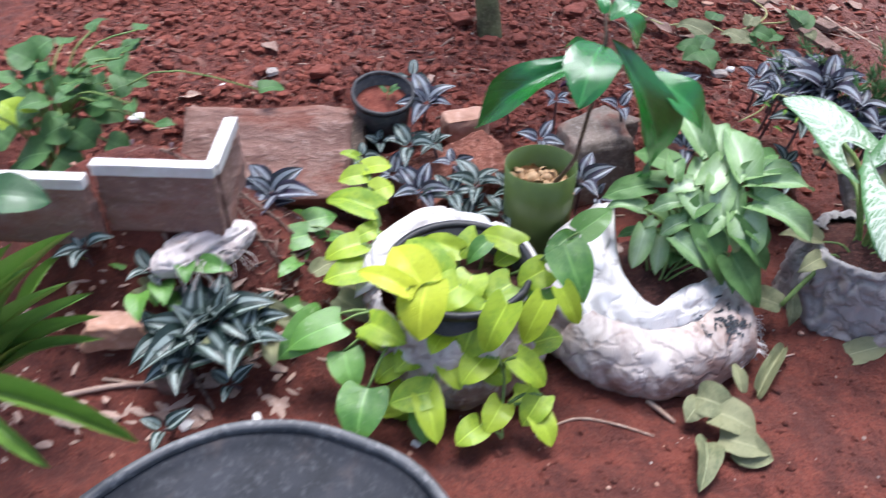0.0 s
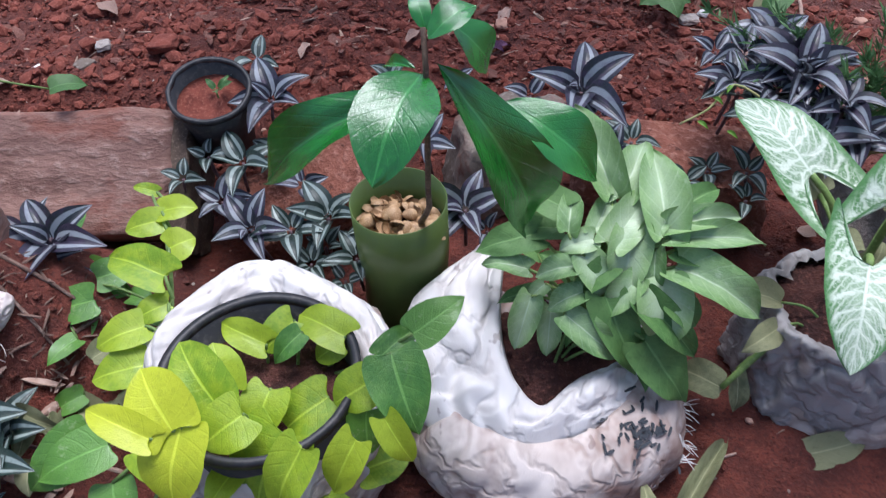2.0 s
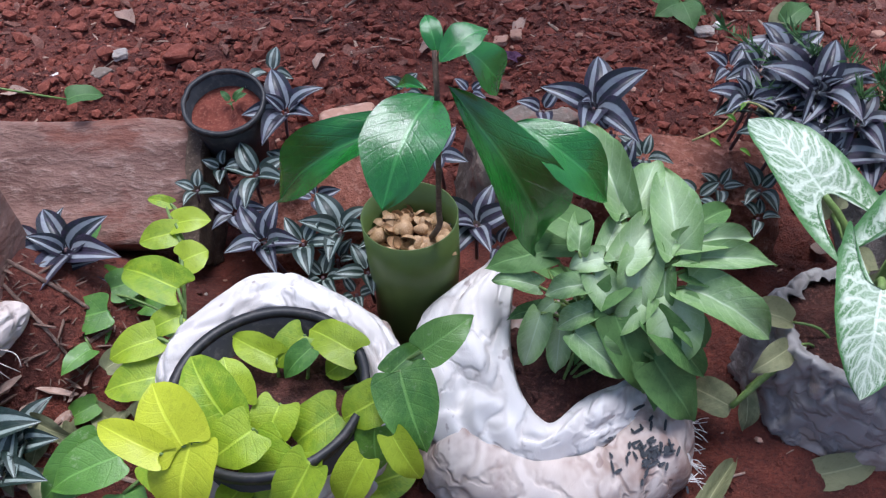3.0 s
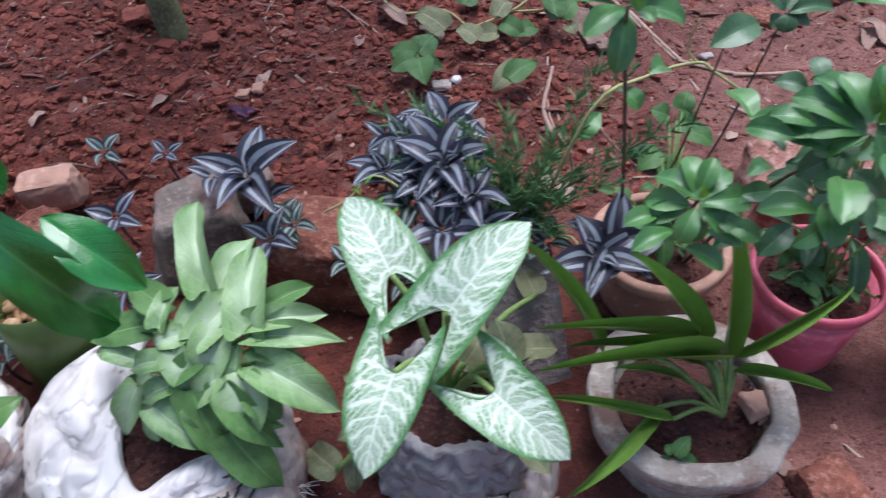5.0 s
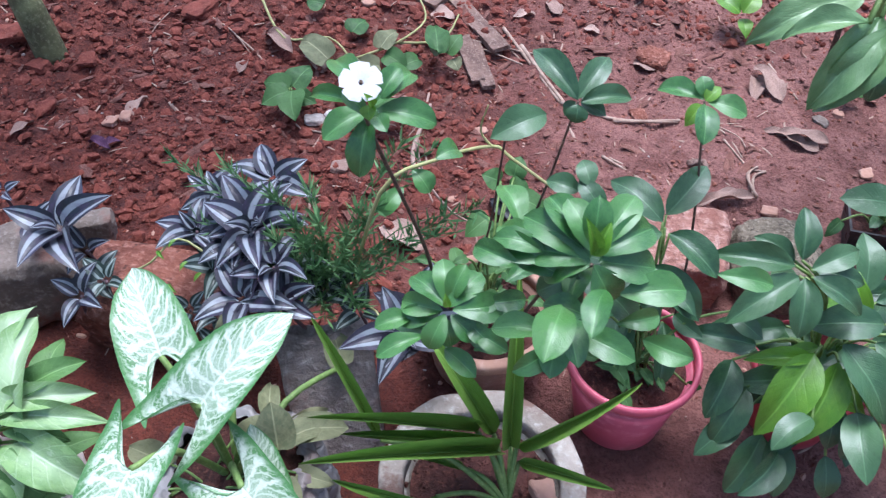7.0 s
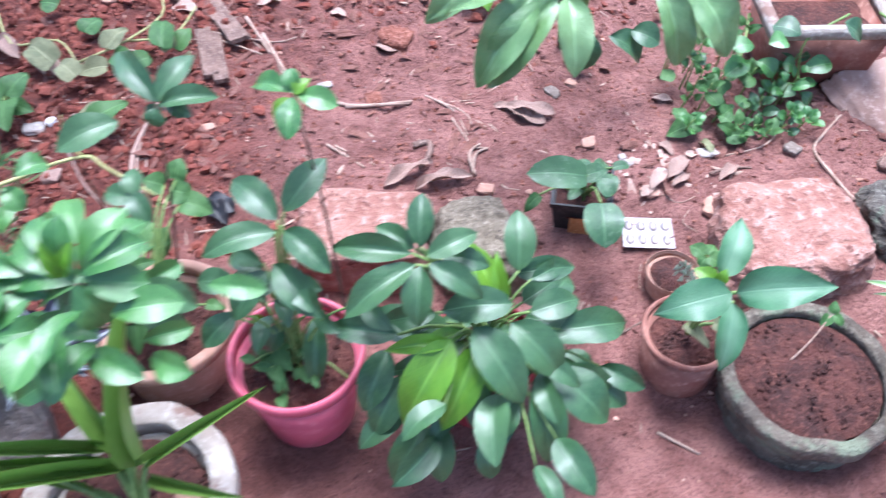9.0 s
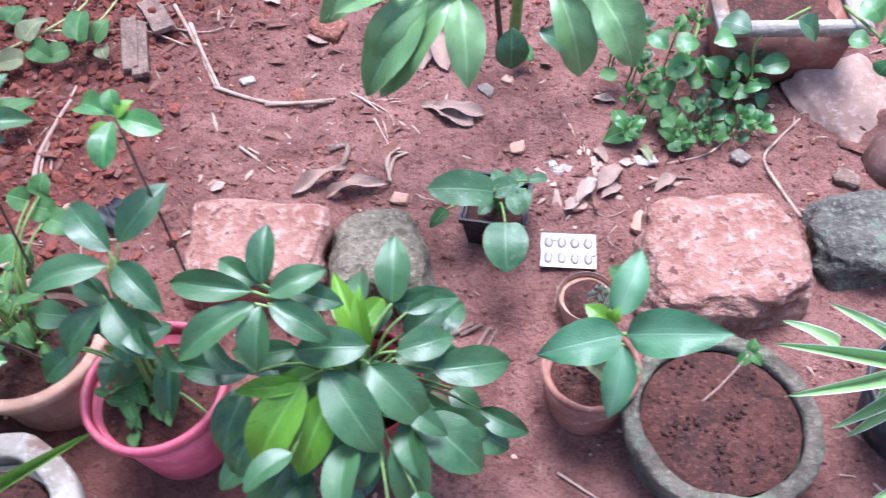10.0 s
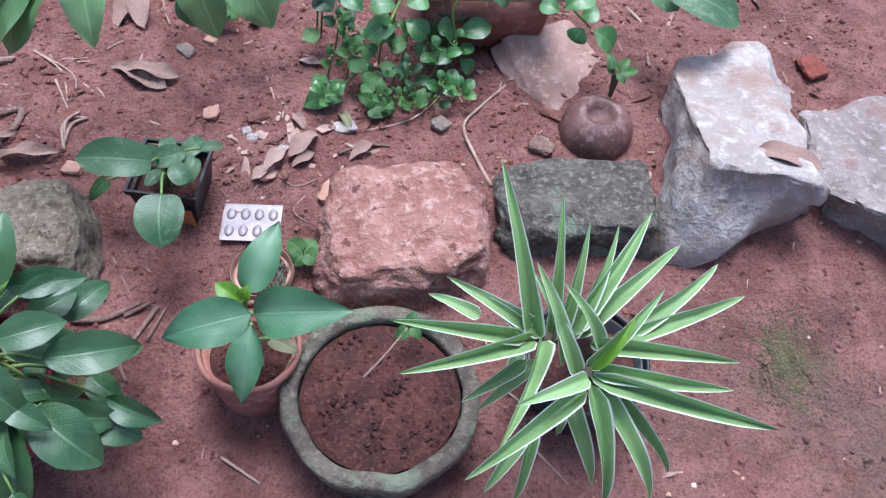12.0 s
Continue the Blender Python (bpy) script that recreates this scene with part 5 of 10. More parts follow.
leaf(pothos_b, HEART_DARK, (-0.275, 1.083, 0.070), (-0.316, 1.042, 0.050), 0.039)
petiole(pothos_b, (-0.280, 1.151, 0.030), (-0.275, 1.083, 0.070), 0.0018)
leaf(pothos_b, HEART_DARK, (-0.204, 1.010, 0.070), (-0.250, 0.989, 0.050), 0.033)
petiole(pothos_b, (-0.280, 1.151, 0.030), (-0.204, 1.010, 0.070), 0.0018)
leaf(pothos_b, HEART_DARK, (-0.281, 1.158, 0.100), (-0.322, 1.206, 0.120), 0.040)
petiole(pothos_b, (-0.280, 1.151, 0.030), (-0.281, 1.158, 0.100), 0.0018)
leaf(pothos_b, HEART, (-0.516, 1.033, 0.160), (-0.570, 1.036, 0.170), 0.037)
petiole(pothos_b, (-0.280, 1.151, 0.030), (-0.516, 1.033, 0.160), 0.0018)
leaf(pothos_b, HEART, (-0.511, 1.033, 0.160), (-0.465, 1.043, 0.170), 0.035)
petiole(pothos_b, (-0.280, 1.151, 0.030), (-0.511, 1.033, 0.160), 0.0018)
leaf(pothos_b, HEART, (-0.511, 1.038, 0.150), (-0.487, 1.000, 0.140), 0.035)
petiole(pothos_b, (-0.280, 1.151, 0.030), (-0.511, 1.038, 0.150), 0.0018)
leaf(pothos_b, HEART, (-0.520, 1.038, 0.150), (-0.552, 1.014, 0.140), 0.034)
petiole(pothos_b, (-0.280, 1.151, 0.030), (-0.520, 1.038, 0.150), 0.0018)
leaf(pothos_b, HEART_DARK, (-0.206, 1.148, 0.140), (-0.155, 1.177, 0.130), 0.048)
leaf(pothos_b, HEART_DARK, (-0.197, 1.110, 0.140), (-0.284, 1.094, 0.110), 0.054)
leaf(pothos_b, HEART_DARK, (-0.217, 1.107, 0.120), (-0.219, 1.066, 0.090), 0.047)
leaf(pothos_b, HEART_DARK, (-0.291, 1.092, 0.120), (-0.347, 1.069, 0.100), 0.054)
leaf(pothos_b, HEART_DARK, (-0.260, 1.204, 0.160), (-0.247, 1.260, 0.160), 0.041)
leaf(pothos_b, FADED, (-0.246, 1.025, 0.060), (-0.312, 1.017, 0.040), 0.047)
leaf(pothos_b, FADED, (-0.225, 1.044, 0.070), (-0.232, 0.988, 0.030), 0.039)
leaf(pothos_b, FADED, (-0.179, 0.990, 0.050), (-0.224, 1.022, 0.060), 0.031)
leaf(pothos_b, FADED, (-0.141, 1.006, 0.090), (-0.074, 0.974, 0.060), 0.045)
leaf(pothos_b, FADED, (-0.190, 0.963, 0.040), (-0.169, 1.006, 0.060), 0.031)
leaf(pothos_b, FADED, (-0.104, 1.025, 0.080), (-0.156, 1.079, 0.080), 0.037)

syngonium = thing("arrowhead_plant", "pale green arrowhead plant filling a white sack", "arrowhead plant", (0.400, 1.040, 0.100))
leaf(syngonium, ARROW, (0.468, 1.136, 0.283), (0.433, 1.273, 0.310), 0.046)
petiole(syngonium, (0.440, 1.060, 0.110), (0.468, 1.136, 0.283), 0.002)
leaf(syngonium, ARROW, (0.477, 1.132, 0.282), (0.515, 1.219, 0.295), 0.042)
petiole(syngonium, (0.440, 1.060, 0.110), (0.477, 1.132, 0.282), 0.002)
leaf(syngonium, ARROW, (0.524, 1.084, 0.264), (0.521, 1.207, 0.291), 0.056)
petiole(syngonium, (0.440, 1.060, 0.110), (0.524, 1.084, 0.264), 0.002)
leaf(syngonium, ARROW, (0.459, 1.079, 0.262), (0.515, 1.156, 0.274), 0.047)
petiole(syngonium, (0.440, 1.060, 0.110), (0.459, 1.079, 0.262), 0.002)
leaf(syngonium, ARROW, (0.525, 1.098, 0.270), (0.616, 1.116, 0.262), 0.034)
petiole(syngonium, (0.440, 1.060, 0.110), (0.525, 1.098, 0.270), 0.002)
leaf(syngonium, ARROW, (0.527, 1.082, 0.264), (0.640, 1.084, 0.250), 0.034)
petiole(syngonium, (0.440, 1.060, 0.110), (0.527, 1.082, 0.264), 0.002)
leaf(syngonium, ARROW, (0.532, 1.059, 0.243), (0.631, 1.025, 0.188), 0.057)
petiole(syngonium, (0.440, 1.060, 0.110), (0.532, 1.059, 0.243), 0.002)
leaf(syngonium, ARROW_DARK, (0.540, 1.116, 0.277), (0.595, 1.153, 0.274), 0.035)
petiole(syngonium, (0.440, 1.060, 0.110), (0.540, 1.116, 0.277), 0.002)
leaf(syngonium, ARROW, (0.516, 1.051, 0.234), (0.522, 1.004, 0.163), 0.065)
petiole(syngonium, (0.440, 1.060, 0.110), (0.516, 1.051, 0.234), 0.002)
leaf(syngonium, ARROW_DARK, (0.529, 1.032, 0.215), (0.559, 1.020, 0.182), 0.043)
petiole(syngonium, (0.440, 1.060, 0.110), (0.529, 1.032, 0.215), 0.002)
leaf(syngonium, ARROW, (0.487, 1.098, 0.269), (0.472, 1.045, 0.205), 0.051)
petiole(syngonium, (0.440, 1.060, 0.110), (0.487, 1.098, 0.269), 0.002)
leaf(syngonium, ARROW_DARK, (0.496, 1.002, 0.182), (0.552, 0.975, 0.092), 0.061)
petiole(syngonium, (0.440, 1.060, 0.110), (0.496, 1.002, 0.182), 0.002)
leaf(syngonium, ARROW_DARK, (0.452, 1.038, 0.219), (0.490, 0.991, 0.127), 0.052)
petiole(syngonium, (0.440, 1.060, 0.110), (0.452, 1.038, 0.219), 0.002)
leaf(syngonium, ARROW, (0.406, 1.024, 0.203), (0.467, 1.000, 0.148), 0.040)
petiole(syngonium, (0.440, 1.060, 0.110), (0.406, 1.024, 0.203), 0.002)
leaf(syngonium, ARROW, (0.394, 1.055, 0.180), (0.389, 1.023, 0.122), 0.031)
petiole(syngonium, (0.440, 1.060, 0.110), (0.394, 1.055, 0.180), 0.002)
leaf(syngonium, ARROW, (0.370, 1.064, 0.189), (0.350, 1.028, 0.131), 0.037)
petiole(syngonium, (0.440, 1.060, 0.110), (0.370, 1.064, 0.189), 0.002)
leaf(syngonium, ARROW_DARK, (0.379, 1.122, 0.236), (0.303, 1.115, 0.213), 0.046)
petiole(syngonium, (0.440, 1.060, 0.110), (0.379, 1.122, 0.236), 0.002)
leaf(syngonium, ARROW, (0.368, 1.087, 0.211), (0.311, 1.104, 0.203), 0.027)
petiole(syngonium, (0.440, 1.060, 0.110), (0.368, 1.087, 0.211), 0.002)
leaf(syngonium, ARROW, (0.422, 1.063, 0.244), (0.373, 1.065, 0.222), 0.032)
petiole(syngonium, (0.440, 1.060, 0.110), (0.422, 1.063, 0.244), 0.002)
leaf(syngonium, ARROW, (0.428, 1.071, 0.253), (0.455, 1.044, 0.203), 0.040)
petiole(syngonium, (0.440, 1.060, 0.110), (0.428, 1.071, 0.253), 0.002)
leaf(syngonium, ARROW, (0.412, 1.093, 0.266), (0.424, 1.155, 0.273), 0.030)
petiole(syngonium, (0.440, 1.060, 0.110), (0.412, 1.093, 0.266), 0.002)
leaf(syngonium, ARROW, (0.441, 1.093, 0.267), (0.465, 1.151, 0.272), 0.030)
petiole(syngonium, (0.440, 1.060, 0.110), (0.441, 1.093, 0.267), 0.002)
leaf(syngonium, ARROW_DARK, (0.412, 1.122, 0.277), (0.357, 1.162, 0.274), 0.043)
petiole(syngonium, (0.440, 1.060, 0.110), (0.412, 1.122, 0.277), 0.002)
leaf(syngonium, ARROW, (0.441, 1.085, 0.264), (0.402, 1.086, 0.244), 0.032)
petiole(syngonium, (0.440, 1.060, 0.110), (0.441, 1.085, 0.264), 0.002)
leaf(syngonium, ARROW, (0.428, 1.042, 0.222), (0.387, 1.037, 0.194), 0.031)
petiole(syngonium, (0.440, 1.060, 0.110), (0.428, 1.042, 0.222), 0.002)
leaf(syngonium, ARROW, (0.387, 1.074, 0.199), (0.368, 1.070, 0.173), 0.022)
petiole(syngonium, (0.440, 1.060, 0.110), (0.387, 1.074, 0.199), 0.002)
leaf(syngonium, ARROW, (0.510, 1.073, 0.257), (0.509, 1.041, 0.202), 0.025)
petiole(syngonium, (0.440, 1.060, 0.110), (0.510, 1.073, 0.257), 0.002)
leaf(syngonium, ARROW, (0.498, 1.083, 0.264), (0.531, 1.130, 0.265), 0.028)
petiole(syngonium, (0.440, 1.060, 0.110), (0.498, 1.083, 0.264), 0.002)
leaf(syngonium, ARROW, (0.478, 1.074, 0.257), (0.454, 1.111, 0.257), 0.031)
petiole(syngonium, (0.440, 1.060, 0.110), (0.478, 1.074, 0.257), 0.002)
leaf(syngonium, ARROW, (0.491, 1.051, 0.234), (0.451, 1.030, 0.189), 0.035)
petiole(syngonium, (0.440, 1.060, 0.110), (0.491, 1.051, 0.234), 0.002)
leaf(syngonium, ARROW_DARK, (0.532, 1.072, 0.257), (0.590, 1.068, 0.231), 0.032)
petiole(syngonium, (0.440, 1.060, 0.110), (0.532, 1.072, 0.257), 0.002)
leaf(syngonium, ARROW_DARK, (0.407, 1.129, 0.239), (0.339, 1.136, 0.225), 0.039)
petiole(syngonium, (0.440, 1.060, 0.110), (0.407, 1.129, 0.239), 0.002)
leaf(syngonium, ARROW_DARK, (0.497, 1.033, 0.215), (0.559, 0.999, 0.150), 0.042)
petiole(syngonium, (0.440, 1.060, 0.110), (0.497, 1.033, 0.215), 0.002)
leaf(syngonium, ARROW_DARK, (0.459, 1.061, 0.243), (0.415, 1.045, 0.203), 0.032)
petiole(syngonium, (0.440, 1.060, 0.110), (0.459, 1.061, 0.243), 0.002)

caladium = thing("arrowhead_plant", "white-veined arrowhead plant growing from a grey sack", "arrowhead plant", (0.740, 1.070, 0.110))
leaf(caladium, CAL, (0.765, 1.072, 0.320), (0.862, 1.166, 0.370), 0.097)
petiole(caladium, (0.760, 1.090, 0.100), (0.765, 1.072, 0.320), 0.004)
leaf(caladium, CAL, (0.695, 1.147, 0.300), (0.630, 1.265, 0.320), 0.096)
petiole(caladium, (0.760, 1.090, 0.100), (0.695, 1.147, 0.300), 0.004)
leaf(caladium, CAL, (0.707, 0.997, 0.310), (0.676, 0.903, 0.250), 0.090)
petiole(caladium, (0.760, 1.090, 0.100), (0.707, 0.997, 0.310), 0.004)
leaf(caladium, CAL, (0.815, 1.005, 0.260), (0.900, 0.947, 0.210), 0.092)
petiole(caladium, (0.760, 1.090, 0.100), (0.815, 1.005, 0.260), 0.004)
leaf(caladium, CAL, (0.835, 1.032, 0.240), (0.811, 1.079, 0.270), 0.045)
petiole(caladium, (0.760, 1.090, 0.100), (0.835, 1.032, 0.240), 0.004)
leaf(caladium, FADED, (0.837, 1.072, 0.220), (0.821, 1.126, 0.240), 0.049)
petiole(caladium, (0.760, 1.090, 0.100), (0.837, 1.072, 0.220), 0.004)
leaf(caladium, FADED, (0.755, 1.217, 0.200), (0.723, 1.292, 0.200), 0.052)
petiole(caladium, (0.760, 1.090, 0.100), (0.755, 1.217, 0.200), 0.004)
leaf(caladium, FADED, (0.612, 1.015, 0.060), (0.567, 1.060, 0.040), 0.046)
petiole(caladium, (0.760, 1.090, 0.100), (0.612, 1.015, 0.060), 0.004)
leaf(caladium, FADED, (0.634, 1.034, 0.070), (0.632, 1.003, 0.020), 0.027)
petiole(caladium, (0.760, 1.090, 0.100), (0.634, 1.034, 0.070), 0.004)
leaf(caladium, FADED, (0.884, 1.247, 0.140), (0.863, 1.302, 0.140), 0.041)
petiole(caladium, (0.760, 1.090, 0.100), (0.884, 1.247, 0.140), 0.004)
leaf(caladium, FADED, (0.783, 1.101, 0.180), (0.805, 1.131, 0.200), 0.040)
petiole(caladium, (0.760, 1.090, 0.100), (0.783, 1.101, 0.180), 0.004)
leaf(caladium, FADED, (0.804, 1.017, 0.100), (0.761, 1.004, 0.080), 0.043)
petiole(caladium, (0.760, 1.090, 0.100), (0.804, 1.017, 0.100), 0.004)

mango = thing("mango_sapling", "young mango sapling with drooping glossy leaves", "sapling", (0.232, 1.190, 0.185))
leaf(mango, MANGO, (0.258, 1.058, 0.515), (0.216, 0.951, 0.475), 0.076)
leaf(mango, MANGO, (0.240, 1.063, 0.490), (0.086, 1.068, 0.376), 0.057)
leaf(mango, MANGO, (0.272, 1.067, 0.520), (0.360, 1.106, 0.260), 0.076)
leaf(mango, MANGO, (0.336, 1.101, 0.450), (0.433, 1.073, 0.365), 0.060)
leaf(mango, MANGO, (0.266, 1.060, 0.550), (0.309, 1.089, 0.565), 0.033)
leaf(mango, MANGO, (0.285, 1.087, 0.550), (0.319, 1.099, 0.490), 0.044)
leaf(mango, MANGO, (0.263, 1.075, 0.550), (0.252, 1.106, 0.570), 0.020)
leaf(mango, MANGO, (0.250, 1.089, 0.500), (0.218, 1.120, 0.480), 0.014)
stalk(mango, [(0.232, 1.19, 0.19), (0.25, 1.125, 0.28), (0.253, 1.098, 0.338), (0.262, 1.052, 0.5), (0.261, 1.072, 0.555)], 0.0042, 0.0025, STEM_BROWN)

potweed = thing("small_weed", "tiny green weed sprouting in a black pot", "weed", (-0.070, 1.415, 0.235))
for dx, dy, k in ((0.024, 0.008, 0.011), (-0.018, 0.016, 0.010), (0.006, -0.020, 0.011), (0.016, 0.024, 0.009)):
    leaf(potweed, WEED, (-0.070 + 0.2 * dx, 1.415 + 0.2 * dy, 0.250), (-0.070 + dx, 1.415 + dy, 0.258), k)
stalk(potweed, [(-0.070, 1.415, 0.225), (-0.071, 1.414, 0.252)], 0.0016, 0.001)

# ---- striped tradescantia ----
def tradescantia(at, r, n, seed, root=None, mesh=None, tilt=(0, 0)):
    rng = random.Random(seed)
    c = Vector(at)
    foot = Vector(root) if root else Vector((c.x + rng.uniform(-0.02, 0.02), c.y + 0.02, max(ground_z(c.x, c.y), c.z - 0.09)))
    p = thing("tradescantia_plant", "purple and silver striped tradescantia creeping over the stones", "tradescantia", foot, "striped tradescantia plants")
    stalk(p, [foot, (foot + c) / 2 + Vector((0, -0.008, 0.01)), c], 0.0028, 0.0024, STEM_PURPLE)
    a0 = rng.uniform(0, 360)
    for i in range(n):
        a = radians(a0 + 137.5 * i if n > 5 else a0 + 360 * i / n + rng.uniform(-18, 18))
        q = r * rng.uniform(0.82, 1.12) * (1.0 if i < 5 else 0.62)
        up = radians(rng.uniform(2, 24) if i < 5 else rng.uniform(35, 60))
        d = Vector((math.cos(a) * math.cos(up), math.sin(a) * math.cos(up), math.sin(up)))
        d = Euler((radians(tilt[0] + 14), radians(tilt[1]), 0)).to_matrix() @ d
        leaf(p, mesh or TRAD, c + d * 0.006, c + d * q, q * rng.uniform(0.44, 0.54), rng.uniform(-12, 12), (0, -0.35, 0.94))
    return p


tradescantia((-0.303, 1.187, 0.140), 0.087, 7, 1)
tradescantia((-0.360, 1.196, 0.120), 0.061, 5, 2)
tradescantia((0.004, 1.426, 0.220), 0.070, 6, 3)
tradescantia((-0.026, 1.319, 0.190), 0.059, 5, 4, mesh=TRAD_GREEN)
tradescantia((-0.085, 1.347, 0.180), 0.036, 4, 5, mesh=TRAD_GREEN)
tradescantia((-0.006, 1.223, 0.150), 0.065, 6, 6)
tradescantia((0.050, 1.219, 0.150), 0.059, 5, 7, mesh=TRAD_GREEN)
tradescantia((0.099, 1.244, 0.150), 0.064, 6, 8, mesh=TRAD_GREEN)
tradescantia((0.142, 1.184, 0.130), 0.049, 5, 9, mesh=TRAD_GREEN)
tradescantia((0.094, 1.216, 0.120), 0.036, 4, 10, mesh=TRAD_GREEN)
tradescantia((0.126, 1.161, 0.110), 0.033, 4, 11, mesh=TRAD_GREEN)
tradescantia((0.291, 1.243, 0.160), 0.076, 6, 12)
tradescantia((0.321, 1.221, 0.140), 0.033, 4, 13)
tradescantia((0.460, 1.399, 0.240), 0.089, 6, 14)
tradescantia((0.487, 1.394, 0.200), 0.052, 3, 15)
tradescantia((0.670, 1.385, 0.260), 0.063, 6, 16)
tradescantia((0.693, 1.441, 0.270), 0.056, 6, 17)
tradescantia((0.756, 1.370, 0.280), 0.080, 7, 18)
tradescantia((0.794, 1.315, 0.270), 0.065, 6, 19)
tradescantia((0.807, 1.282, 0.240), 0.059, 5, 20)
tradescantia((0.530, 1.345, 0.190), 0.044, 4, 21, mesh=TRAD_GREEN)
tradescantia((0.608, 1.315, 0.140), 0.037, 4, 22, mesh=TRAD_GREEN)
tradescantia((0.644, 1.335, 0.140), 0.041, 4, 23, mesh=TRAD_GREEN)
tradescantia((0.695, 1.319, 0.150), 0.042, 4, 24, mesh=TRAD_GREEN)
tradescantia((0.690, 1.282, 0.130), 0.034, 4, 25, mesh=TRAD_GREEN)
tradescantia((0.171, 1.556, 0.160), 0.042, 4, 26, mesh=TRAD_GREEN)
tradescantia((0.231, 1.407, 0.150), 0.048, 4, 27)
tradescantia((-0.275, 0.922, 0.090), 0.054, 6, 28, mesh=TRAD_GREEN)
tradescantia((0.278, 1.550, 0.160), 0.039, 4, 29)
tradescantia((-0.026, 1.501, 0.240), 0.048, 3, 30, mesh=TRAD_GREEN)
tradescantia((-0.350, 0.910, 0.100), 0.100, 8, 31, mesh=TRAD_GREEN)
tradescantia((-0.277, 0.895, 0.090), 0.073, 6, 32, mesh=TRAD_GREEN)
tradescantia((-0.391, 0.897, 0.100), 0.066, 6, 33, mesh=TRAD_GREEN)
tradescantia((-0.270, 1.188, 0.170), 0.083, 6, 34)
tradescantia((-0.420, 1.148, 0.180), 0.064, 4, 35, mesh=TRAD_GREEN)
tradescantia((-0.475, 1.145, 0.170), 0.057, 4, 36, mesh=TRAD_GREEN)
tradescantia((-0.296, 0.857, 0.040), 0.044, 3, 37, mesh=TRAD_GREEN)
tradescantia((-0.383, 0.777, 0.030), 0.047, 3, 38, mesh=TRAD_GREEN)
tradescantia((-0.430, 0.990, 0.160), 0.052, 4, 39, mesh=TRAD_GREEN)
tradescantia((-0.318, 0.938, 0.110), 0.090, 7, 40, mesh=TRAD_GREEN)
tradescantia((-0.361, 0.868, 0.080), 0.072, 6, 41, mesh=TRAD_GREEN)
tradescantia((-0.265, 0.935, 0.100), 0.068, 5, 42, mesh=TRAD_GREEN)
tradescantia((-0.500, 1.088, 0.200), 0.066, 5, 43, mesh=TRAD_GREEN)
tradescantia((-0.530, 0.999, 0.200), 0.056, 4, 44, mesh=TRAD_GREEN)
tradescantia((-0.117, 1.310, 0.170), 0.041, 4, 45, mesh=TRAD_GREEN)
tradescantia((0.018, 1.354, 0.170), 0.048, 5, 46, mesh=TRAD_GREEN)
tradescantia((-0.058, 1.281, 0.150), 0.051, 5, 47)
tradescantia((0.159, 1.239, 0.140), 0.044, 4, 48, mesh=TRAD_GREEN)
tradescantia((0.078, 1.184, 0.120), 0.043, 5, 49, mesh=TRAD_GREEN)
tradescantia((0.057, 1.302, 0.160), 0.041, 4, 50)
tradescantia((-0.274, 1.162, 0.120), 0.069, 6, 51)
tradescantia((0.722, 1.363, 0.260), 0.058, 5, 52)
tradescantia((0.664, 1.475, 0.250), 0.046, 4, 53)
tradescantia((0.391, 1.446, 0.200), 0.047, 3, 54)
tradescantia((0.497, 1.324, 0.180), 0.053, 4, 55)
tradescantia((0.510, 1.364, 0.170), 0.048, 3, 56, mesh=TRAD_GREEN)
tradescantia((0.749, 1.397, 0.270), 0.082, 7, 57)
tradescantia((0.755, 1.280, 0.240), 0.076, 6, 58)
tradescantia((0.755, 1.504, 0.250), 0.068, 6, 59)
tradescantia((0.680, 1.389, 0.240), 0.061, 5, 60, mesh=TRAD_GREEN)
tradescantia((0.968, 1.263, 0.200), 0.082, 7, 61)
tradescantia((0.904, 1.313, 0.180), 0.050, 4, 62, mesh=TRAD_GREEN)
tradescantia((0.854, 1.336, 0.200), 0.056, 5, 63, mesh=TRAD_GREEN)
tradescantia((0.805, 1.358, 0.220), 0.060, 5, 64, mesh=TRAD_GREEN)
tradescantia((0.712, 1.346, 0.230), 0.058, 5, 65, mesh=TRAD_GREEN)
tradescantia((0.992, 1.278, 0.200), 0.083, 5, 66)

def rosette(plant, mesh, at, r, n, ratio, up, seed, layers=2):
    """Leaves in a whorl, the inner ones shorter and steeper."""
    rng = random.Random(seed)
    c = Vector(at)
    a0 = rng.uniform(0, 360)
    for i in range(n):
        k = i / max(n - 1, 1)
        a = radians(a0 + 137.5 * i)
        q = r * (1.05 - 0.5 * k) * rng.uniform(0.88, 1.1)
        e = radians(up[0] + (up[1] - up[0]) * k + rng.uniform(-8, 8))
        d = Vector((math.cos(a) * math.cos(e), math.sin(a) * math.cos(e), math.sin(e)))
        d = Euler((radians(10), 0, 0)).to_matrix() @ d
        leaf(plant, mesh, c + d * 0.008 - Vector((0, 0, 0.02 * (1 - k))), c + d * q, q * ratio * rng.uniform(0.9, 1.1), rng.uniform(-15, 15))


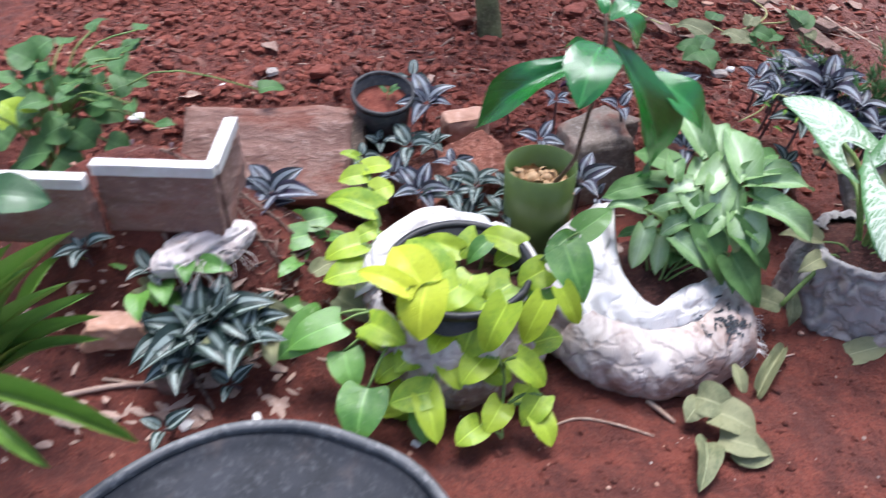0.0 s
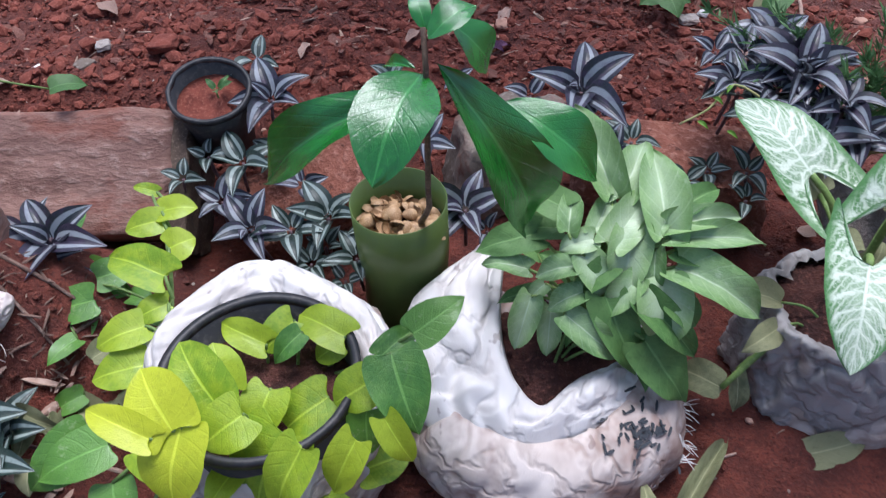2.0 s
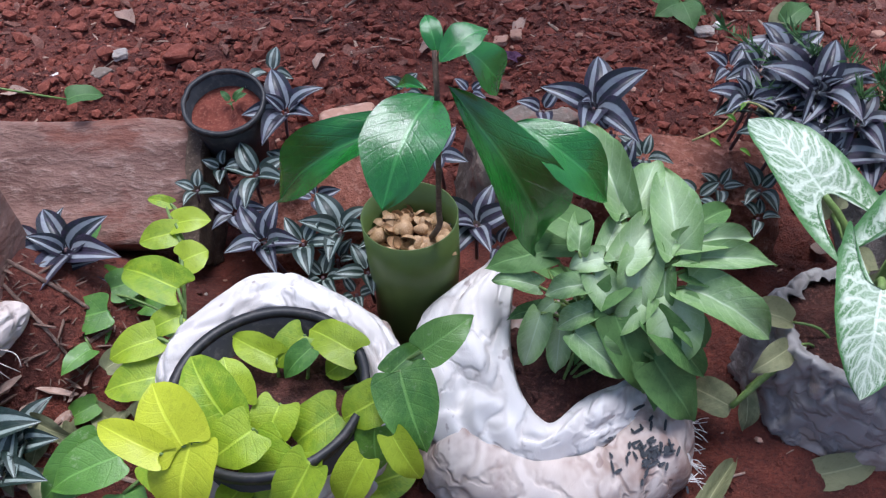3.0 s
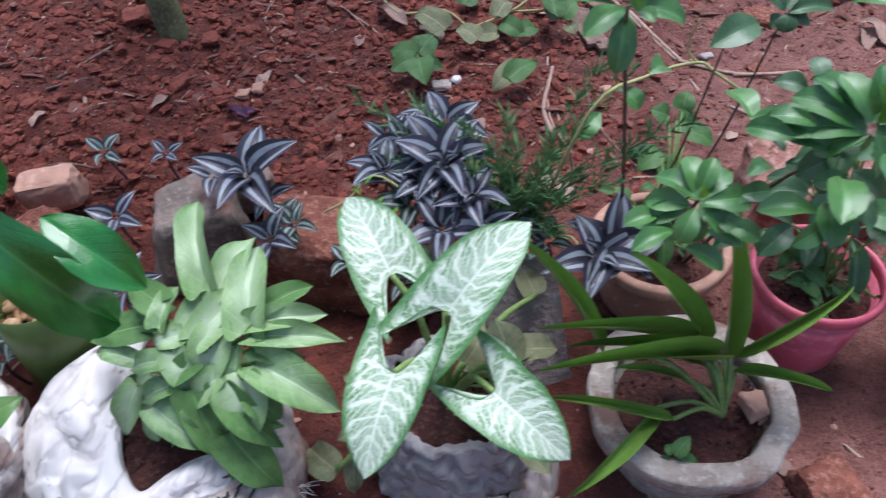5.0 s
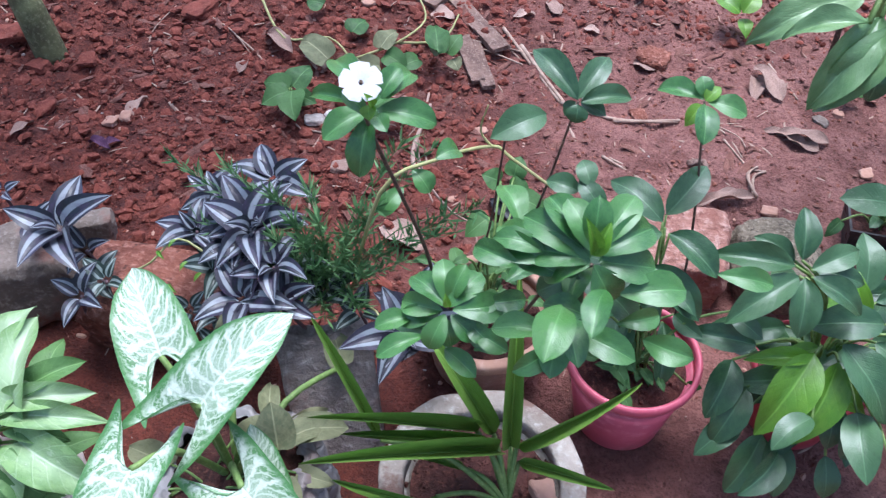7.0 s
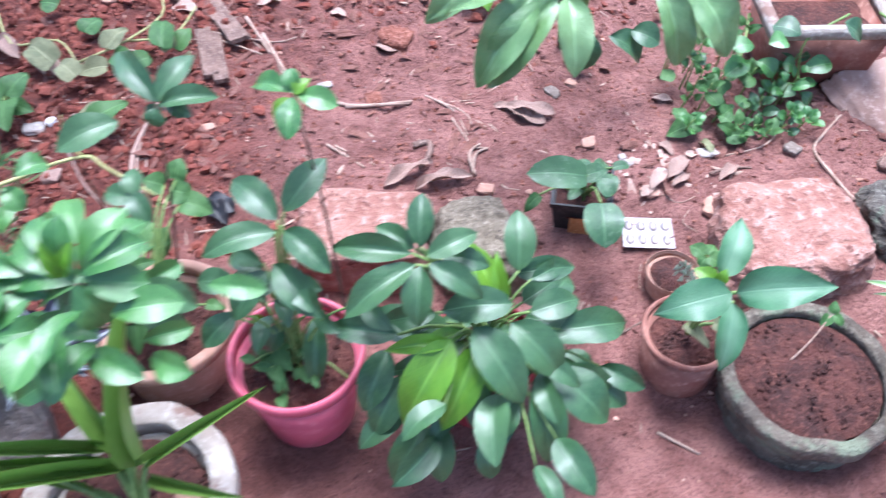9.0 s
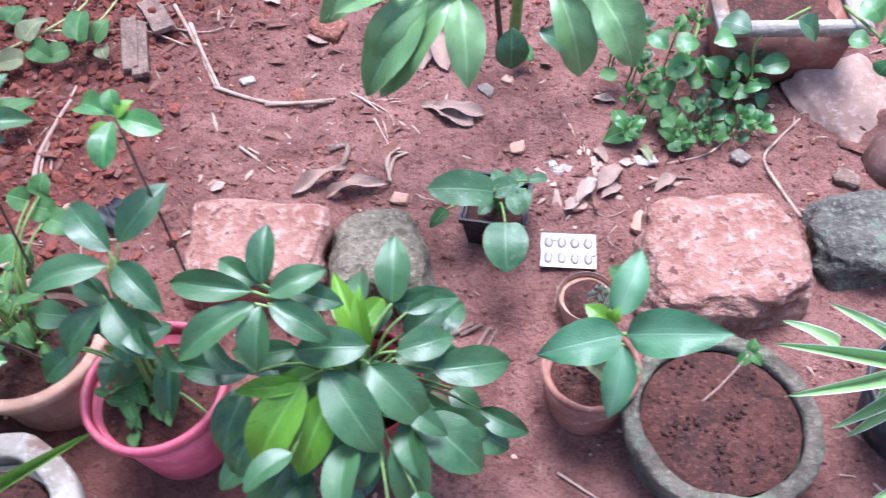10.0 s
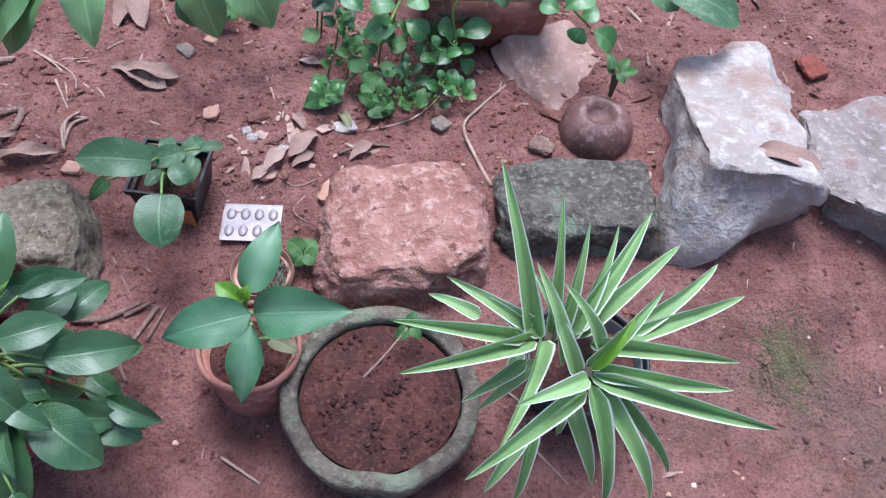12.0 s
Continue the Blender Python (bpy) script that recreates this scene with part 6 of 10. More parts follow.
periwinkle = thing("periwinkle_plant", "tall periwinkle with glossy leaves and one white flower", "periwinkle", (1.02, 1.36, 0.105))
stalk(periwinkle, [(1.02, 1.36, 0.105), (1.0, 1.33, 0.3), (0.956, 1.246, 0.570), (0.956, 1.246, 0.600)], 0.003, 0.002, STEM_BROWN)
leaf(periwinkle, OVAL, (0.955, 1.258, 0.590), (0.909, 1.228, 0.575), 0.029)
leaf(periwinkle, OVAL, (0.955, 1.253, 0.590), (0.945, 1.212, 0.540), 0.030)
leaf(periwinkle, OVAL, (0.960, 1.258, 0.590), (1.021, 1.263, 0.570), 0.032)
leaf(periwinkle, OVAL, (0.961, 1.254, 0.600), (0.994, 1.306, 0.600), 0.031)
leaf(periwinkle, OVAL, (0.950, 1.258, 0.600), (0.910, 1.326, 0.600), 0.029)
leaf(periwinkle, OVAL, (0.943, 1.266, 0.590), (0.889, 1.292, 0.580), 0.019)
leaf(periwinkle, OVAL, (0.963, 1.259, 0.600), (0.984, 1.288, 0.620), 0.023)
leaf(periwinkle, OVAL, (0.956, 1.225, 0.610), (0.933, 1.233, 0.630), 0.019)
leaf(periwinkle, OVAL, (0.963, 1.237, 0.600), (0.976, 1.213, 0.600), 0.018)
leaf(periwinkle, YOUNG, (0.958, 1.229, 0.620), (0.960, 1.217, 0.610), 0.016)
leaf(periwinkle, YOUNG, (0.962, 1.225, 0.620), (0.956, 1.221, 0.640), 0.010)
leaf(periwinkle, OVAL, (1.014, 1.343, 0.450), (1.041, 1.370, 0.440), 0.031)
leaf(periwinkle, OVAL, (0.985, 1.354, 0.420), (1.007, 1.335, 0.400), 0.029)
leaf(periwinkle, OVAL, (0.968, 1.384, 0.360), (0.940, 1.351, 0.340), 0.027)
bloom = new("flower", None)
bloom.parent = periwinkle
bloom.matrix_basis = periwinkle.matrix_basis.inverted() @ Matrix.Translation((0.952, 1.236, 0.640)) @ pose(0, 0, 0, 28, 0, 10)
for i in range(5):
    o = part("petal", PETAL_WHITE[i % 3], None, bloom)
    o.matrix_basis = pose(0, 0, 0, 6, 0, 72 * i) @ Matrix.Diagonal((0.0198, 0.0215, 0.02, 1))
part("eye", lathe([(0.0, 0.003), (0.002, 0.0025), (0.0024, 0.0)], 10), STEM_BROWN, bloom, "dark flower eye")

peri_big = thing("periwinkle_plant", "bushy periwinkle with a dense whorl of glossy leaves", "periwinkle", (1.120, 1.340, 0.105))
stalk(peri_big, [(1.120, 1.340, 0.105), (1.156, 1.243, 0.343), (1.171, 1.106, 0.540)], 0.003, 0.0021, STEM_BROWN)
leaf(peri_big, YOUNG, (1.169, 1.103, 0.560), (1.159, 1.108, 0.600), 0.015)
leaf(peri_big, YOUNG, (1.170, 1.099, 0.560), (1.183, 1.115, 0.590), 0.015)
leaf(peri_big, OVAL, (1.171, 1.113, 0.550), (1.148, 1.156, 0.575), 0.029)
leaf(peri_big, OVAL, (1.171, 1.115, 0.540), (1.109, 1.156, 0.550), 0.033)
leaf(peri_big, OVAL, (1.170, 1.110, 0.540), (1.109, 1.131, 0.530), 0.034)
leaf(peri_big, OVAL, (1.170, 1.107, 0.540), (1.130, 1.117, 0.510), 0.033)
leaf(peri_big, OVAL, (1.172, 1.101, 0.545), (1.191, 1.094, 0.500), 0.037)
leaf(peri_big, OVAL, (1.178, 1.110, 0.540), (1.232, 1.113, 0.530), 0.035)
leaf(peri_big, OVAL, (1.177, 1.110, 0.550), (1.229, 1.144, 0.550), 0.034)
leaf(peri_big, OVAL, (1.175, 1.117, 0.550), (1.213, 1.167, 0.570), 0.031)
leaf(peri_big, OVAL, (1.164, 1.116, 0.550), (1.133, 1.173, 0.560), 0.031)
leaf(peri_big, OVAL, (1.170, 1.111, 0.560), (1.173, 1.136, 0.600), 0.027)
leaf(peri_big, DARK_OVAL, (1.164, 1.127, 0.500), (1.127, 1.128, 0.470), 0.031)
leaf(peri_big, DARK_OVAL, (1.164, 1.127, 0.500), (1.154, 1.123, 0.450), 0.031)
leaf(peri_big, DARK_OVAL, (1.200, 1.137, 0.490), (1.255, 1.135, 0.460), 0.034)
leaf(peri_big, DARK_OVAL, (1.194, 1.146, 0.460), (1.234, 1.128, 0.420), 0.032)
leaf(peri_big, DARK_OVAL, (1.186, 1.252, 0.500), (1.177, 1.281, 0.510), 0.024)
leaf(peri_big, DARK_OVAL, (1.177, 1.263, 0.480), (1.141, 1.279, 0.480), 0.026)
leaf(peri_big, DARK_OVAL, (1.199, 1.230, 0.480), (1.174, 1.260, 0.500), 0.026)

peri_small = thing("periwinkle_plant", "smaller periwinkle with blue-green glossy leaves", "periwinkle", (1.070, 1.380, 0.105))
stalk(peri_small, [(1.070, 1.380, 0.105), (1.060, 1.252, 0.267), (1.037, 1.136, 0.430)], 0.003, 0.0021, STEM_BROWN)
leaf(peri_small, OVAL, (1.037, 1.136, 0.430), (0.997, 1.176, 0.430), 0.028)
leaf(peri_small, OVAL, (1.037, 1.140, 0.430), (1.030, 1.185, 0.450), 0.027)
leaf(peri_small, OVAL, (1.040, 1.136, 0.430), (1.072, 1.175, 0.440), 0.030)
leaf(peri_small, OVAL, (1.043, 1.132, 0.430), (1.097, 1.147, 0.420), 0.032)
leaf(peri_small, OVAL, (1.041, 1.133, 0.420), (1.068, 1.116, 0.400), 0.025)
leaf(peri_small, OVAL, (1.035, 1.134, 0.420), (1.018, 1.110, 0.390), 0.027)
leaf(peri_small, OVAL, (1.032, 1.138, 0.420), (0.987, 1.157, 0.410), 0.027)
leaf(peri_small, OVAL, (1.031, 1.147, 0.410), (0.983, 1.137, 0.400), 0.025)
leaf(peri_small, OVAL, (1.040, 1.144, 0.430), (1.056, 1.170, 0.460), 0.024)
leaf(peri_small, OVAL, (1.035, 1.136, 0.410), (1.042, 1.121, 0.380), 0.022)
leaf(peri_small, YOUNG, (1.038, 1.128, 0.440), (1.035, 1.131, 0.460), 0.009)

sprig_a = thing("periwinkle_plant", "slender periwinkle sprig with variegated leaves", "periwinkle", (1.100, 1.420, 0.105))
stalk(sprig_a, [(1.100, 1.420, 0.105), (1.146, 1.401, 0.302), (1.181, 1.394, 0.500)], 0.0022, 0.0015, STEM_BROWN)
leaf(sprig_a, DARK_OVAL, (1.181, 1.399, 0.500), (1.129, 1.470, 0.520), 0.033)
leaf(sprig_a, DARK_OVAL, (1.181, 1.399, 0.500), (1.220, 1.457, 0.520), 0.030)
leaf(sprig_a, DARK_OVAL, (1.184, 1.394, 0.500), (1.248, 1.415, 0.490), 0.027)
leaf(sprig_a, DARK_OVAL, (1.181, 1.389, 0.500), (1.179, 1.379, 0.480), 0.027)
leaf(sprig_a, DARK_OVAL, (1.186, 1.405, 0.490), (1.217, 1.394, 0.480), 0.022)
leaf(sprig_a, DARK_OVAL, (1.180, 1.407, 0.490), (1.167, 1.392, 0.480), 0.019)

sprig_b = thing("periwinkle_plant", "slender periwinkle sprig with pale green leaves", "periwinkle", (1.360, 1.340, 0.125))
stalk(sprig_b, [(1.360, 1.340, 0.125), (1.354, 1.371, 0.307), (1.335, 1.414, 0.490)], 0.0022, 0.0015, STEM_BROWN)
leaf(sprig_b, OVAL, (1.334, 1.416, 0.490), (1.285, 1.448, 0.480), 0.030)
leaf(sprig_b, OVAL, (1.334, 1.408, 0.490), (1.329, 1.357, 0.470), 0.030)
leaf(sprig_b, OVAL, (1.338, 1.414, 0.490), (1.386, 1.402, 0.480), 0.029)
leaf(sprig_b, OVAL, (1.336, 1.419, 0.490), (1.331, 1.437, 0.510), 0.022)
leaf(sprig_b, YOUNG, (1.336, 1.414, 0.490), (1.355, 1.429, 0.500), 0.018)
leaf(sprig_b, YOUNG, (1.331, 1.407, 0.490), (1.312, 1.390, 0.470), 0.021)

bluetip = thing("periwinkle_plant", "single blue-green leaf on a thin dark stem", "seedling", (1.060, 1.420, 0.105))
stalk(bluetip, [(1.060, 1.420, 0.105), (1.083, 1.372, 0.297), (1.095, 1.336, 0.490)], 0.002, 0.0014, STEM_BROWN)
leaf(bluetip, DARK_OVAL, (1.143, 1.370, 0.500), (1.078, 1.335, 0.490), 0.040)

pinkp = thing("young_tree_seedling", "leafy seedling with oval leaves in a pink pot", "seedling", (1.293, 1.279, 0.120))
leaf(pinkp, DARK_OVAL, (1.300, 1.335, 0.360), (1.239, 1.398, 0.370), 0.042)
petiole(pinkp, (1.293, 1.280, 0.130), (1.300, 1.335, 0.360), 0.0016)
leaf(pinkp, DARK_OVAL, (1.306, 1.348, 0.360), (1.360, 1.409, 0.390), 0.040)
petiole(pinkp, (1.293, 1.280, 0.130), (1.306, 1.348, 0.360), 0.0016)
leaf(pinkp, DARK_OVAL, (1.298, 1.320, 0.355), (1.207, 1.299, 0.340), 0.039)
petiole(pinkp, (1.293, 1.280, 0.130), (1.298, 1.320, 0.355), 0.0016)
leaf(pinkp, DARK_OVAL, (1.308, 1.321, 0.355), (1.364, 1.270, 0.330), 0.040)
petiole(pinkp, (1.293, 1.280, 0.130), (1.308, 1.321, 0.355), 0.0016)
leaf(pinkp, DARK_OVAL, (1.281, 1.296, 0.310), (1.236, 1.251, 0.270), 0.039)
petiole(pinkp, (1.293, 1.280, 0.130), (1.281, 1.296, 0.310), 0.0016)
leaf(pinkp, DARK_OVAL, (1.290, 1.298, 0.320), (1.348, 1.241, 0.280), 0.042)
petiole(pinkp, (1.293, 1.280, 0.130), (1.290, 1.298, 0.320), 0.0016)
leaf(pinkp, DARK_OVAL, (1.241, 1.294, 0.290), (1.185, 1.308, 0.280), 0.035)
petiole(pinkp, (1.293, 1.280, 0.130), (1.241, 1.294, 0.290), 0.0016)
leaf(pinkp, DARK_OVAL, (1.229, 1.284, 0.240), (1.183, 1.255, 0.210), 0.036)
petiole(pinkp, (1.293, 1.280, 0.130), (1.229, 1.284, 0.240), 0.0016)
leaf(pinkp, DARK_OVAL, (1.199, 1.297, 0.220), (1.191, 1.267, 0.200), 0.027)
petiole(pinkp, (1.293, 1.280, 0.130), (1.199, 1.297, 0.220), 0.0016)
leaf(pinkp, DARK_OVAL, (1.327, 1.299, 0.200), (1.322, 1.230, 0.140), 0.033)
petiole(pinkp, (1.293, 1.280, 0.130), (1.327, 1.299, 0.200), 0.0016)
leaf(pinkp, DARK_OVAL, (1.283, 1.295, 0.200), (1.263, 1.268, 0.170), 0.026)
petiole(pinkp, (1.293, 1.280, 0.130), (1.283, 1.295, 0.200), 0.0016)
leaf(pinkp, WEED, (1.263, 1.281, 0.170), (1.246, 1.311, 0.180), 0.021)
petiole(pinkp, (1.293, 1.280, 0.130), (1.263, 1.281, 0.170), 0.0016)
leaf(pinkp, WEED, (1.268, 1.277, 0.160), (1.292, 1.247, 0.150), 0.024)
petiole(pinkp, (1.293, 1.280, 0.130), (1.268, 1.277, 0.160), 0.0016)
leaf(pinkp, WEED, (1.251, 1.276, 0.150), (1.285, 1.220, 0.140), 0.023)
petiole(pinkp, (1.293, 1.280, 0.130), (1.251, 1.276, 0.150), 0.0016)
leaf(pinkp, WEED, (1.253, 1.299, 0.170), (1.234, 1.286, 0.150), 0.020)
petiole(pinkp, (1.293, 1.280, 0.130), (1.253, 1.299, 0.170), 0.0016)
leaf(pinkp, WEED, (1.278, 1.279, 0.170), (1.305, 1.289, 0.180), 0.020)
petiole(pinkp, (1.293, 1.280, 0.130), (1.278, 1.279, 0.170), 0.0016)
leaf(pinkp, YOUNG, (1.246, 1.311, 0.180), (1.238, 1.309, 0.200), 0.016)
petiole(pinkp, (1.293, 1.280, 0.130), (1.246, 1.311, 0.180), 0.0016)
leaf(pinkp, YOUNG, (1.254, 1.306, 0.180), (1.268, 1.305, 0.200), 0.014)
petiole(pinkp, (1.293, 1.280, 0.130), (1.254, 1.306, 0.180), 0.0016)
stalk(pinkp, [(1.293, 1.28, 0.125), (1.305, 1.3, 0.25), (1.303, 1.330, 0.355)], 0.003, 0.002)

philo = thing("philodendron_plant", "dense bushy plant with dark pointed leaves in a red pot", "foliage plant", (1.555, 1.290, 0.100))
leaf(philo, YOUNG, (1.507, 1.234, 0.230), (1.439, 1.163, 0.140), 0.059)
petiole(philo, (1.555, 1.290, 0.110), (1.507, 1.234, 0.230), 0.002)
leaf(philo, YOUNG, (1.539, 1.229, 0.220), (1.489, 1.157, 0.130), 0.048)
petiole(philo, (1.555, 1.290, 0.110), (1.539, 1.229, 0.220), 0.002)
leaf(philo, YOUNG, (1.574, 1.277, 0.220), (1.538, 1.361, 0.270), 0.035)
petiole(philo, (1.555, 1.290, 0.110), (1.574, 1.277, 0.220), 0.002)
leaf(philo, YOUNG, (1.506, 1.233, 0.220), (1.419, 1.233, 0.210), 0.026)
petiole(philo, (1.555, 1.290, 0.110), (1.506, 1.233, 0.220), 0.002)
leaf(philo, YOUNG, (1.578, 1.283, 0.220), (1.572, 1.334, 0.280), 0.024)
petiole(philo, (1.555, 1.290, 0.110), (1.578, 1.283, 0.220), 0.002)
leaf(philo, DARK_LEAF, (1.586, 1.254, 0.270), (1.496, 1.263, 0.250), 0.048)
petiole(philo, (1.555, 1.290, 0.110), (1.586, 1.254, 0.270), 0.002)
leaf(philo, DARK_LEAF, (1.535, 1.236, 0.250), (1.593, 1.163, 0.180), 0.059)
petiole(philo, (1.555, 1.290, 0.110), (1.535, 1.236, 0.250), 0.002)
leaf(philo, DARK_LEAF, (1.584, 1.247, 0.240), (1.646, 1.200, 0.180), 0.055)
petiole(philo, (1.555, 1.290, 0.110), (1.584, 1.247, 0.240), 0.002)
leaf(philo, DARK_LEAF, (1.614, 1.275, 0.220), (1.683, 1.300, 0.210), 0.042)
petiole(philo, (1.555, 1.290, 0.110), (1.614, 1.275, 0.220), 0.002)
leaf(philo, DARK_LEAF, (1.655, 1.265, 0.190), (1.754, 1.291, 0.160), 0.050)
petiole(philo, (1.555, 1.290, 0.110), (1.655, 1.265, 0.190), 0.002)
leaf(philo, DARK_LEAF, (1.644, 1.219, 0.160), (1.712, 1.166, 0.110), 0.063)
petiole(philo, (1.555, 1.290, 0.110), (1.644, 1.219, 0.160), 0.002)
leaf(philo, DARK_LEAF, (1.689, 1.227, 0.120), (1.748, 1.202, 0.090), 0.044)
petiole(philo, (1.555, 1.290, 0.110), (1.689, 1.227, 0.120), 0.002)
leaf(philo, DARK_LEAF, (1.621, 1.205, 0.170), (1.627, 1.122, 0.090), 0.051)
petiole(philo, (1.555, 1.290, 0.110), (1.621, 1.205, 0.170), 0.002)
leaf(philo, DARK_LEAF, (1.587, 1.180, 0.170), (1.553, 1.144, 0.120), 0.042)
petiole(philo, (1.555, 1.290, 0.110), (1.587, 1.180, 0.170), 0.002)
leaf(philo, DARK_LEAF, (1.541, 1.204, 0.170), (1.539, 1.157, 0.120), 0.039)
petiole(philo, (1.555, 1.290, 0.110), (1.541, 1.204, 0.170), 0.002)
leaf(philo, DARK_LEAF, (1.485, 1.186, 0.100), (1.485, 1.125, 0.040), 0.045)
petiole(philo, (1.555, 1.290, 0.110), (1.485, 1.186, 0.100), 0.002)
leaf(philo, DARK_LEAF, (1.467, 1.187, 0.100), (1.419, 1.129, 0.040), 0.051)
petiole(philo, (1.555, 1.290, 0.110), (1.467, 1.187, 0.100), 0.002)
leaf(philo, DARK_LEAF, (1.441, 1.230, 0.150), (1.397, 1.176, 0.090), 0.046)
petiole(philo, (1.555, 1.290, 0.110), (1.441, 1.230, 0.150), 0.002)
leaf(philo, DARK_LEAF, (1.422, 1.261, 0.170), (1.385, 1.197, 0.120), 0.047)
petiole(philo, (1.555, 1.290, 0.110), (1.422, 1.261, 0.170), 0.002)
leaf(philo, DARK_LEAF, (1.438, 1.251, 0.220), (1.347, 1.268, 0.220), 0.037)
petiole(philo, (1.555, 1.290, 0.110), (1.438, 1.251, 0.220), 0.002)
leaf(philo, DARK_LEAF, (1.549, 1.164, 0.090), (1.554, 1.126, 0.040), 0.035)
petiole(philo, (1.555, 1.290, 0.110), (1.549, 1.164, 0.090), 0.002)
leaf(philo, DARK_LEAF, (1.604, 1.357, 0.200), (1.691, 1.371, 0.190), 0.038)
petiole(philo, (1.555, 1.290, 0.110), (1.604, 1.357, 0.200), 0.002)
leaf(philo, DARK_LEAF, (1.606, 1.345, 0.220), (1.611, 1.423, 0.260), 0.045)
petiole(philo, (1.555, 1.290, 0.110), (1.606, 1.345, 0.220), 0.002)
leaf(philo, DARK_LEAF, (1.532, 1.256, 0.150), (1.506, 1.229, 0.110), 0.040)
petiole(philo, (1.555, 1.290, 0.110), (1.532, 1.256, 0.150), 0.002)
leaf(philo, DARK_LEAF, (1.610, 1.281, 0.130), (1.637, 1.231, 0.090), 0.041)
petiole(philo, (1.555, 1.290, 0.110), (1.610, 1.281, 0.130), 0.002)
leaf(philo, DARK_LEAF, (1.563, 1.272, 0.150), (1.576, 1.247, 0.100), 0.050)
petiole(philo, (1.555, 1.290, 0.110), (1.563, 1.272, 0.150), 0.002)
leaf(philo, DARK_LEAF, (1.486, 1.265, 0.140), (1.452, 1.238, 0.100), 0.045)
petiole(philo, (1.555, 1.290, 0.110), (1.486, 1.265, 0.140), 0.002)
leaf(philo, DARK_LEAF, (1.615, 1.342, 0.150), (1.666, 1.377, 0.150), 0.042)
petiole(philo, (1.555, 1.290, 0.110), (1.615, 1.342, 0.150), 0.002)
leaf(philo, DARK_LEAF, (1.504, 1.293, 0.180), (1.458, 1.284, 0.170), 0.044)
petiole(philo, (1.555, 1.290, 0.110), (1.504, 1.293, 0.180), 0.002)
leaf(philo, DARK_LEAF, (1.675, 1.291, 0.090), (1.713, 1.263, 0.070), 0.038)
petiole(philo, (1.555, 1.290, 0.110), (1.675, 1.291, 0.090), 0.002)
leaf(philo, DARK_OVAL, (1.473, 1.300, 0.335), (1.479, 1.359, 0.370), 0.034)
petiole(philo, (1.555, 1.290, 0.110), (1.473, 1.300, 0.335), 0.002)
leaf(philo, DARK_OVAL, (1.463, 1.291, 0.335), (1.364, 1.311, 0.330), 0.036)
petiole(philo, (1.555, 1.290, 0.110), (1.463, 1.291, 0.335), 0.002)
leaf(philo, DARK_OVAL, (1.466, 1.278, 0.330), (1.376, 1.231, 0.290), 0.040)
petiole(philo, (1.555, 1.290, 0.110), (1.466, 1.278, 0.330), 0.002)
leaf(philo, DARK_OVAL, (1.473, 1.276, 0.330), (1.465, 1.220, 0.280), 0.039)
petiole(philo, (1.555, 1.290, 0.110), (1.473, 1.276, 0.330), 0.002)
leaf(philo, DARK_OVAL, (1.481, 1.285, 0.335), (1.545, 1.315, 0.340), 0.033)
petiole(philo, (1.555, 1.290, 0.110), (1.481, 1.285, 0.335), 0.002)
leaf(philo, DARK_OVAL, (1.481, 1.277, 0.330), (1.547, 1.251, 0.290), 0.036)
petiole(philo, (1.555, 1.290, 0.110), (1.481, 1.277, 0.330), 0.002)
leaf(philo, DARK_OVAL, (1.466, 1.303, 0.330), (1.419, 1.334, 0.340), 0.029)
petiole(philo, (1.555, 1.290, 0.110), (1.466, 1.303, 0.330), 0.002)
leaf(philo, DARK_OVAL, (1.499, 1.308, 0.310), (1.560, 1.293, 0.300), 0.032)
petiole(philo, (1.555, 1.290, 0.110), (1.499, 1.308, 0.310), 0.002)

palm = thing("palm_seedling", "grassy palm seedling with ribbed strap leaves", "palm seedling", (1.082, 1.120, 0.080))
leaf(palm, STRAP, (1.118, 1.123, 0.160), (1.122, 1.274, 0.330), 0.023)
petiole(palm, (1.116, 1.065, 0.110), (1.118, 1.123, 0.160), 0.003)
leaf(palm, STRAP, (1.096, 1.133, 0.170), (1.005, 1.237, 0.240), 0.028)
petiole(palm, (1.116, 1.065, 0.110), (1.096, 1.133, 0.170), 0.003)
leaf(palm, STRAP, (0.956, 1.102, 0.200), (0.855, 1.242, 0.260), 0.015)
petiole(palm, (1.116, 1.065, 0.110), (0.956, 1.102, 0.200), 0.003)
leaf(palm, STRAP, (1.125, 1.118, 0.170), (1.277, 1.173, 0.240), 0.017)
petiole(palm, (1.116, 1.065, 0.110), (1.125, 1.118, 0.170), 0.003)
leaf(palm, STRAP, (1.129, 1.101, 0.160), (1.245, 1.068, 0.160), 0.016)
petiole(palm, (1.116, 1.065, 0.110), (1.129, 1.101, 0.160), 0.003)
leaf(palm, STRAP, (1.100, 1.109, 0.170), (0.868, 1.046, 0.240), 0.022)
petiole(palm, (1.116, 1.065, 0.110), (1.100, 1.109, 0.170), 0.003)
leaf(palm, STRAP, (1.075, 1.136, 0.170), (0.871, 1.101, 0.250), 0.017)
petiole(palm, (1.116, 1.065, 0.110), (1.075, 1.136, 0.170), 0.003)
leaf(palm, STRAP, (1.041, 1.036, 0.150), (0.892, 1.076, 0.140), 0.015)
petiole(palm, (1.116, 1.065, 0.110), (1.041, 1.036, 0.150), 0.003)
leaf(palm, STRAP, (1.026, 1.059, 0.140), (0.905, 0.955, 0.100), 0.020)
petiole(palm, (1.116, 1.065, 0.110), (1.026, 1.059, 0.140), 0.003)
leaf(palm, STRAP, (1.101, 1.121, 0.150), (1.032, 1.125, 0.170), 0.018)
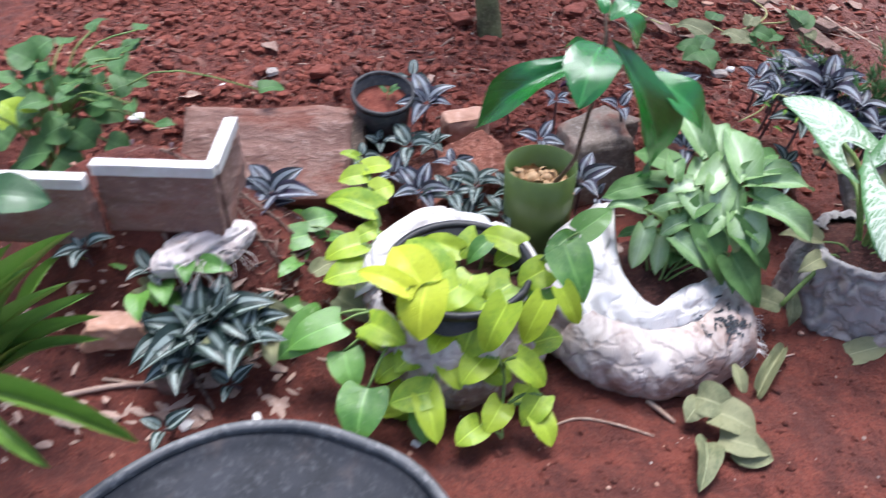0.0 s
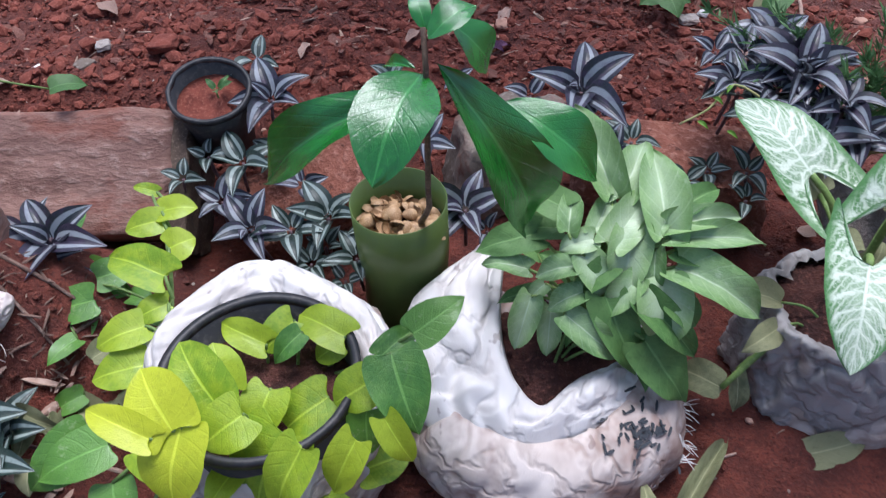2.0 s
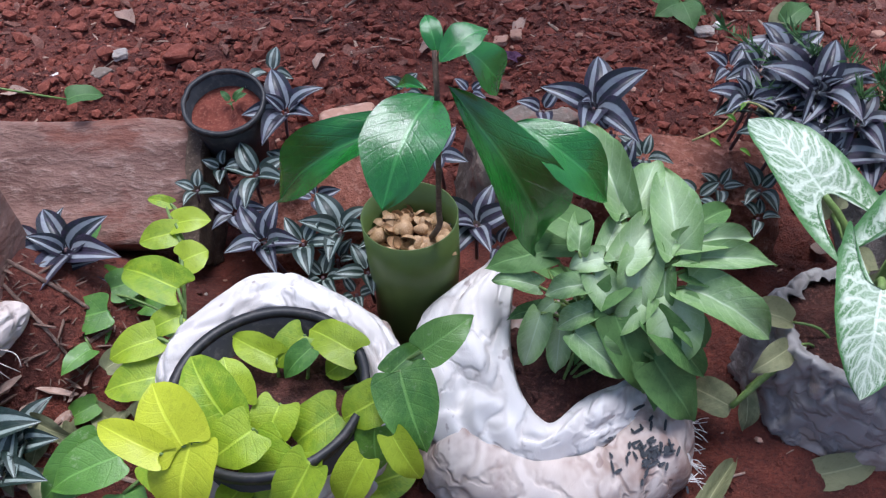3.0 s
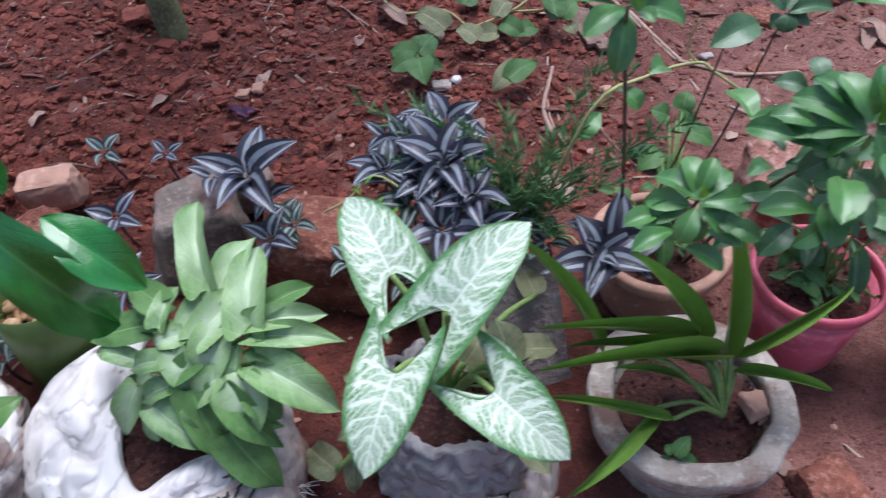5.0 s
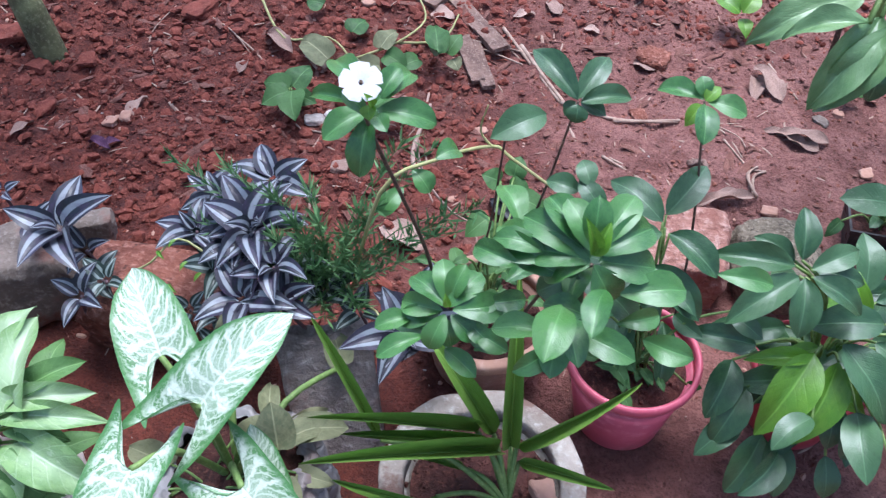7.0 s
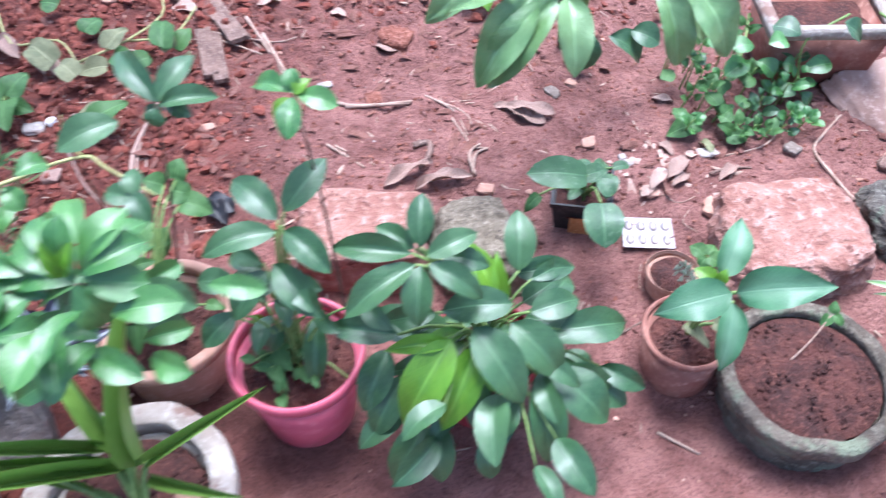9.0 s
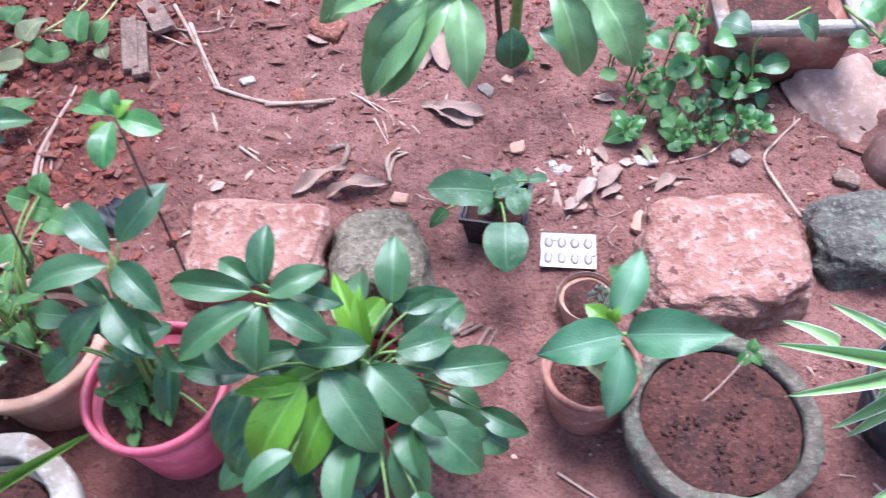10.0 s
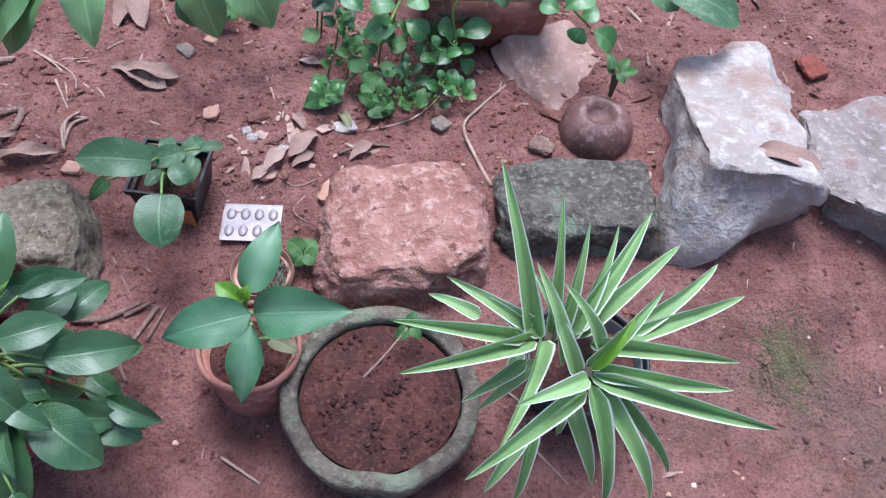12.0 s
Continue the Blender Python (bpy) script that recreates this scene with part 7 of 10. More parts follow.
petiole(palm, (1.116, 1.065, 0.110), (1.101, 1.121, 0.150), 0.003)
leaf(palm, STRAP, (1.085, 1.113, 0.180), (0.908, 1.097, 0.220), 0.017)
petiole(palm, (1.116, 1.065, 0.110), (1.085, 1.113, 0.180), 0.003)
leaf(palm, STRAP, (1.063, 1.088, 0.160), (0.975, 1.113, 0.150), 0.012)
petiole(palm, (1.116, 1.065, 0.110), (1.063, 1.088, 0.160), 0.003)

drac = thing("spider_plant", "spiky variegated plant with white-edged strap leaves", "foliage plant", (2.310, 1.270, 0.070))
leaf(drac, DRAC, (2.205, 1.222, 0.240), (2.168, 1.354, 0.400), 0.023)
leaf(drac, DRAC, (2.224, 1.226, 0.230), (2.238, 1.334, 0.360), 0.016)
leaf(drac, DRAC, (2.233, 1.225, 0.230), (2.270, 1.314, 0.330), 0.017)
leaf(drac, DRAC, (2.243, 1.224, 0.230), (2.314, 1.329, 0.300), 0.017)
leaf(drac, DRAC, (2.248, 1.226, 0.240), (2.360, 1.349, 0.300), 0.023)
leaf(drac, DRAC, (2.254, 1.227, 0.230), (2.391, 1.312, 0.280), 0.023)
leaf(drac, DRAC, (2.213, 1.223, 0.250), (2.109, 1.280, 0.290), 0.022)
leaf(drac, DRAC, (2.197, 1.224, 0.250), (2.133, 1.263, 0.290), 0.019)
leaf(drac, DRAC, (2.190, 1.218, 0.250), (2.043, 1.244, 0.265), 0.020)
leaf(drac, DRAC, (2.202, 1.217, 0.250), (2.046, 1.186, 0.250), 0.021)
leaf(drac, DRAC, (2.198, 1.209, 0.210), (2.123, 1.183, 0.170), 0.017)
leaf(drac, DRAC, (2.213, 1.213, 0.200), (2.142, 1.179, 0.150), 0.018)
leaf(drac, DRAC, (2.211, 1.213, 0.250), (2.142, 1.091, 0.250), 0.019)
leaf(drac, DRAC, (2.223, 1.172, 0.280), (2.188, 1.233, 0.380), 0.021)
leaf(drac, DRAC, (2.232, 1.158, 0.280), (2.188, 1.236, 0.360), 0.018)
leaf(drac, DRAC, (2.159, 1.289, 0.180), (2.099, 1.326, 0.180), 0.018)
leaf(drac, DRAC, (2.243, 1.159, 0.290), (2.320, 1.208, 0.360), 0.017)
leaf(drac, DRAC, (2.321, 1.232, 0.220), (2.443, 1.300, 0.250), 0.021)
leaf(drac, DRAC, (2.313, 1.225, 0.220), (2.479, 1.271, 0.220), 0.021)
leaf(drac, DRAC, (2.261, 1.200, 0.260), (2.428, 1.170, 0.250), 0.020)
leaf(drac, DRAC, (2.245, 1.156, 0.290), (2.405, 1.134, 0.260), 0.020)
leaf(drac, DRAC, (2.243, 1.149, 0.290), (2.462, 1.100, 0.220), 0.022)
leaf(drac, DRAC, (2.237, 1.142, 0.300), (2.157, 1.118, 0.300), 0.019)
leaf(drac, DRAC, (2.237, 1.139, 0.280), (2.109, 1.075, 0.220), 0.021)
leaf(drac, DRAC, (2.185, 1.126, 0.200), (2.139, 1.086, 0.140), 0.017)
leaf(drac, DRAC, (2.198, 1.145, 0.200), (2.174, 1.077, 0.120), 0.016)
leaf(drac, DRAC, (2.222, 1.149, 0.260), (2.258, 1.076, 0.160), 0.021)
leaf(drac, DRAC, (2.241, 1.140, 0.290), (2.261, 1.051, 0.170), 0.021)
leaf(drac, DRAC, (2.252, 1.137, 0.280), (2.318, 1.049, 0.160), 0.022)
leaf(drac, DRAC, (2.267, 1.142, 0.260), (2.344, 1.079, 0.170), 0.017)
leaf(drac, DRAC, (2.262, 1.155, 0.240), (2.317, 1.142, 0.200), 0.013)
leaf(drac, DRAC, (2.238, 1.169, 0.200), (2.232, 1.142, 0.150), 0.015)
leaf(drac, DRAC, (2.196, 1.229, 0.200), (2.176, 1.199, 0.160), 0.018)
leaf(drac, DRAC, (2.267, 1.194, 0.270), (2.223, 1.233, 0.340), 0.018)
leaf(drac, YOUNG, (2.242, 1.151, 0.300), (2.284, 1.182, 0.350), 0.012)
stalk(drac, [(2.31, 1.27, 0.07), (2.29, 1.27, 0.15), (2.211, 1.216, 0.250)], 0.012, 0.009, STEM_BROWN)
stalk(drac, [(2.32, 1.26, 0.07), (2.33, 1.25, 0.17), (2.242, 1.151, 0.290)], 0.012, 0.009, STEM_BROWN)

calathea = thing("calathea_plant", "small plant with a few large feathered leaves", "foliage plant", (1.868, 1.326, 0.050))
leaf(calathea, CALATHEA, (1.889, 1.292, 0.215), (1.784, 1.281, 0.190), 0.057)
petiole(calathea, (1.868, 1.325, 0.070), (1.889, 1.292, 0.215), 0.0025)
leaf(calathea, CALATHEA, (1.893, 1.289, 0.220), (2.007, 1.260, 0.260), 0.058)
petiole(calathea, (1.868, 1.325, 0.070), (1.893, 1.289, 0.220), 0.0025)
leaf(calathea, CALATHEA, (1.885, 1.319, 0.215), (1.924, 1.396, 0.250), 0.044)
petiole(calathea, (1.868, 1.325, 0.070), (1.885, 1.319, 0.215), 0.0025)
leaf(calathea, CALATHEA, (1.889, 1.280, 0.210), (1.870, 1.217, 0.140), 0.041)
petiole(calathea, (1.868, 1.325, 0.070), (1.889, 1.280, 0.210), 0.0025)
leaf(calathea, YOUNG, (1.875, 1.312, 0.210), (1.847, 1.334, 0.220), 0.026)
petiole(calathea, (1.868, 1.325, 0.070), (1.875, 1.312, 0.210), 0.0025)
leaf(calathea, YOUNG, (1.878, 1.315, 0.210), (1.887, 1.322, 0.230), 0.018)
petiole(calathea, (1.868, 1.325, 0.070), (1.878, 1.315, 0.210), 0.0025)
leaf(calathea, FADED, (1.899, 1.321, 0.100), (1.934, 1.303, 0.090), 0.022)
petiole(calathea, (1.868, 1.325, 0.070), (1.899, 1.321, 0.100), 0.0025)
leaf(calathea, FADED, (1.862, 1.329, 0.090), (1.890, 1.291, 0.080), 0.019)
petiole(calathea, (1.868, 1.325, 0.070), (1.862, 1.329, 0.090), 0.0025)

sqplant = thing("small_seedling", "small mottled-leaf plant in a square black pot", "seedling", (1.752, 1.612, 0.075))
leaf(sqplant, SQ_LEAF, (1.744, 1.569, 0.170), (1.646, 1.571, 0.180), 0.054)
petiole(sqplant, (1.752, 1.612, 0.070), (1.744, 1.569, 0.170), 0.0018)
leaf(sqplant, SQ_LEAF, (1.759, 1.518, 0.160), (1.758, 1.451, 0.130), 0.065)
petiole(sqplant, (1.752, 1.612, 0.070), (1.759, 1.518, 0.160), 0.0018)
leaf(sqplant, SQ_LEAF, (1.740, 1.587, 0.150), (1.785, 1.602, 0.150), 0.032)
petiole(sqplant, (1.752, 1.612, 0.070), (1.740, 1.587, 0.150), 0.0018)
leaf(sqplant, SQ_LEAF, (1.786, 1.552, 0.140), (1.767, 1.580, 0.150), 0.031)
petiole(sqplant, (1.752, 1.612, 0.070), (1.786, 1.552, 0.140), 0.0018)
leaf(sqplant, SQ_LEAF, (1.795, 1.598, 0.140), (1.778, 1.563, 0.120), 0.029)
petiole(sqplant, (1.752, 1.612, 0.070), (1.795, 1.598, 0.140), 0.0018)
leaf(sqplant, WEED, (1.672, 1.580, 0.120), (1.646, 1.561, 0.100), 0.021)
petiole(sqplant, (1.752, 1.612, 0.070), (1.672, 1.580, 0.120), 0.0018)

coconut_sprout = thing("small_seedling", "tiny sprout with narrow leaves growing from a husk", "seedling", (2.459, 1.755, 0.050))
leaf(coconut_sprout, WEED, (2.449, 1.743, 0.140), (2.438, 1.760, 0.140), 0.018)
petiole(coconut_sprout, (2.451, 1.743, 0.090), (2.449, 1.743, 0.140), 0.003, STEM_BROWN)
leaf(coconut_sprout, WEED, (2.455, 1.750, 0.140), (2.475, 1.765, 0.150), 0.017)
petiole(coconut_sprout, (2.451, 1.743, 0.090), (2.455, 1.750, 0.140), 0.003, STEM_BROWN)
leaf(coconut_sprout, WEED, (2.458, 1.743, 0.140), (2.488, 1.748, 0.140), 0.016)
petiole(coconut_sprout, (2.451, 1.743, 0.090), (2.458, 1.743, 0.140), 0.003, STEM_BROWN)
leaf(coconut_sprout, WEED, (2.454, 1.743, 0.140), (2.462, 1.728, 0.130), 0.016)
petiole(coconut_sprout, (2.451, 1.743, 0.090), (2.454, 1.743, 0.140), 0.003, STEM_BROWN)
leaf(coconut_sprout, WEED, (2.442, 1.746, 0.150), (2.436, 1.768, 0.160), 0.016)
petiole(coconut_sprout, (2.451, 1.743, 0.090), (2.442, 1.746, 0.150), 0.003, STEM_BROWN)

sprout = thing("small_seedling", "withered little sprout lying in bare soil", "seedling", (2.012, 1.280, 0.050))
leaf(sprout, WEED, (2.075, 1.324, 0.100), (2.059, 1.314, 0.090), 0.019)
leaf(sprout, WEED, (2.079, 1.328, 0.100), (2.087, 1.343, 0.110), 0.018)
leaf(sprout, WEED, (2.081, 1.324, 0.100), (2.093, 1.311, 0.090), 0.015)
stalk(sprout, [(2.012, 1.277, 0.052), (2.043, 1.295, 0.080), (2.076, 1.324, 0.100)], 0.0018, 0.0012, TWIG)

clover = thing("small_weed", "small round-leaved weed between pot and stone", "weed", (1.940, 1.484, 0.020))
leaf(clover, WEED, (1.938, 1.482, 0.060), (1.918, 1.504, 0.060), 0.028)
petiole(clover, (1.938, 1.494, 0.020), (1.938, 1.482, 0.060), 0.0012)
leaf(clover, WEED, (1.942, 1.482, 0.060), (1.959, 1.501, 0.060), 0.028)
petiole(clover, (1.938, 1.494, 0.020), (1.942, 1.482, 0.060), 0.0012)
leaf(clover, WEED, (1.942, 1.477, 0.060), (1.962, 1.468, 0.050), 0.028)
petiole(clover, (1.938, 1.494, 0.020), (1.942, 1.477, 0.060), 0.0012)
leaf(clover, WEED, (1.938, 1.477, 0.060), (1.925, 1.465, 0.050), 0.024)
petiole(clover, (1.938, 1.494, 0.020), (1.938, 1.477, 0.060), 0.0012)

broad = thing("broad_leaf_plant", "tall plant with broad pale green drooping leaves", "foliage plant", (1.800, 2.020, 0.070))
leaf(broad, BROAD, (1.691, 1.693, 0.420), (1.587, 1.651, 0.290), 0.066)
petiole(broad, (1.800, 2.000, 0.400), (1.691, 1.693, 0.420), 0.004)
leaf(broad, BROAD, (1.706, 1.692, 0.420), (1.711, 1.604, 0.340), 0.054)
petiole(broad, (1.800, 2.000, 0.400), (1.706, 1.692, 0.420), 0.004)
leaf(broad, BROAD, (1.826, 1.650, 0.460), (1.859, 1.607, 0.350), 0.054)
petiole(broad, (1.800, 2.000, 0.400), (1.826, 1.650, 0.460), 0.004)
leaf(broad, BROAD, (1.875, 1.646, 0.460), (1.926, 1.599, 0.370), 0.066)
petiole(broad, (1.800, 2.000, 0.400), (1.875, 1.646, 0.460), 0.004)
leaf(broad, BROAD, (1.632, 1.684, 0.430), (1.526, 1.711, 0.380), 0.042)
petiole(broad, (1.800, 2.000, 0.400), (1.632, 1.684, 0.430), 0.004)
leaf(broad, BROAD, (1.848, 1.711, 0.450), (1.908, 1.647, 0.360), 0.062)
petiole(broad, (1.800, 2.000, 0.400), (1.848, 1.711, 0.450), 0.004)
leaf(broad, BROAD, (1.674, 1.810, 0.400), (1.497, 1.774, 0.330), 0.067)
petiole(broad, (1.800, 2.000, 0.400), (1.674, 1.810, 0.400), 0.004)
leaf(broad, BROAD, (1.663, 1.716, 0.420), (1.571, 1.642, 0.300), 0.068)
petiole(broad, (1.800, 2.000, 0.400), (1.663, 1.716, 0.420), 0.004)
stalk(broad, [(1.80, 2.02, 0.06), (1.81, 2.01, 0.25), (1.80, 2.0, 0.42)], 0.012, 0.008)
stalk(broad, [(1.78, 2.05, 0.06), (1.76, 2.03, 0.3)], 0.006, 0.005, STEM_BROWN)

shrub = thing("creeping_shrub", "leafy creeping shrub spilling over a planter", "shrub", (2.089, 1.943, 0.060))
leaf(shrub, OVAL, (2.103, 1.877, 0.140), (2.054, 1.849, 0.130), 0.042)
leaf(shrub, OVAL, (2.101, 1.871, 0.180), (2.060, 1.865, 0.180), 0.039)
leaf(shrub, OVAL, (2.117, 1.846, 0.200), (2.152, 1.858, 0.200), 0.040)
leaf(shrub, OVAL, (2.121, 1.877, 0.140), (2.153, 1.857, 0.120), 0.041)
leaf(shrub, OVAL, (2.046, 1.858, 0.180), (2.021, 1.888, 0.190), 0.037)
leaf(shrub, OVAL, (2.196, 1.834, 0.090), (2.159, 1.860, 0.080), 0.038)
leaf(shrub, OVAL, (2.209, 1.869, 0.120), (2.265, 1.873, 0.130), 0.038)
leaf(shrub, OVAL, (2.199, 1.877, 0.120), (2.174, 1.880, 0.130), 0.034)
leaf(shrub, OVAL, (2.213, 1.851, 0.080), (2.234, 1.840, 0.060), 0.030)
leaf(shrub, OVAL, (2.360, 1.825, 0.200), (2.330, 1.840, 0.200), 0.036)
leaf(shrub, OVAL, (2.362, 1.807, 0.220), (2.409, 1.828, 0.230), 0.045)
leaf(shrub, OVAL, (2.407, 1.830, 0.160), (2.394, 1.819, 0.140), 0.037)
leaf(shrub, OVAL, (2.424, 1.823, 0.160), (2.463, 1.814, 0.130), 0.047)
leaf(shrub, OVAL, (2.403, 1.834, 0.180), (2.430, 1.835, 0.190), 0.036)
leaf(shrub, OVAL, (2.380, 1.855, 0.220), (2.355, 1.886, 0.240), 0.049)
leaf(shrub, WEED, (2.042, 1.813, 0.090), (2.026, 1.854, 0.090), 0.032)
leaf(shrub, WEED, (2.046, 1.796, 0.080), (2.071, 1.815, 0.080), 0.032)
leaf(shrub, WEED, (2.013, 1.795, 0.070), (1.986, 1.809, 0.070), 0.028)
leaf(shrub, WEED, (2.004, 1.789, 0.070), (1.942, 1.779, 0.050), 0.043)
leaf(shrub, WEED, (2.049, 1.764, 0.060), (2.096, 1.765, 0.050), 0.043)
leaf(shrub, WEED, (2.080, 1.811, 0.090), (2.100, 1.831, 0.090), 0.032)
leaf(shrub, WEED, (2.026, 1.850, 0.100), (2.013, 1.866, 0.110), 0.028)
leaf(shrub, WEED, (2.063, 1.841, 0.100), (2.045, 1.858, 0.110), 0.032)
leaf(shrub, WEED, (2.092, 1.850, 0.110), (2.121, 1.863, 0.110), 0.032)
leaf(shrub, WEED, (1.976, 1.796, 0.070), (1.968, 1.837, 0.070), 0.028)
leaf(shrub, WEED, (1.956, 1.880, 0.100), (1.971, 1.915, 0.100), 0.029)
leaf(shrub, WEED, (2.010, 1.904, 0.120), (2.029, 1.906, 0.130), 0.028)
leaf(shrub, WEED, (2.059, 1.776, 0.080), (2.041, 1.797, 0.080), 0.028)
leaf(shrub, SQ_LEAF, (2.549, 1.851, 0.220), (2.666, 1.805, 0.180), 0.083)
leaf(shrub, SQ_LEAF, (2.528, 1.892, 0.200), (2.569, 1.843, 0.180), 0.066)
leaf(shrub, DARK_OVAL, (1.836, 1.894, 0.200), (1.900, 1.890, 0.140), 0.058)
leaf(shrub, DARK_OVAL, (1.789, 1.883, 0.220), (1.786, 1.862, 0.150), 0.057)
leaf(shrub, DARK_OVAL, (1.975, 1.940, 0.150), (2.001, 1.909, 0.140), 0.043)
leaf(shrub, DARK_OVAL, (2.140, 1.901, 0.200), (2.183, 1.871, 0.200), 0.050)
leaf(shrub, DARK_OVAL, (2.239, 1.846, 0.240), (2.279, 1.841, 0.200), 0.049)
leaf(shrub, DARK_OVAL, (1.879, 1.907, 0.200), (1.931, 1.889, 0.180), 0.050)
stalk(shrub, [(2.143, 2.012, 0.150), (2.106, 1.918, 0.130), (2.053, 1.839, 0.090), (1.994, 1.799, 0.060)], 0.003, 0.002)
stalk(shrub, [(2.293, 1.926, 0.200), (2.204, 1.882, 0.180), (2.203, 1.869, 0.120), (2.213, 1.851, 0.080)], 0.0025, 0.0015)
stalk(shrub, [(2.350, 1.925, 0.200), (2.370, 1.840, 0.210), (2.421, 1.830, 0.160)], 0.003, 0.002)

bush = thing("leafy_shrub", "dense leafy green shrub creeping round the planter", "shrub", (2.15, 1.88, 0.05))
rng = random.Random(11)
for i in range(34):
    x, y = rng.uniform(1.97, 2.20), rng.uniform(1.76, 1.98)
    h = ground_z(x, y) + rng.uniform(0.02, 0.06) + 0.5 * max(0.0, y - 1.80)
    stalk(bush, [(x, y, ground_z(x, y)), (x + 0.01, y - 0.01, h)], 0.002, 0.0015)
    rosette(bush, (WEED, OVAL, DARK_OVAL)[i % 3], (x + 0.01, y - 0.01, h), rng.uniform(0.024, 0.042), rng.randint(4, 6), 0.62, (-10, 40), i)


vine = thing("creeping_vine", "yellow-stemmed creeper trailing over the red soil", "creeper", (0.725, 2.175, 0.050))
leaf(vine, FADED, (0.745, 2.049, 0.080), (0.674, 2.117, 0.080), 0.062)
leaf(vine, WEED, (0.781, 2.154, 0.080), (0.807, 2.200, 0.080), 0.054)
leaf(vine, FADED, (0.853, 2.066, 0.100), (0.883, 2.129, 0.100), 0.045)
leaf(vine, WEED, (0.865, 2.060, 0.090), (0.914, 2.031, 0.070), 0.047)
leaf(vine, FADED, (0.984, 2.052, 0.100), (0.958, 2.103, 0.120), 0.040)
leaf(vine, WEED, (0.996, 2.052, 0.100), (1.024, 2.095, 0.120), 0.040)
leaf(vine, FADED, (1.008, 2.047, 0.090), (1.021, 2.022, 0.080), 0.034)
leaf(vine, WEED, (0.707, 2.247, 0.090), (0.666, 2.257, 0.090), 0.054)
leaf(vine, FADED, (0.855, 2.034, 0.080), (0.795, 2.025, 0.070), 0.044)
leaf(vine, WEED, (0.936, 2.058, 0.080), (0.890, 2.030, 0.070), 0.044)
leaf(vine, FADED, (0.895, 1.873, 0.100), (0.838, 1.826, 0.080), 0.052)
leaf(vine, WEED, (0.869, 1.835, 0.100), (0.930, 1.893, 0.100), 0.048)
leaf(vine, FADED, (0.812, 1.977, 0.100), (0.768, 2.021, 0.100), 0.050)
leaf(vine, WEED, (0.978, 2.029, 0.120), (0.966, 2.122, 0.120), 0.051)
stalk(vine, [(0.557, 2.280, 0.080), (0.636, 2.126, 0.080), (0.737, 2.116, 0.090), (0.796, 2.037, 0.090)], 0.003, 0.002, STEM_YELLOW)
stalk(vine, [(0.793, 2.051, 0.080), (0.887, 2.088, 0.100), (0.941, 2.190, 0.090), (0.922, 2.281, 0.090)], 0.003, 0.002, STEM_YELLOW)
stalk(vine, [(0.885, 2.102, 0.090), (0.982, 2.102, 0.100), (1.015, 2.200, 0.100)], 0.003, 0.002, STEM_YELLOW)

seedling_a = thing("small_seedling", "four-leaved green seedling on the red soil", "seedling", (0.673, 1.969, 0.050))
leaf(seedling_a, WEED, (0.685, 1.924, 0.100), (0.631, 1.940, 0.100), 0.052)
petiole(seedling_a, (0.674, 1.960, 0.050), (0.685, 1.924, 0.100), 0.0015)
leaf(seedling_a, WEED, (0.687, 1.915, 0.100), (0.635, 1.881, 0.090), 0.049)
petiole(seedling_a, (0.674, 1.960, 0.050), (0.687, 1.915, 0.100), 0.0015)
leaf(seedling_a, WEED, (0.692, 1.915, 0.100), (0.706, 1.848, 0.080), 0.058)
petiole(seedling_a, (0.674, 1.960, 0.050), (0.692, 1.915, 0.100), 0.0015)
leaf(seedling_a, WEED, (0.690, 1.928, 0.100), (0.720, 1.983, 0.110), 0.055)
petiole(seedling_a, (0.674, 1.960, 0.050), (0.690, 1.928, 0.100), 0.0015)
leaf(seedling_a, WEED, (0.683, 1.933, 0.100), (0.664, 1.956, 0.110), 0.041)
petiole(seedling_a, (0.674, 1.960, 0.050), (0.683, 1.933, 0.100), 0.0015)
leaf(seedling_a, WEED, (0.696, 1.919, 0.090), (0.741, 1.902, 0.080), 0.038)
petiole(seedling_a, (0.674, 1.960, 0.050), (0.696, 1.919, 0.090), 0.0015)

seedling_b = thing("small_seedling", "tiny round-leaved seedling on crumbly soil", "seedling", (0.237, 1.782, 0.050))
leaf(seedling_b, WEED, (0.245, 1.784, 0.070), (0.223, 1.813, 0.080), 0.022)
leaf(seedling_b, WEED, (0.248, 1.776, 0.070), (0.270, 1.777, 0.070), 0.022)
leaf(seedling_b, WEED, (0.250, 1.765, 0.070), (0.242, 1.747, 0.060), 0.022)

seedling_c = thing("small_seedling", "bright green weeds below the broad leaves", "weed", (1.655, 2.269, 0.060))
leaf(seedling_c, YOUNG, (1.624, 2.197, 0.120), (1.574, 2.234, 0.130), 0.048)
leaf(seedling_c, YOUNG, (1.630, 2.197, 0.120), (1.664, 2.244, 0.140), 0.044)
leaf(seedling_c, YOUNG, (1.637, 2.207, 0.100), (1.640, 2.162, 0.080), 0.033)
leaf(seedling_c, WEED, (1.620, 2.208, 0.120), (1.597, 2.276, 0.140), 0.049)
leaf(seedling_c, WEED, (1.671, 2.195, 0.080), (1.694, 2.162, 0.060), 0.037)
leaf(seedling_c, WEED, (1.807, 1.987, 0.090), (1.837, 1.965, 0.080), 0.038)
leaf(seedling_c, WEED, (1.817, 1.978, 0.090), (1.794, 1.952, 0.080), 0.031)
leaf(seedling_c, WEED, (1.813, 1.995, 0.090), (1.808, 2.007, 0.100), 0.027)

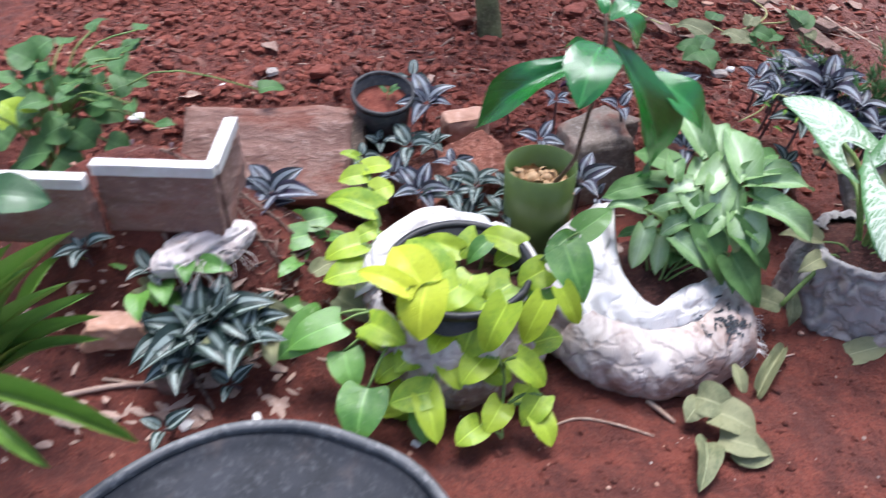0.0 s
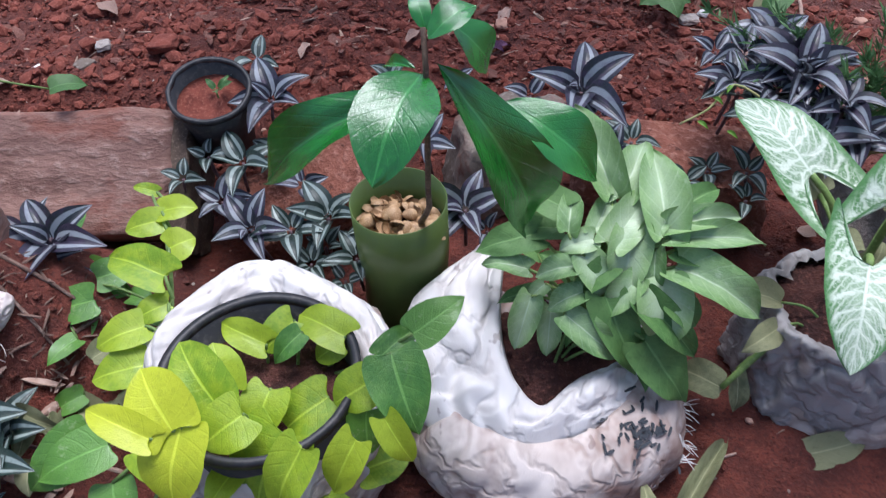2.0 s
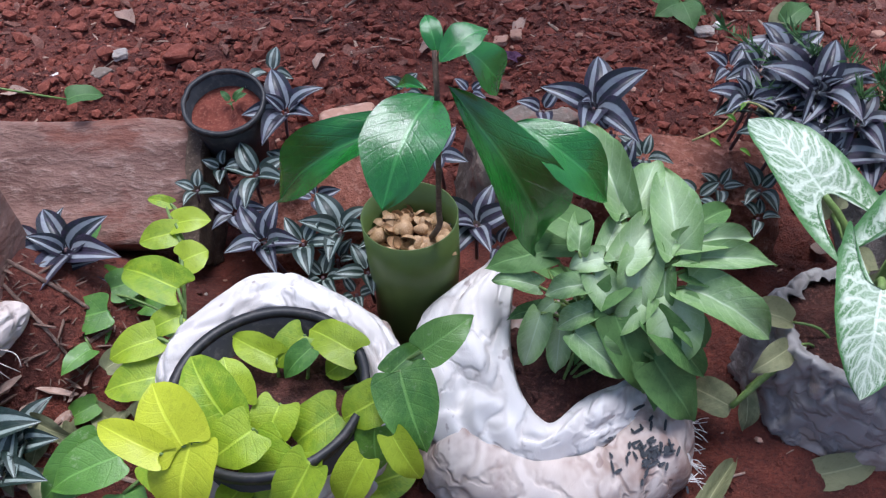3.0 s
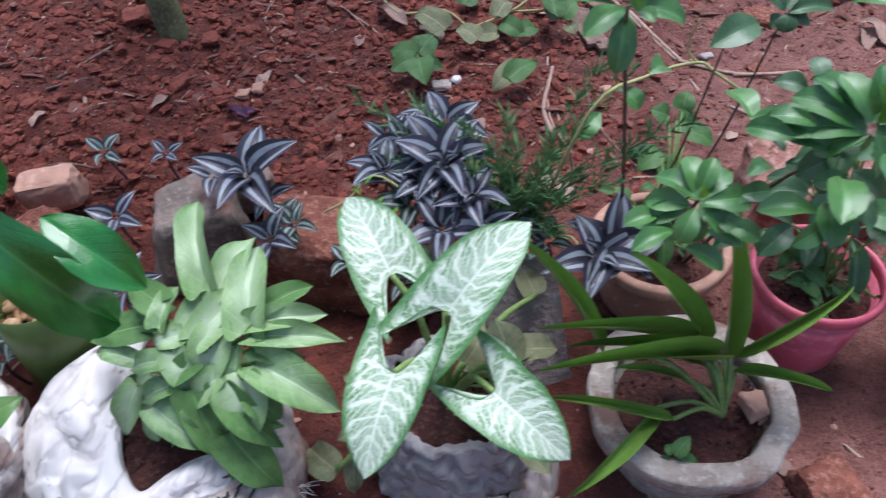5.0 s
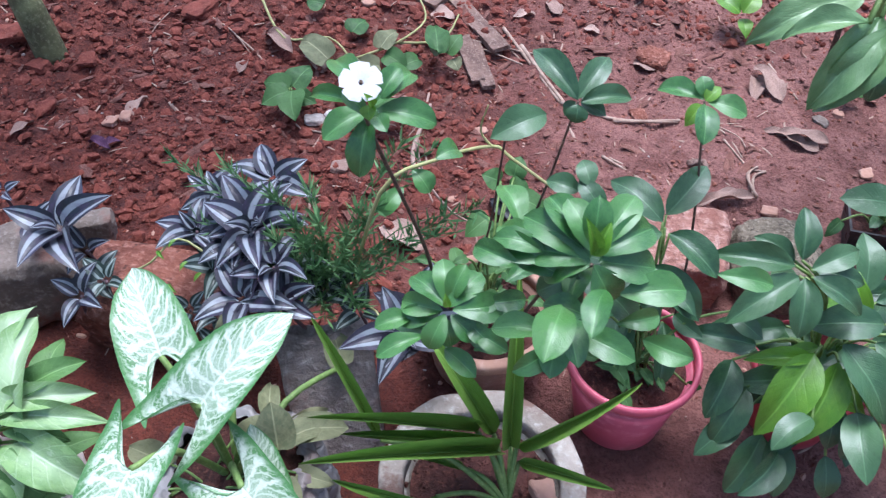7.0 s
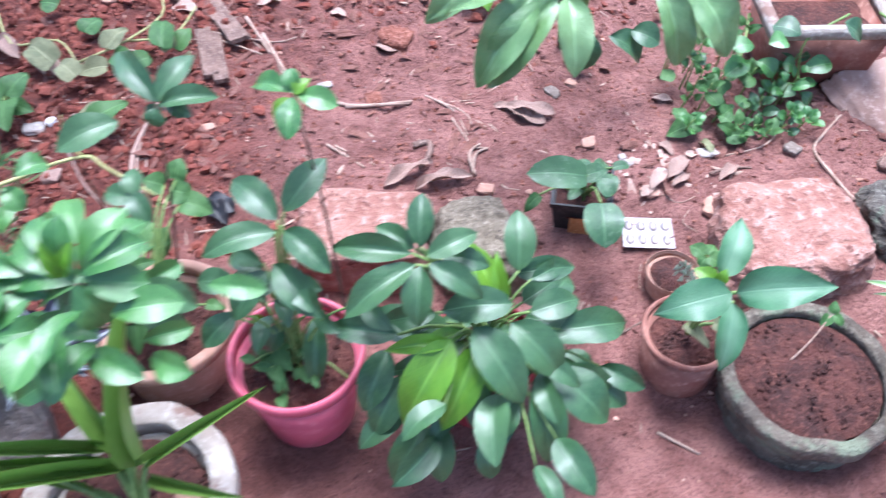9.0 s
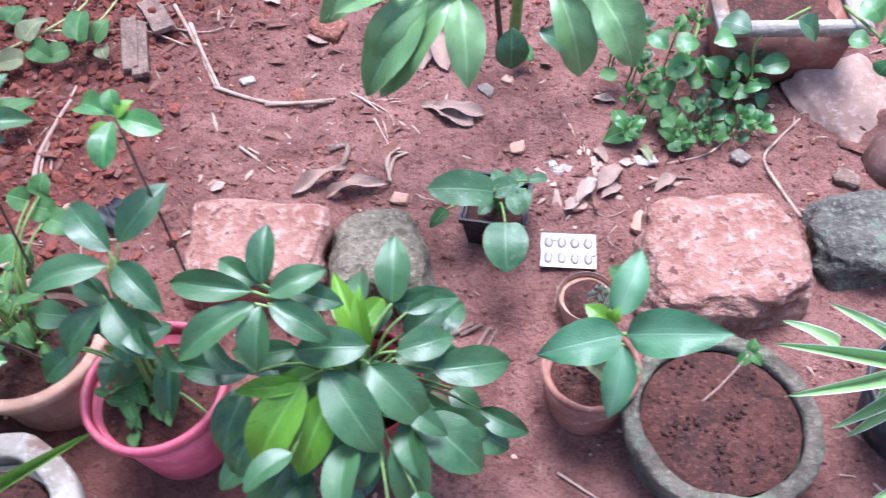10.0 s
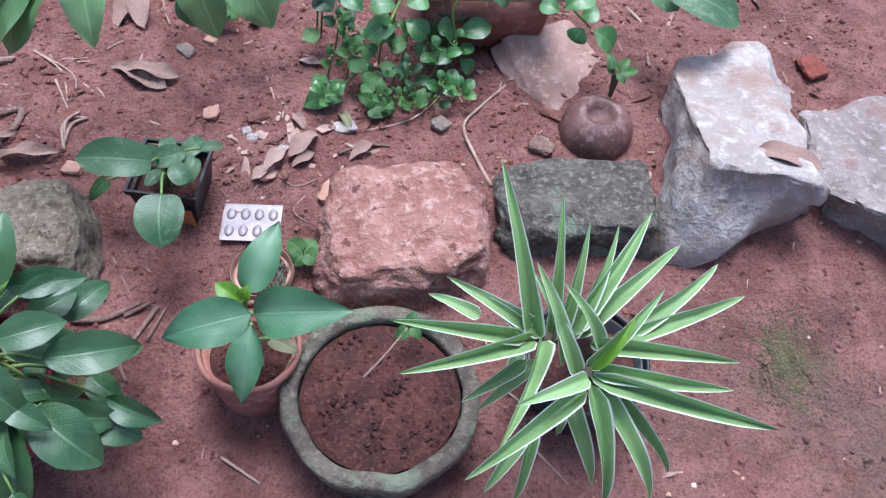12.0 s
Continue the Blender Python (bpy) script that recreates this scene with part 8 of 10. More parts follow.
herb = thing("leafy_herb", "leafy green herb growing wild at the bed edge", "herb", (-0.683, 1.322, 0.200))
leaf(herb, WEED, (-0.687, 1.326, 0.360), (-0.732, 1.330, 0.380), 0.060)
petiole(herb, (-0.727, 1.347, 0.120), (-0.687, 1.326, 0.360), 0.002)
leaf(herb, WEED, (-0.696, 1.349, 0.360), (-0.665, 1.376, 0.380), 0.061)
petiole(herb, (-0.727, 1.347, 0.120), (-0.696, 1.349, 0.360), 0.002)
leaf(herb, WEED, (-0.704, 1.301, 0.340), (-0.652, 1.322, 0.340), 0.056)
petiole(herb, (-0.727, 1.347, 0.120), (-0.704, 1.301, 0.340), 0.002)
leaf(herb, WEED, (-0.715, 1.272, 0.300), (-0.757, 1.252, 0.300), 0.069)
petiole(herb, (-0.727, 1.347, 0.120), (-0.715, 1.272, 0.300), 0.002)
leaf(herb, WEED, (-0.569, 1.313, 0.300), (-0.615, 1.305, 0.270), 0.068)
petiole(herb, (-0.727, 1.347, 0.120), (-0.569, 1.313, 0.300), 0.002)
leaf(herb, WEED, (-0.565, 1.334, 0.300), (-0.536, 1.356, 0.300), 0.062)
petiole(herb, (-0.727, 1.347, 0.120), (-0.565, 1.334, 0.300), 0.002)
leaf(herb, WEED, (-0.582, 1.308, 0.280), (-0.542, 1.291, 0.260), 0.061)
petiole(herb, (-0.727, 1.347, 0.120), (-0.582, 1.308, 0.280), 0.002)
leaf(herb, WEED, (-0.622, 1.247, 0.280), (-0.669, 1.224, 0.260), 0.069)
petiole(herb, (-0.727, 1.347, 0.120), (-0.622, 1.247, 0.280), 0.002)
leaf(herb, WEED, (-0.615, 1.245, 0.270), (-0.580, 1.237, 0.240), 0.066)
petiole(herb, (-0.727, 1.347, 0.120), (-0.615, 1.245, 0.270), 0.002)
leaf(herb, WEED, (-0.645, 1.203, 0.250), (-0.718, 1.213, 0.220), 0.065)
petiole(herb, (-0.727, 1.347, 0.120), (-0.645, 1.203, 0.250), 0.002)
leaf(herb, WEED, (-0.637, 1.200, 0.240), (-0.601, 1.207, 0.200), 0.066)
petiole(herb, (-0.727, 1.347, 0.120), (-0.637, 1.200, 0.240), 0.002)
leaf(herb, WEED, (-0.679, 1.198, 0.230), (-0.690, 1.169, 0.190), 0.065)
petiole(herb, (-0.727, 1.347, 0.120), (-0.679, 1.198, 0.230), 0.002)
leaf(herb, WEED, (-0.558, 1.240, 0.250), (-0.523, 1.250, 0.220), 0.051)
petiole(herb, (-0.727, 1.347, 0.120), (-0.558, 1.240, 0.250), 0.002)
leaf(herb, WEED, (-0.699, 1.191, 0.280), (-0.741, 1.195, 0.300), 0.058)
petiole(herb, (-0.727, 1.347, 0.120), (-0.699, 1.191, 0.280), 0.002)
leaf(herb, WEED, (-0.593, 1.166, 0.180), (-0.632, 1.140, 0.150), 0.059)
petiole(herb, (-0.727, 1.347, 0.120), (-0.593, 1.166, 0.180), 0.002)
leaf(herb, WEED, (-0.583, 1.166, 0.180), (-0.553, 1.156, 0.150), 0.060)
petiole(herb, (-0.727, 1.347, 0.120), (-0.583, 1.166, 0.180), 0.002)
leaf(herb, WEED, (-0.626, 1.138, 0.200), (-0.660, 1.143, 0.220), 0.058)
petiole(herb, (-0.727, 1.347, 0.120), (-0.626, 1.138, 0.200), 0.002)
leaf(herb, HEART, (-0.686, 1.223, 0.300), (-0.720, 1.238, 0.330), 0.068)
petiole(herb, (-0.727, 1.347, 0.120), (-0.686, 1.223, 0.300), 0.002)
leaf(herb, DARK_OVAL, (-0.614, 0.926, 0.350), (-0.524, 0.943, 0.330), 0.066)
petiole(herb, (-0.727, 1.347, 0.120), (-0.614, 0.926, 0.350), 0.002)

strap = thing("strap_leaf_plant", "clump of long green strap leaves beside the tub", "foliage plant", (-0.691, 0.897, 0.050))
leaf(strap, STRAP, (-0.629, 0.831, 0.120), (-0.475, 0.887, 0.320), 0.030)
leaf(strap, STRAP, (-0.621, 0.831, 0.120), (-0.473, 0.870, 0.220), 0.030)
leaf(strap, STRAP, (-0.624, 0.829, 0.110), (-0.465, 0.865, 0.180), 0.029)
leaf(strap, STRAP, (-0.626, 0.827, 0.100), (-0.472, 0.848, 0.150), 0.027)
leaf(strap, STRAP, (-0.578, 0.723, 0.180), (-0.381, 0.697, 0.100), 0.034)
leaf(strap, STRAP, (-0.606, 0.741, 0.100), (-0.515, 0.692, 0.050), 0.025)
leaf(strap, STRAP, (-0.636, 0.823, 0.140), (-0.517, 0.838, 0.300), 0.025)
leaf(strap, STRAP, (-0.631, 0.838, 0.100), (-0.493, 0.860, 0.250), 0.026)
leaf(strap, STRAP, (-0.639, 0.854, 0.120), (-0.567, 0.887, 0.300), 0.026)

weeds_t = thing("weed_clump", "straggling weeds growing in a terracotta pot", "weed", (1.086, 1.371, 0.100))
leaf(weeds_t, WEED, (1.072, 1.346, 0.200), (1.059, 1.321, 0.170), 0.031)
petiole(weeds_t, (1.086, 1.375, 0.110), (1.072, 1.346, 0.200), 0.0016)
leaf(weeds_t, WEED, (1.073, 1.341, 0.180), (1.073, 1.294, 0.140), 0.031)
petiole(weeds_t, (1.086, 1.375, 0.110), (1.073, 1.341, 0.180), 0.0016)
leaf(weeds_t, WEED, (1.101, 1.358, 0.180), (1.122, 1.332, 0.160), 0.026)
petiole(weeds_t, (1.086, 1.375, 0.110), (1.101, 1.358, 0.180), 0.0016)
leaf(weeds_t, WEED, (1.101, 1.515, 0.250), (1.072, 1.519, 0.260), 0.035)
petiole(weeds_t, (1.086, 1.375, 0.110), (1.101, 1.515, 0.250), 0.0016)
leaf(weeds_t, WEED, (1.112, 1.504, 0.250), (1.145, 1.499, 0.240), 0.040)
petiole(weeds_t, (1.086, 1.375, 0.110), (1.112, 1.504, 0.250), 0.0016)
leaf(weeds_t, WEED, (1.121, 1.516, 0.260), (1.130, 1.540, 0.280), 0.035)
petiole(weeds_t, (1.086, 1.375, 0.110), (1.121, 1.516, 0.260), 0.0016)
leaf(weeds_t, WEED, (1.127, 1.490, 0.240), (1.170, 1.482, 0.220), 0.040)
petiole(weeds_t, (1.086, 1.375, 0.110), (1.127, 1.490, 0.240), 0.0016)
leaf(weeds_t, WEED, (1.085, 1.468, 0.220), (1.050, 1.445, 0.200), 0.040)
petiole(weeds_t, (1.086, 1.375, 0.110), (1.085, 1.468, 0.220), 0.0016)
leaf(weeds_t, WEED, (1.095, 1.457, 0.220), (1.102, 1.429, 0.190), 0.035)
petiole(weeds_t, (1.086, 1.375, 0.110), (1.095, 1.457, 0.220), 0.0016)
leaf(weeds_t, WEED, (1.032, 1.370, 0.170), (1.022, 1.346, 0.150), 0.027)
petiole(weeds_t, (1.086, 1.375, 0.110), (1.032, 1.370, 0.170), 0.0016)
leaf(weeds_t, WEED, (1.077, 1.398, 0.180), (1.052, 1.387, 0.170), 0.032)
petiole(weeds_t, (1.086, 1.375, 0.110), (1.077, 1.398, 0.180), 0.0016)

weeds_m = thing("small_weed", "little green weeds in a concrete pot", "weed", (1.100, 1.060, 0.085))
leaf(weeds_m, WEED, (1.041, 1.006, 0.120), (1.033, 1.018, 0.120), 0.017)
petiole(weeds_m, (1.055, 1.010, 0.085), (1.041, 1.006, 0.120), 0.001)
leaf(weeds_m, WEED, (1.043, 1.003, 0.120), (1.063, 1.024, 0.130), 0.021)
petiole(weeds_m, (1.055, 1.010, 0.085), (1.043, 1.003, 0.120), 0.001)
leaf(weeds_m, WEED, (1.049, 1.004, 0.110), (1.075, 1.002, 0.100), 0.021)
petiole(weeds_m, (1.055, 1.010, 0.085), (1.049, 1.004, 0.110), 0.001)
leaf(weeds_m, WEED, (1.045, 1.006, 0.100), (1.056, 0.984, 0.090), 0.024)
petiole(weeds_m, (1.055, 1.010, 0.085), (1.045, 1.006, 0.100), 0.001)
leaf(weeds_m, WEED, (1.038, 1.003, 0.110), (1.026, 1.002, 0.100), 0.017)
petiole(weeds_m, (1.055, 1.010, 0.085), (1.038, 1.003, 0.110), 0.001)
leaf(weeds_m, WEED, (1.077, 0.994, 0.100), (1.105, 0.984, 0.090), 0.021)
petiole(weeds_m, (1.055, 1.010, 0.085), (1.077, 0.994, 0.100), 0.001)
leaf(weeds_m, WEED, (1.084, 0.984, 0.090), (1.076, 0.968, 0.080), 0.021)
petiole(weeds_m, (1.055, 1.010, 0.085), (1.084, 0.984, 0.090), 0.001)

deadleaves = thing("leaf_clump", "clump of mottled dying leaves lying on the soil", "leaf clump", (0.465, 0.819, 0.000))
leaf(deadleaves, FADED, (0.429, 0.835, 0.035), (0.482, 0.807, 0.030), 0.058)
leaf(deadleaves, FADED, (0.449, 0.808, 0.030), (0.506, 0.771, 0.025), 0.062)
leaf(deadleaves, FADED, (0.450, 0.767, 0.020), (0.520, 0.740, 0.015), 0.048)
leaf(deadleaves, FADED, (0.437, 0.828, 0.030), (0.407, 0.797, 0.020), 0.041)
leaf(deadleaves, FADED, (0.500, 0.839, 0.040), (0.495, 0.895, 0.050), 0.020)
leaf(deadleaves, FADED, (0.708, 0.952, 0.000), (0.793, 0.970, 0.010), 0.043)
leaf(deadleaves, FADED, (0.429, 0.762, 0.020), (0.401, 0.677, 0.015), 0.041)
leaf(deadleaves, FADED, (0.471, 0.756, 0.015), (0.524, 0.734, 0.010), 0.050)

edge_dead = thing("leaf_clump", "faded curled leaves under the pothos", "leaf clump", (-0.251, 1.024, 0.020))
leaf(edge_dead, FADED, (-0.248, 1.050, 0.050), (-0.308, 1.030, 0.040), 0.046)
leaf(edge_dead, FADED, (-0.221, 1.041, 0.050), (-0.169, 1.011, 0.040), 0.050)
leaf(edge_dead, FADED, (-0.265, 1.021, 0.040), (-0.226, 0.983, 0.030), 0.045)
leaf(edge_dead, FADED, (-0.192, 0.997, 0.050), (-0.174, 1.040, 0.050), 0.038)
leaf(edge_dead, FADED, (-0.292, 1.018, 0.030), (-0.310, 1.001, 0.030), 0.031)

succulent = thing("succulent", "cluster of tiny pale grey-green succulents", "succulent", (1.893, 1.458, 0.050))
rosette(succulent, SUCCULENT, (1.887, 1.457, 0.055), 0.011, 7, 0.6, (15, 60), 0)
rosette(succulent, SUCCULENT, (1.897, 1.468, 0.055), 0.011, 7, 0.6, (15, 60), 1)
rosette(succulent, SUCCULENT, (1.902, 1.448, 0.055), 0.011, 7, 0.6, (15, 60), 2)
rosette(succulent, SUCCULENT, (1.883, 1.444, 0.055), 0.011, 7, 0.6, (15, 60), 3)
rosette(succulent, SUCCULENT, (1.910, 1.461, 0.055), 0.011, 7, 0.6, (15, 60), 4)
rosette(succulent, SUCCULENT, (1.892, 1.436, 0.055), 0.011, 7, 0.6, (15, 60), 5)
rosette(succulent, SUCCULENT, (1.905, 1.437, 0.055), 0.011, 7, 0.6, (15, 60), 6)

# ---- fuller crowns ----
fill(pothos, HEART, (0.06, 0.89, 0.125), (0.13, 0.04, 0.03), 12, (0.045, 0.062), 0.78, 1)
fill(pothos, HEART, (0.03, 0.855, 0.075), (0.10, 0.03, 0.05), 16, (0.04, 0.055), 0.78, 2, 0.75, False)
fill(pothos_b, HEART_DARK, (-0.20, 1.13, 0.09), (0.10, 0.07, 0.04), 14, (0.04, 0.06), 0.7, 4)
fill(syngonium, ARROW_DARK, (0.47, 1.09, 0.135), (0.11, 0.08, 0.03), 14, (0.045, 0.07), 0.55, 6)
fill(philo, DARK_LEAF, (1.55, 1.25, 0.15), (0.13, 0.12, 0.06), 40, (0.065, 0.095), 0.45, 7, 0.45)
fill(philo, YOUNG, (1.54, 1.25, 0.20), (0.06, 0.06, 0.03), 4, (0.06, 0.085), 0.4, 8, 0.4)
fill(pinkp, DARK_OVAL, (1.30, 1.30, 0.25), (0.07, 0.06, 0.07), 12, (0.045, 0.065), 0.5, 9)
fill(pinkp, WEED, (1.285, 1.262, 0.15), (0.05, 0.04, 0.02), 16, (0.018, 0.03), 0.6, 10)
fill(peri_big, OVAL, (1.171, 1.106, 0.500), (0.07, 0.07, 0.05), 26, (0.045, 0.068), 0.5, 11, 0.2, False)
fill(peri_small, OVAL, (1.037, 1.136, 0.390), (0.05, 0.05, 0.04), 14, (0.04, 0.055), 0.5, 12, 0.2, False)
fill(weeds_t, WEED, (1.08, 1.38, 0.18), (0.07, 0.06, 0.08), 26, (0.02, 0.04), 0.55, 13)
fill(caladium, FADED, (0.78, 1.09, 0.15), (0.10, 0.08, 0.03), 12, (0.05, 0.075), 0.6, 14)
fill(herb, WEED, (-0.62, 1.32, 0.30), (0.16, 0.12, 0.08), 40, (0.035, 0.06), 0.7, 15)
fill(pothos_b, FADED, (-0.30, 1.0, 0.10), (0.14, 0.08, 0.03), 12, (0.04, 0.06), 0.6, 17, 0.4, False)
fill(pothos_b, HEART_DARK, (-0.42, 1.0, 0.16), (0.12, 0.05, 0.04), 14, (0.035, 0.055), 0.7, 18, 0.3, False)
fill(strap, STRAP, (-0.641, 0.878, 0.120), (0.05, 0.05, 0.03), 9, (0.14, 0.24), 0.12, 19, -0.3, False)
fill(sqplant, SQ_LEAF, (1.755, 1.61, 0.12), (0.035, 0.03, 0.02), 5, (0.03, 0.045), 0.6, 16)

# ---- small things on the ground ----

def twig(points, r0, r1=None, material=None, label="thin dry twig lying on the soil", name="twig", lift=0.0):
    """A twig along (x, y) points on the ground, or (x, y, height above it)."""
    pts = [(p[0], p[1], ground_z(p[0], p[1]) + r0 * 0.6 + (p[2] if len(p) > 2 else 0.0)) for p in points]
    o = Vector(pts[0])
    return single(name, tube([Vector(p) - o for p in pts], 0.75 * r0, r1 or r0 * 0.5, 6), material or TWIG, label, "twig", o, group="dry twigs")


def fallen(x, y, length, width, turn, mesh, label, lift=0.004, roll=0, pitch=0):
    ob = new("fallen_leaf", PICK.choice(mesh))
    ob.matrix_basis = pose(x, y, ground_z(x, y) + lift, pitch, roll, turn) @ Matrix.Diagonal((width, length, length, 1))
    return tagged(ob, label, "dry leaf", "fallen leaves")


def chip(x, y, size, material, label, seed, turn=0, name="chip", cat="chip", lift=-0.002):
    return single(name, block((size[0] * 0.75, size[1] * 0.75, size[2] * 0.6), seed, 0.2, 0.5, 0.1, 6), material, label, cat, (x, y, ground_z(x, y) + lift), turn, (0, 0), "chips and pebbles")


twig([(1.494, 1.931), (1.548, 1.875), (1.569, 1.802)], 0.003, None, TWIG)
twig([(1.577, 1.700), (1.568, 1.747), (1.580, 1.768), (1.605, 1.763)], 0.004, None, TWIG)
twig([(1.466, 1.788), (1.497, 1.793), (1.493, 1.756), (1.476, 1.733)], 0.009, None, BARK, "gnarled brown root on the soil", "root")
twig([(2.046, 1.730), (2.112, 1.739), (2.159, 1.782), (2.183, 1.822)], 0.0028, None, TWIG)
twig([(2.233, 1.596), (2.215, 1.657), (2.205, 1.722), (2.239, 1.765), (2.291, 1.817)], 0.0045, None, TWIG)
twig([(1.819, 1.221), (1.872, 1.177)], 0.0035, None, TWIG)
twig([(2.244, 1.190), (2.282, 1.141)], 0.0025, None, TWIG)
twig([(1.617, 1.412), (1.663, 1.413), (1.708, 1.435)], 0.007, None, BARK, "gnarled brown root on the soil", "root")
twig([(1.732, 1.429), (1.710, 1.394), (1.684, 1.357), (1.693, 1.326)], 0.005, None, BARK, "gnarled brown root on the soil", "root")
twig([(1.591, 1.459), (1.630, 1.448), (1.661, 1.442)], 0.004, None, BARK, "gnarled brown root on the soil", "root")
twig([(1.892, 1.651), (1.926, 1.617), (1.961, 1.626)], 0.0015, None, TWIG)
twig([(1.943, 1.596), (1.925, 1.567), (1.946, 1.546)], 0.0015, None, TWIG)
twig([(1.664, 1.511), (1.692, 1.452)], 0.0015, None, TWIG)
twig([(2.045, 1.308), (2.097, 1.303)], 0.0018, None, DRY_PALE)
twig([(1.998, 1.673), (2.044, 1.694), (2.080, 1.689)], 0.004, None, BARK, "gnarled brown root on the soil", "root")
twig([(1.842, 1.500), (1.834, 1.461), (1.850, 1.442)], 0.0015, None, TWIG)
twig([(1.318, 1.801), (1.394, 1.742)], 0.0035, None, TWIG)
twig([(1.115, 2.202), (1.173, 2.095), (1.231, 1.971)], 0.006, None, TWIG)
twig([(1.232, 1.963), (1.346, 1.916), (1.468, 1.911)], 0.006, None, TWIG)
twig([(1.572, 1.706), (1.581, 1.751), (1.605, 1.763)], 0.0045, None, TWIG)
twig([(1.498, 1.929), (1.568, 1.864), (1.580, 1.820)], 0.002, None, TWIG)
twig([(1.157, 2.088), (1.057, 2.137), (0.976, 2.134)], 0.003, None, TWIG)
twig([(0.953, 1.723), (0.940, 1.804), (0.958, 1.889), (0.967, 1.934)], 0.007, None, DRY_PALE)
twig([(1.687, 1.416), (1.722, 1.433)], 0.005, None, BARK, "gnarled brown root on the soil", "root")
twig([(1.719, 1.381), (1.743, 1.427)], 0.004, None, BARK, "gnarled brown root on the soil", "root")
twig([(1.787, 1.378), (1.826, 1.394)], 0.004, None, BARK, "gnarled brown root on the soil", "root")
twig([(0.364, 2.047), (0.334, 2.139), (0.363, 2.249)], 0.0025, None, TWIG)
twig([(0.445, 2.234), (0.514, 2.154), (0.563, 2.096)], 0.0025, None, TWIG)
twig([(1.304, 1.800), (1.376, 1.734)], 0.004, None, TWIG)
twig([(1.154, 2.151), (1.200, 2.048), (1.243, 1.959)], 0.007, None, TWIG)
twig([(1.336, 1.910), (1.464, 1.909)], 0.006, None, TWIG)
twig([(1.543, 1.852), (1.576, 1.774)], 0.003, None, TWIG)
twig([(0.721, 1.733), (0.758, 1.848)], 0.004, None, TWIG)
twig([(1.055, 2.157), (1.178, 2.123), (1.227, 2.135)], 0.003, None, TWIG)
twig([(1.571, 1.721), (1.573, 1.758), (1.592, 1.774)], 0.004, None, TWIG)
twig([(1.684, 2.107), (1.715, 1.981)], 0.003, None, TWIG)
twig([(0.978, 1.715), (0.961, 1.824)], 0.0035, None, DRY_PALE)
twig([(0.177, 0.784), (0.237, 0.816), (0.295, 0.810), (0.358, 0.783)], 0.0035, None, TWIG)
twig([(0.361, 0.853), (0.396, 0.811)], 0.006, None, TWIG)
twig([(0.572, 0.916), (0.599, 0.924)], 0.003, None, DRY_PALE)
twig([(0.604, 0.947), (0.628, 0.953)], 0.003, None, DRY_PALE)
twig([(-0.614, 0.846), (-0.496, 0.869), (-0.380, 0.881)], 0.007, None, DRY_PALE)
twig([(-0.562, 0.931), (-0.419, 0.924), (-0.369, 0.893), (-0.324, 0.834)], 0.006, None, BARK, "gnarled brown root on the soil", "root")
twig([(-0.509, 0.881), (-0.387, 0.869)], 0.004, None, TWIG)
twig([(-0.425, 1.134), (-0.346, 1.133), (-0.265, 1.122), (-0.220, 1.111)], 0.005, None, BARK, "gnarled brown root on the soil", "root")
twig([(-0.343, 1.123), (-0.267, 1.073), (-0.222, 1.036)], 0.004, None, BARK, "gnarled brown root on the soil", "root")
twig([(0.021, 1.550), (0.074, 1.575), (0.129, 1.582)], 0.004, None, BARK, "gnarled brown root on the soil", "root")
twig([(0.559, 1.557), (0.621, 1.516), (0.660, 1.465)], 0.003, None, STEM_BROWN)
twig([(0.756, 1.678), (0.640, 1.581), (0.587, 1.550)], 0.0018, None, STEM_BROWN)
twig([(0.527, 2.141), (0.595, 2.074), (0.624, 1.990)], 0.003, None, TWIG)
twig([(0.961, 1.982), (0.950, 1.786), (0.988, 1.669)], 0.0035, None, DRY_PALE)
twig([(-0.434, 1.844), (-0.380, 1.872)], 0.004, None, BARK, "gnarled brown root on the soil", "root")
twig([(-0.003, 1.753), (0.052, 1.810)], 0.004, None, BARK, "gnarled brown root on the soil", "root")
twig([(0.004, 1.790), (0.063, 1.932)], 0.005, None, BARK, "gnarled brown root on the soil", "root")
twig([(-0.178, 1.793), (-0.093, 1.831)], 0.004, None, BARK, "gnarled brown root on the soil", "root")
fallen(1.697, 1.835, 0.088, 0.025, 56, DRY_LEAF, "curled brown dead leaf on the soil")
fallen(1.482, 1.694, 0.082, 0.020, -83, DRY_PALE_LEAF, "long pale dry leaf lying by a stone")
fallen(1.964, 1.715, 0.070, 0.030, -220, DRY_LEAF, "torn pinkish dead leaf on the soil")
fallen(1.892, 1.651, 0.039, 0.020, -229, DRY_PALE_LEAF, "shredded pale dry leaf")
fallen(1.928, 1.767, 0.042, 0.018, -154, DRY_LEAF, "curled brown dead leaf on the soil")
fallen(2.006, 1.763, 0.040, 0.018, -160, FADED, "small faded leaf on red soil")
fallen(1.649, 2.056, 0.089, 0.034, -196, DRY_LEAF, "curled brown dead leaf on the soil")
fallen(1.939, 1.887, 0.043, 0.018, -108, DRY_PALE_LEAF, "small pale dry leaf on soil")
fallen(2.054, 1.699, 0.055, 0.021, -228, DRY_LEAF, "curled brown dead leaf on the soil")
fallen(2.310, 1.664, 0.044, 0.024, -49, DRY_LEAF, "curled brown dead leaf on the soil")
fallen(1.630, 1.323, 0.052, 0.023, -112, FADED, "faded drooping leaf on the soil")
fallen(1.742, 1.845, 0.103, 0.030, 76, DRY_LEAF, "curled brown dead leaf on the soil")
fallen(1.410, 1.679, 0.111, 0.024, -55, DRY_LEAF, "dark curled dead leaf by a stone")
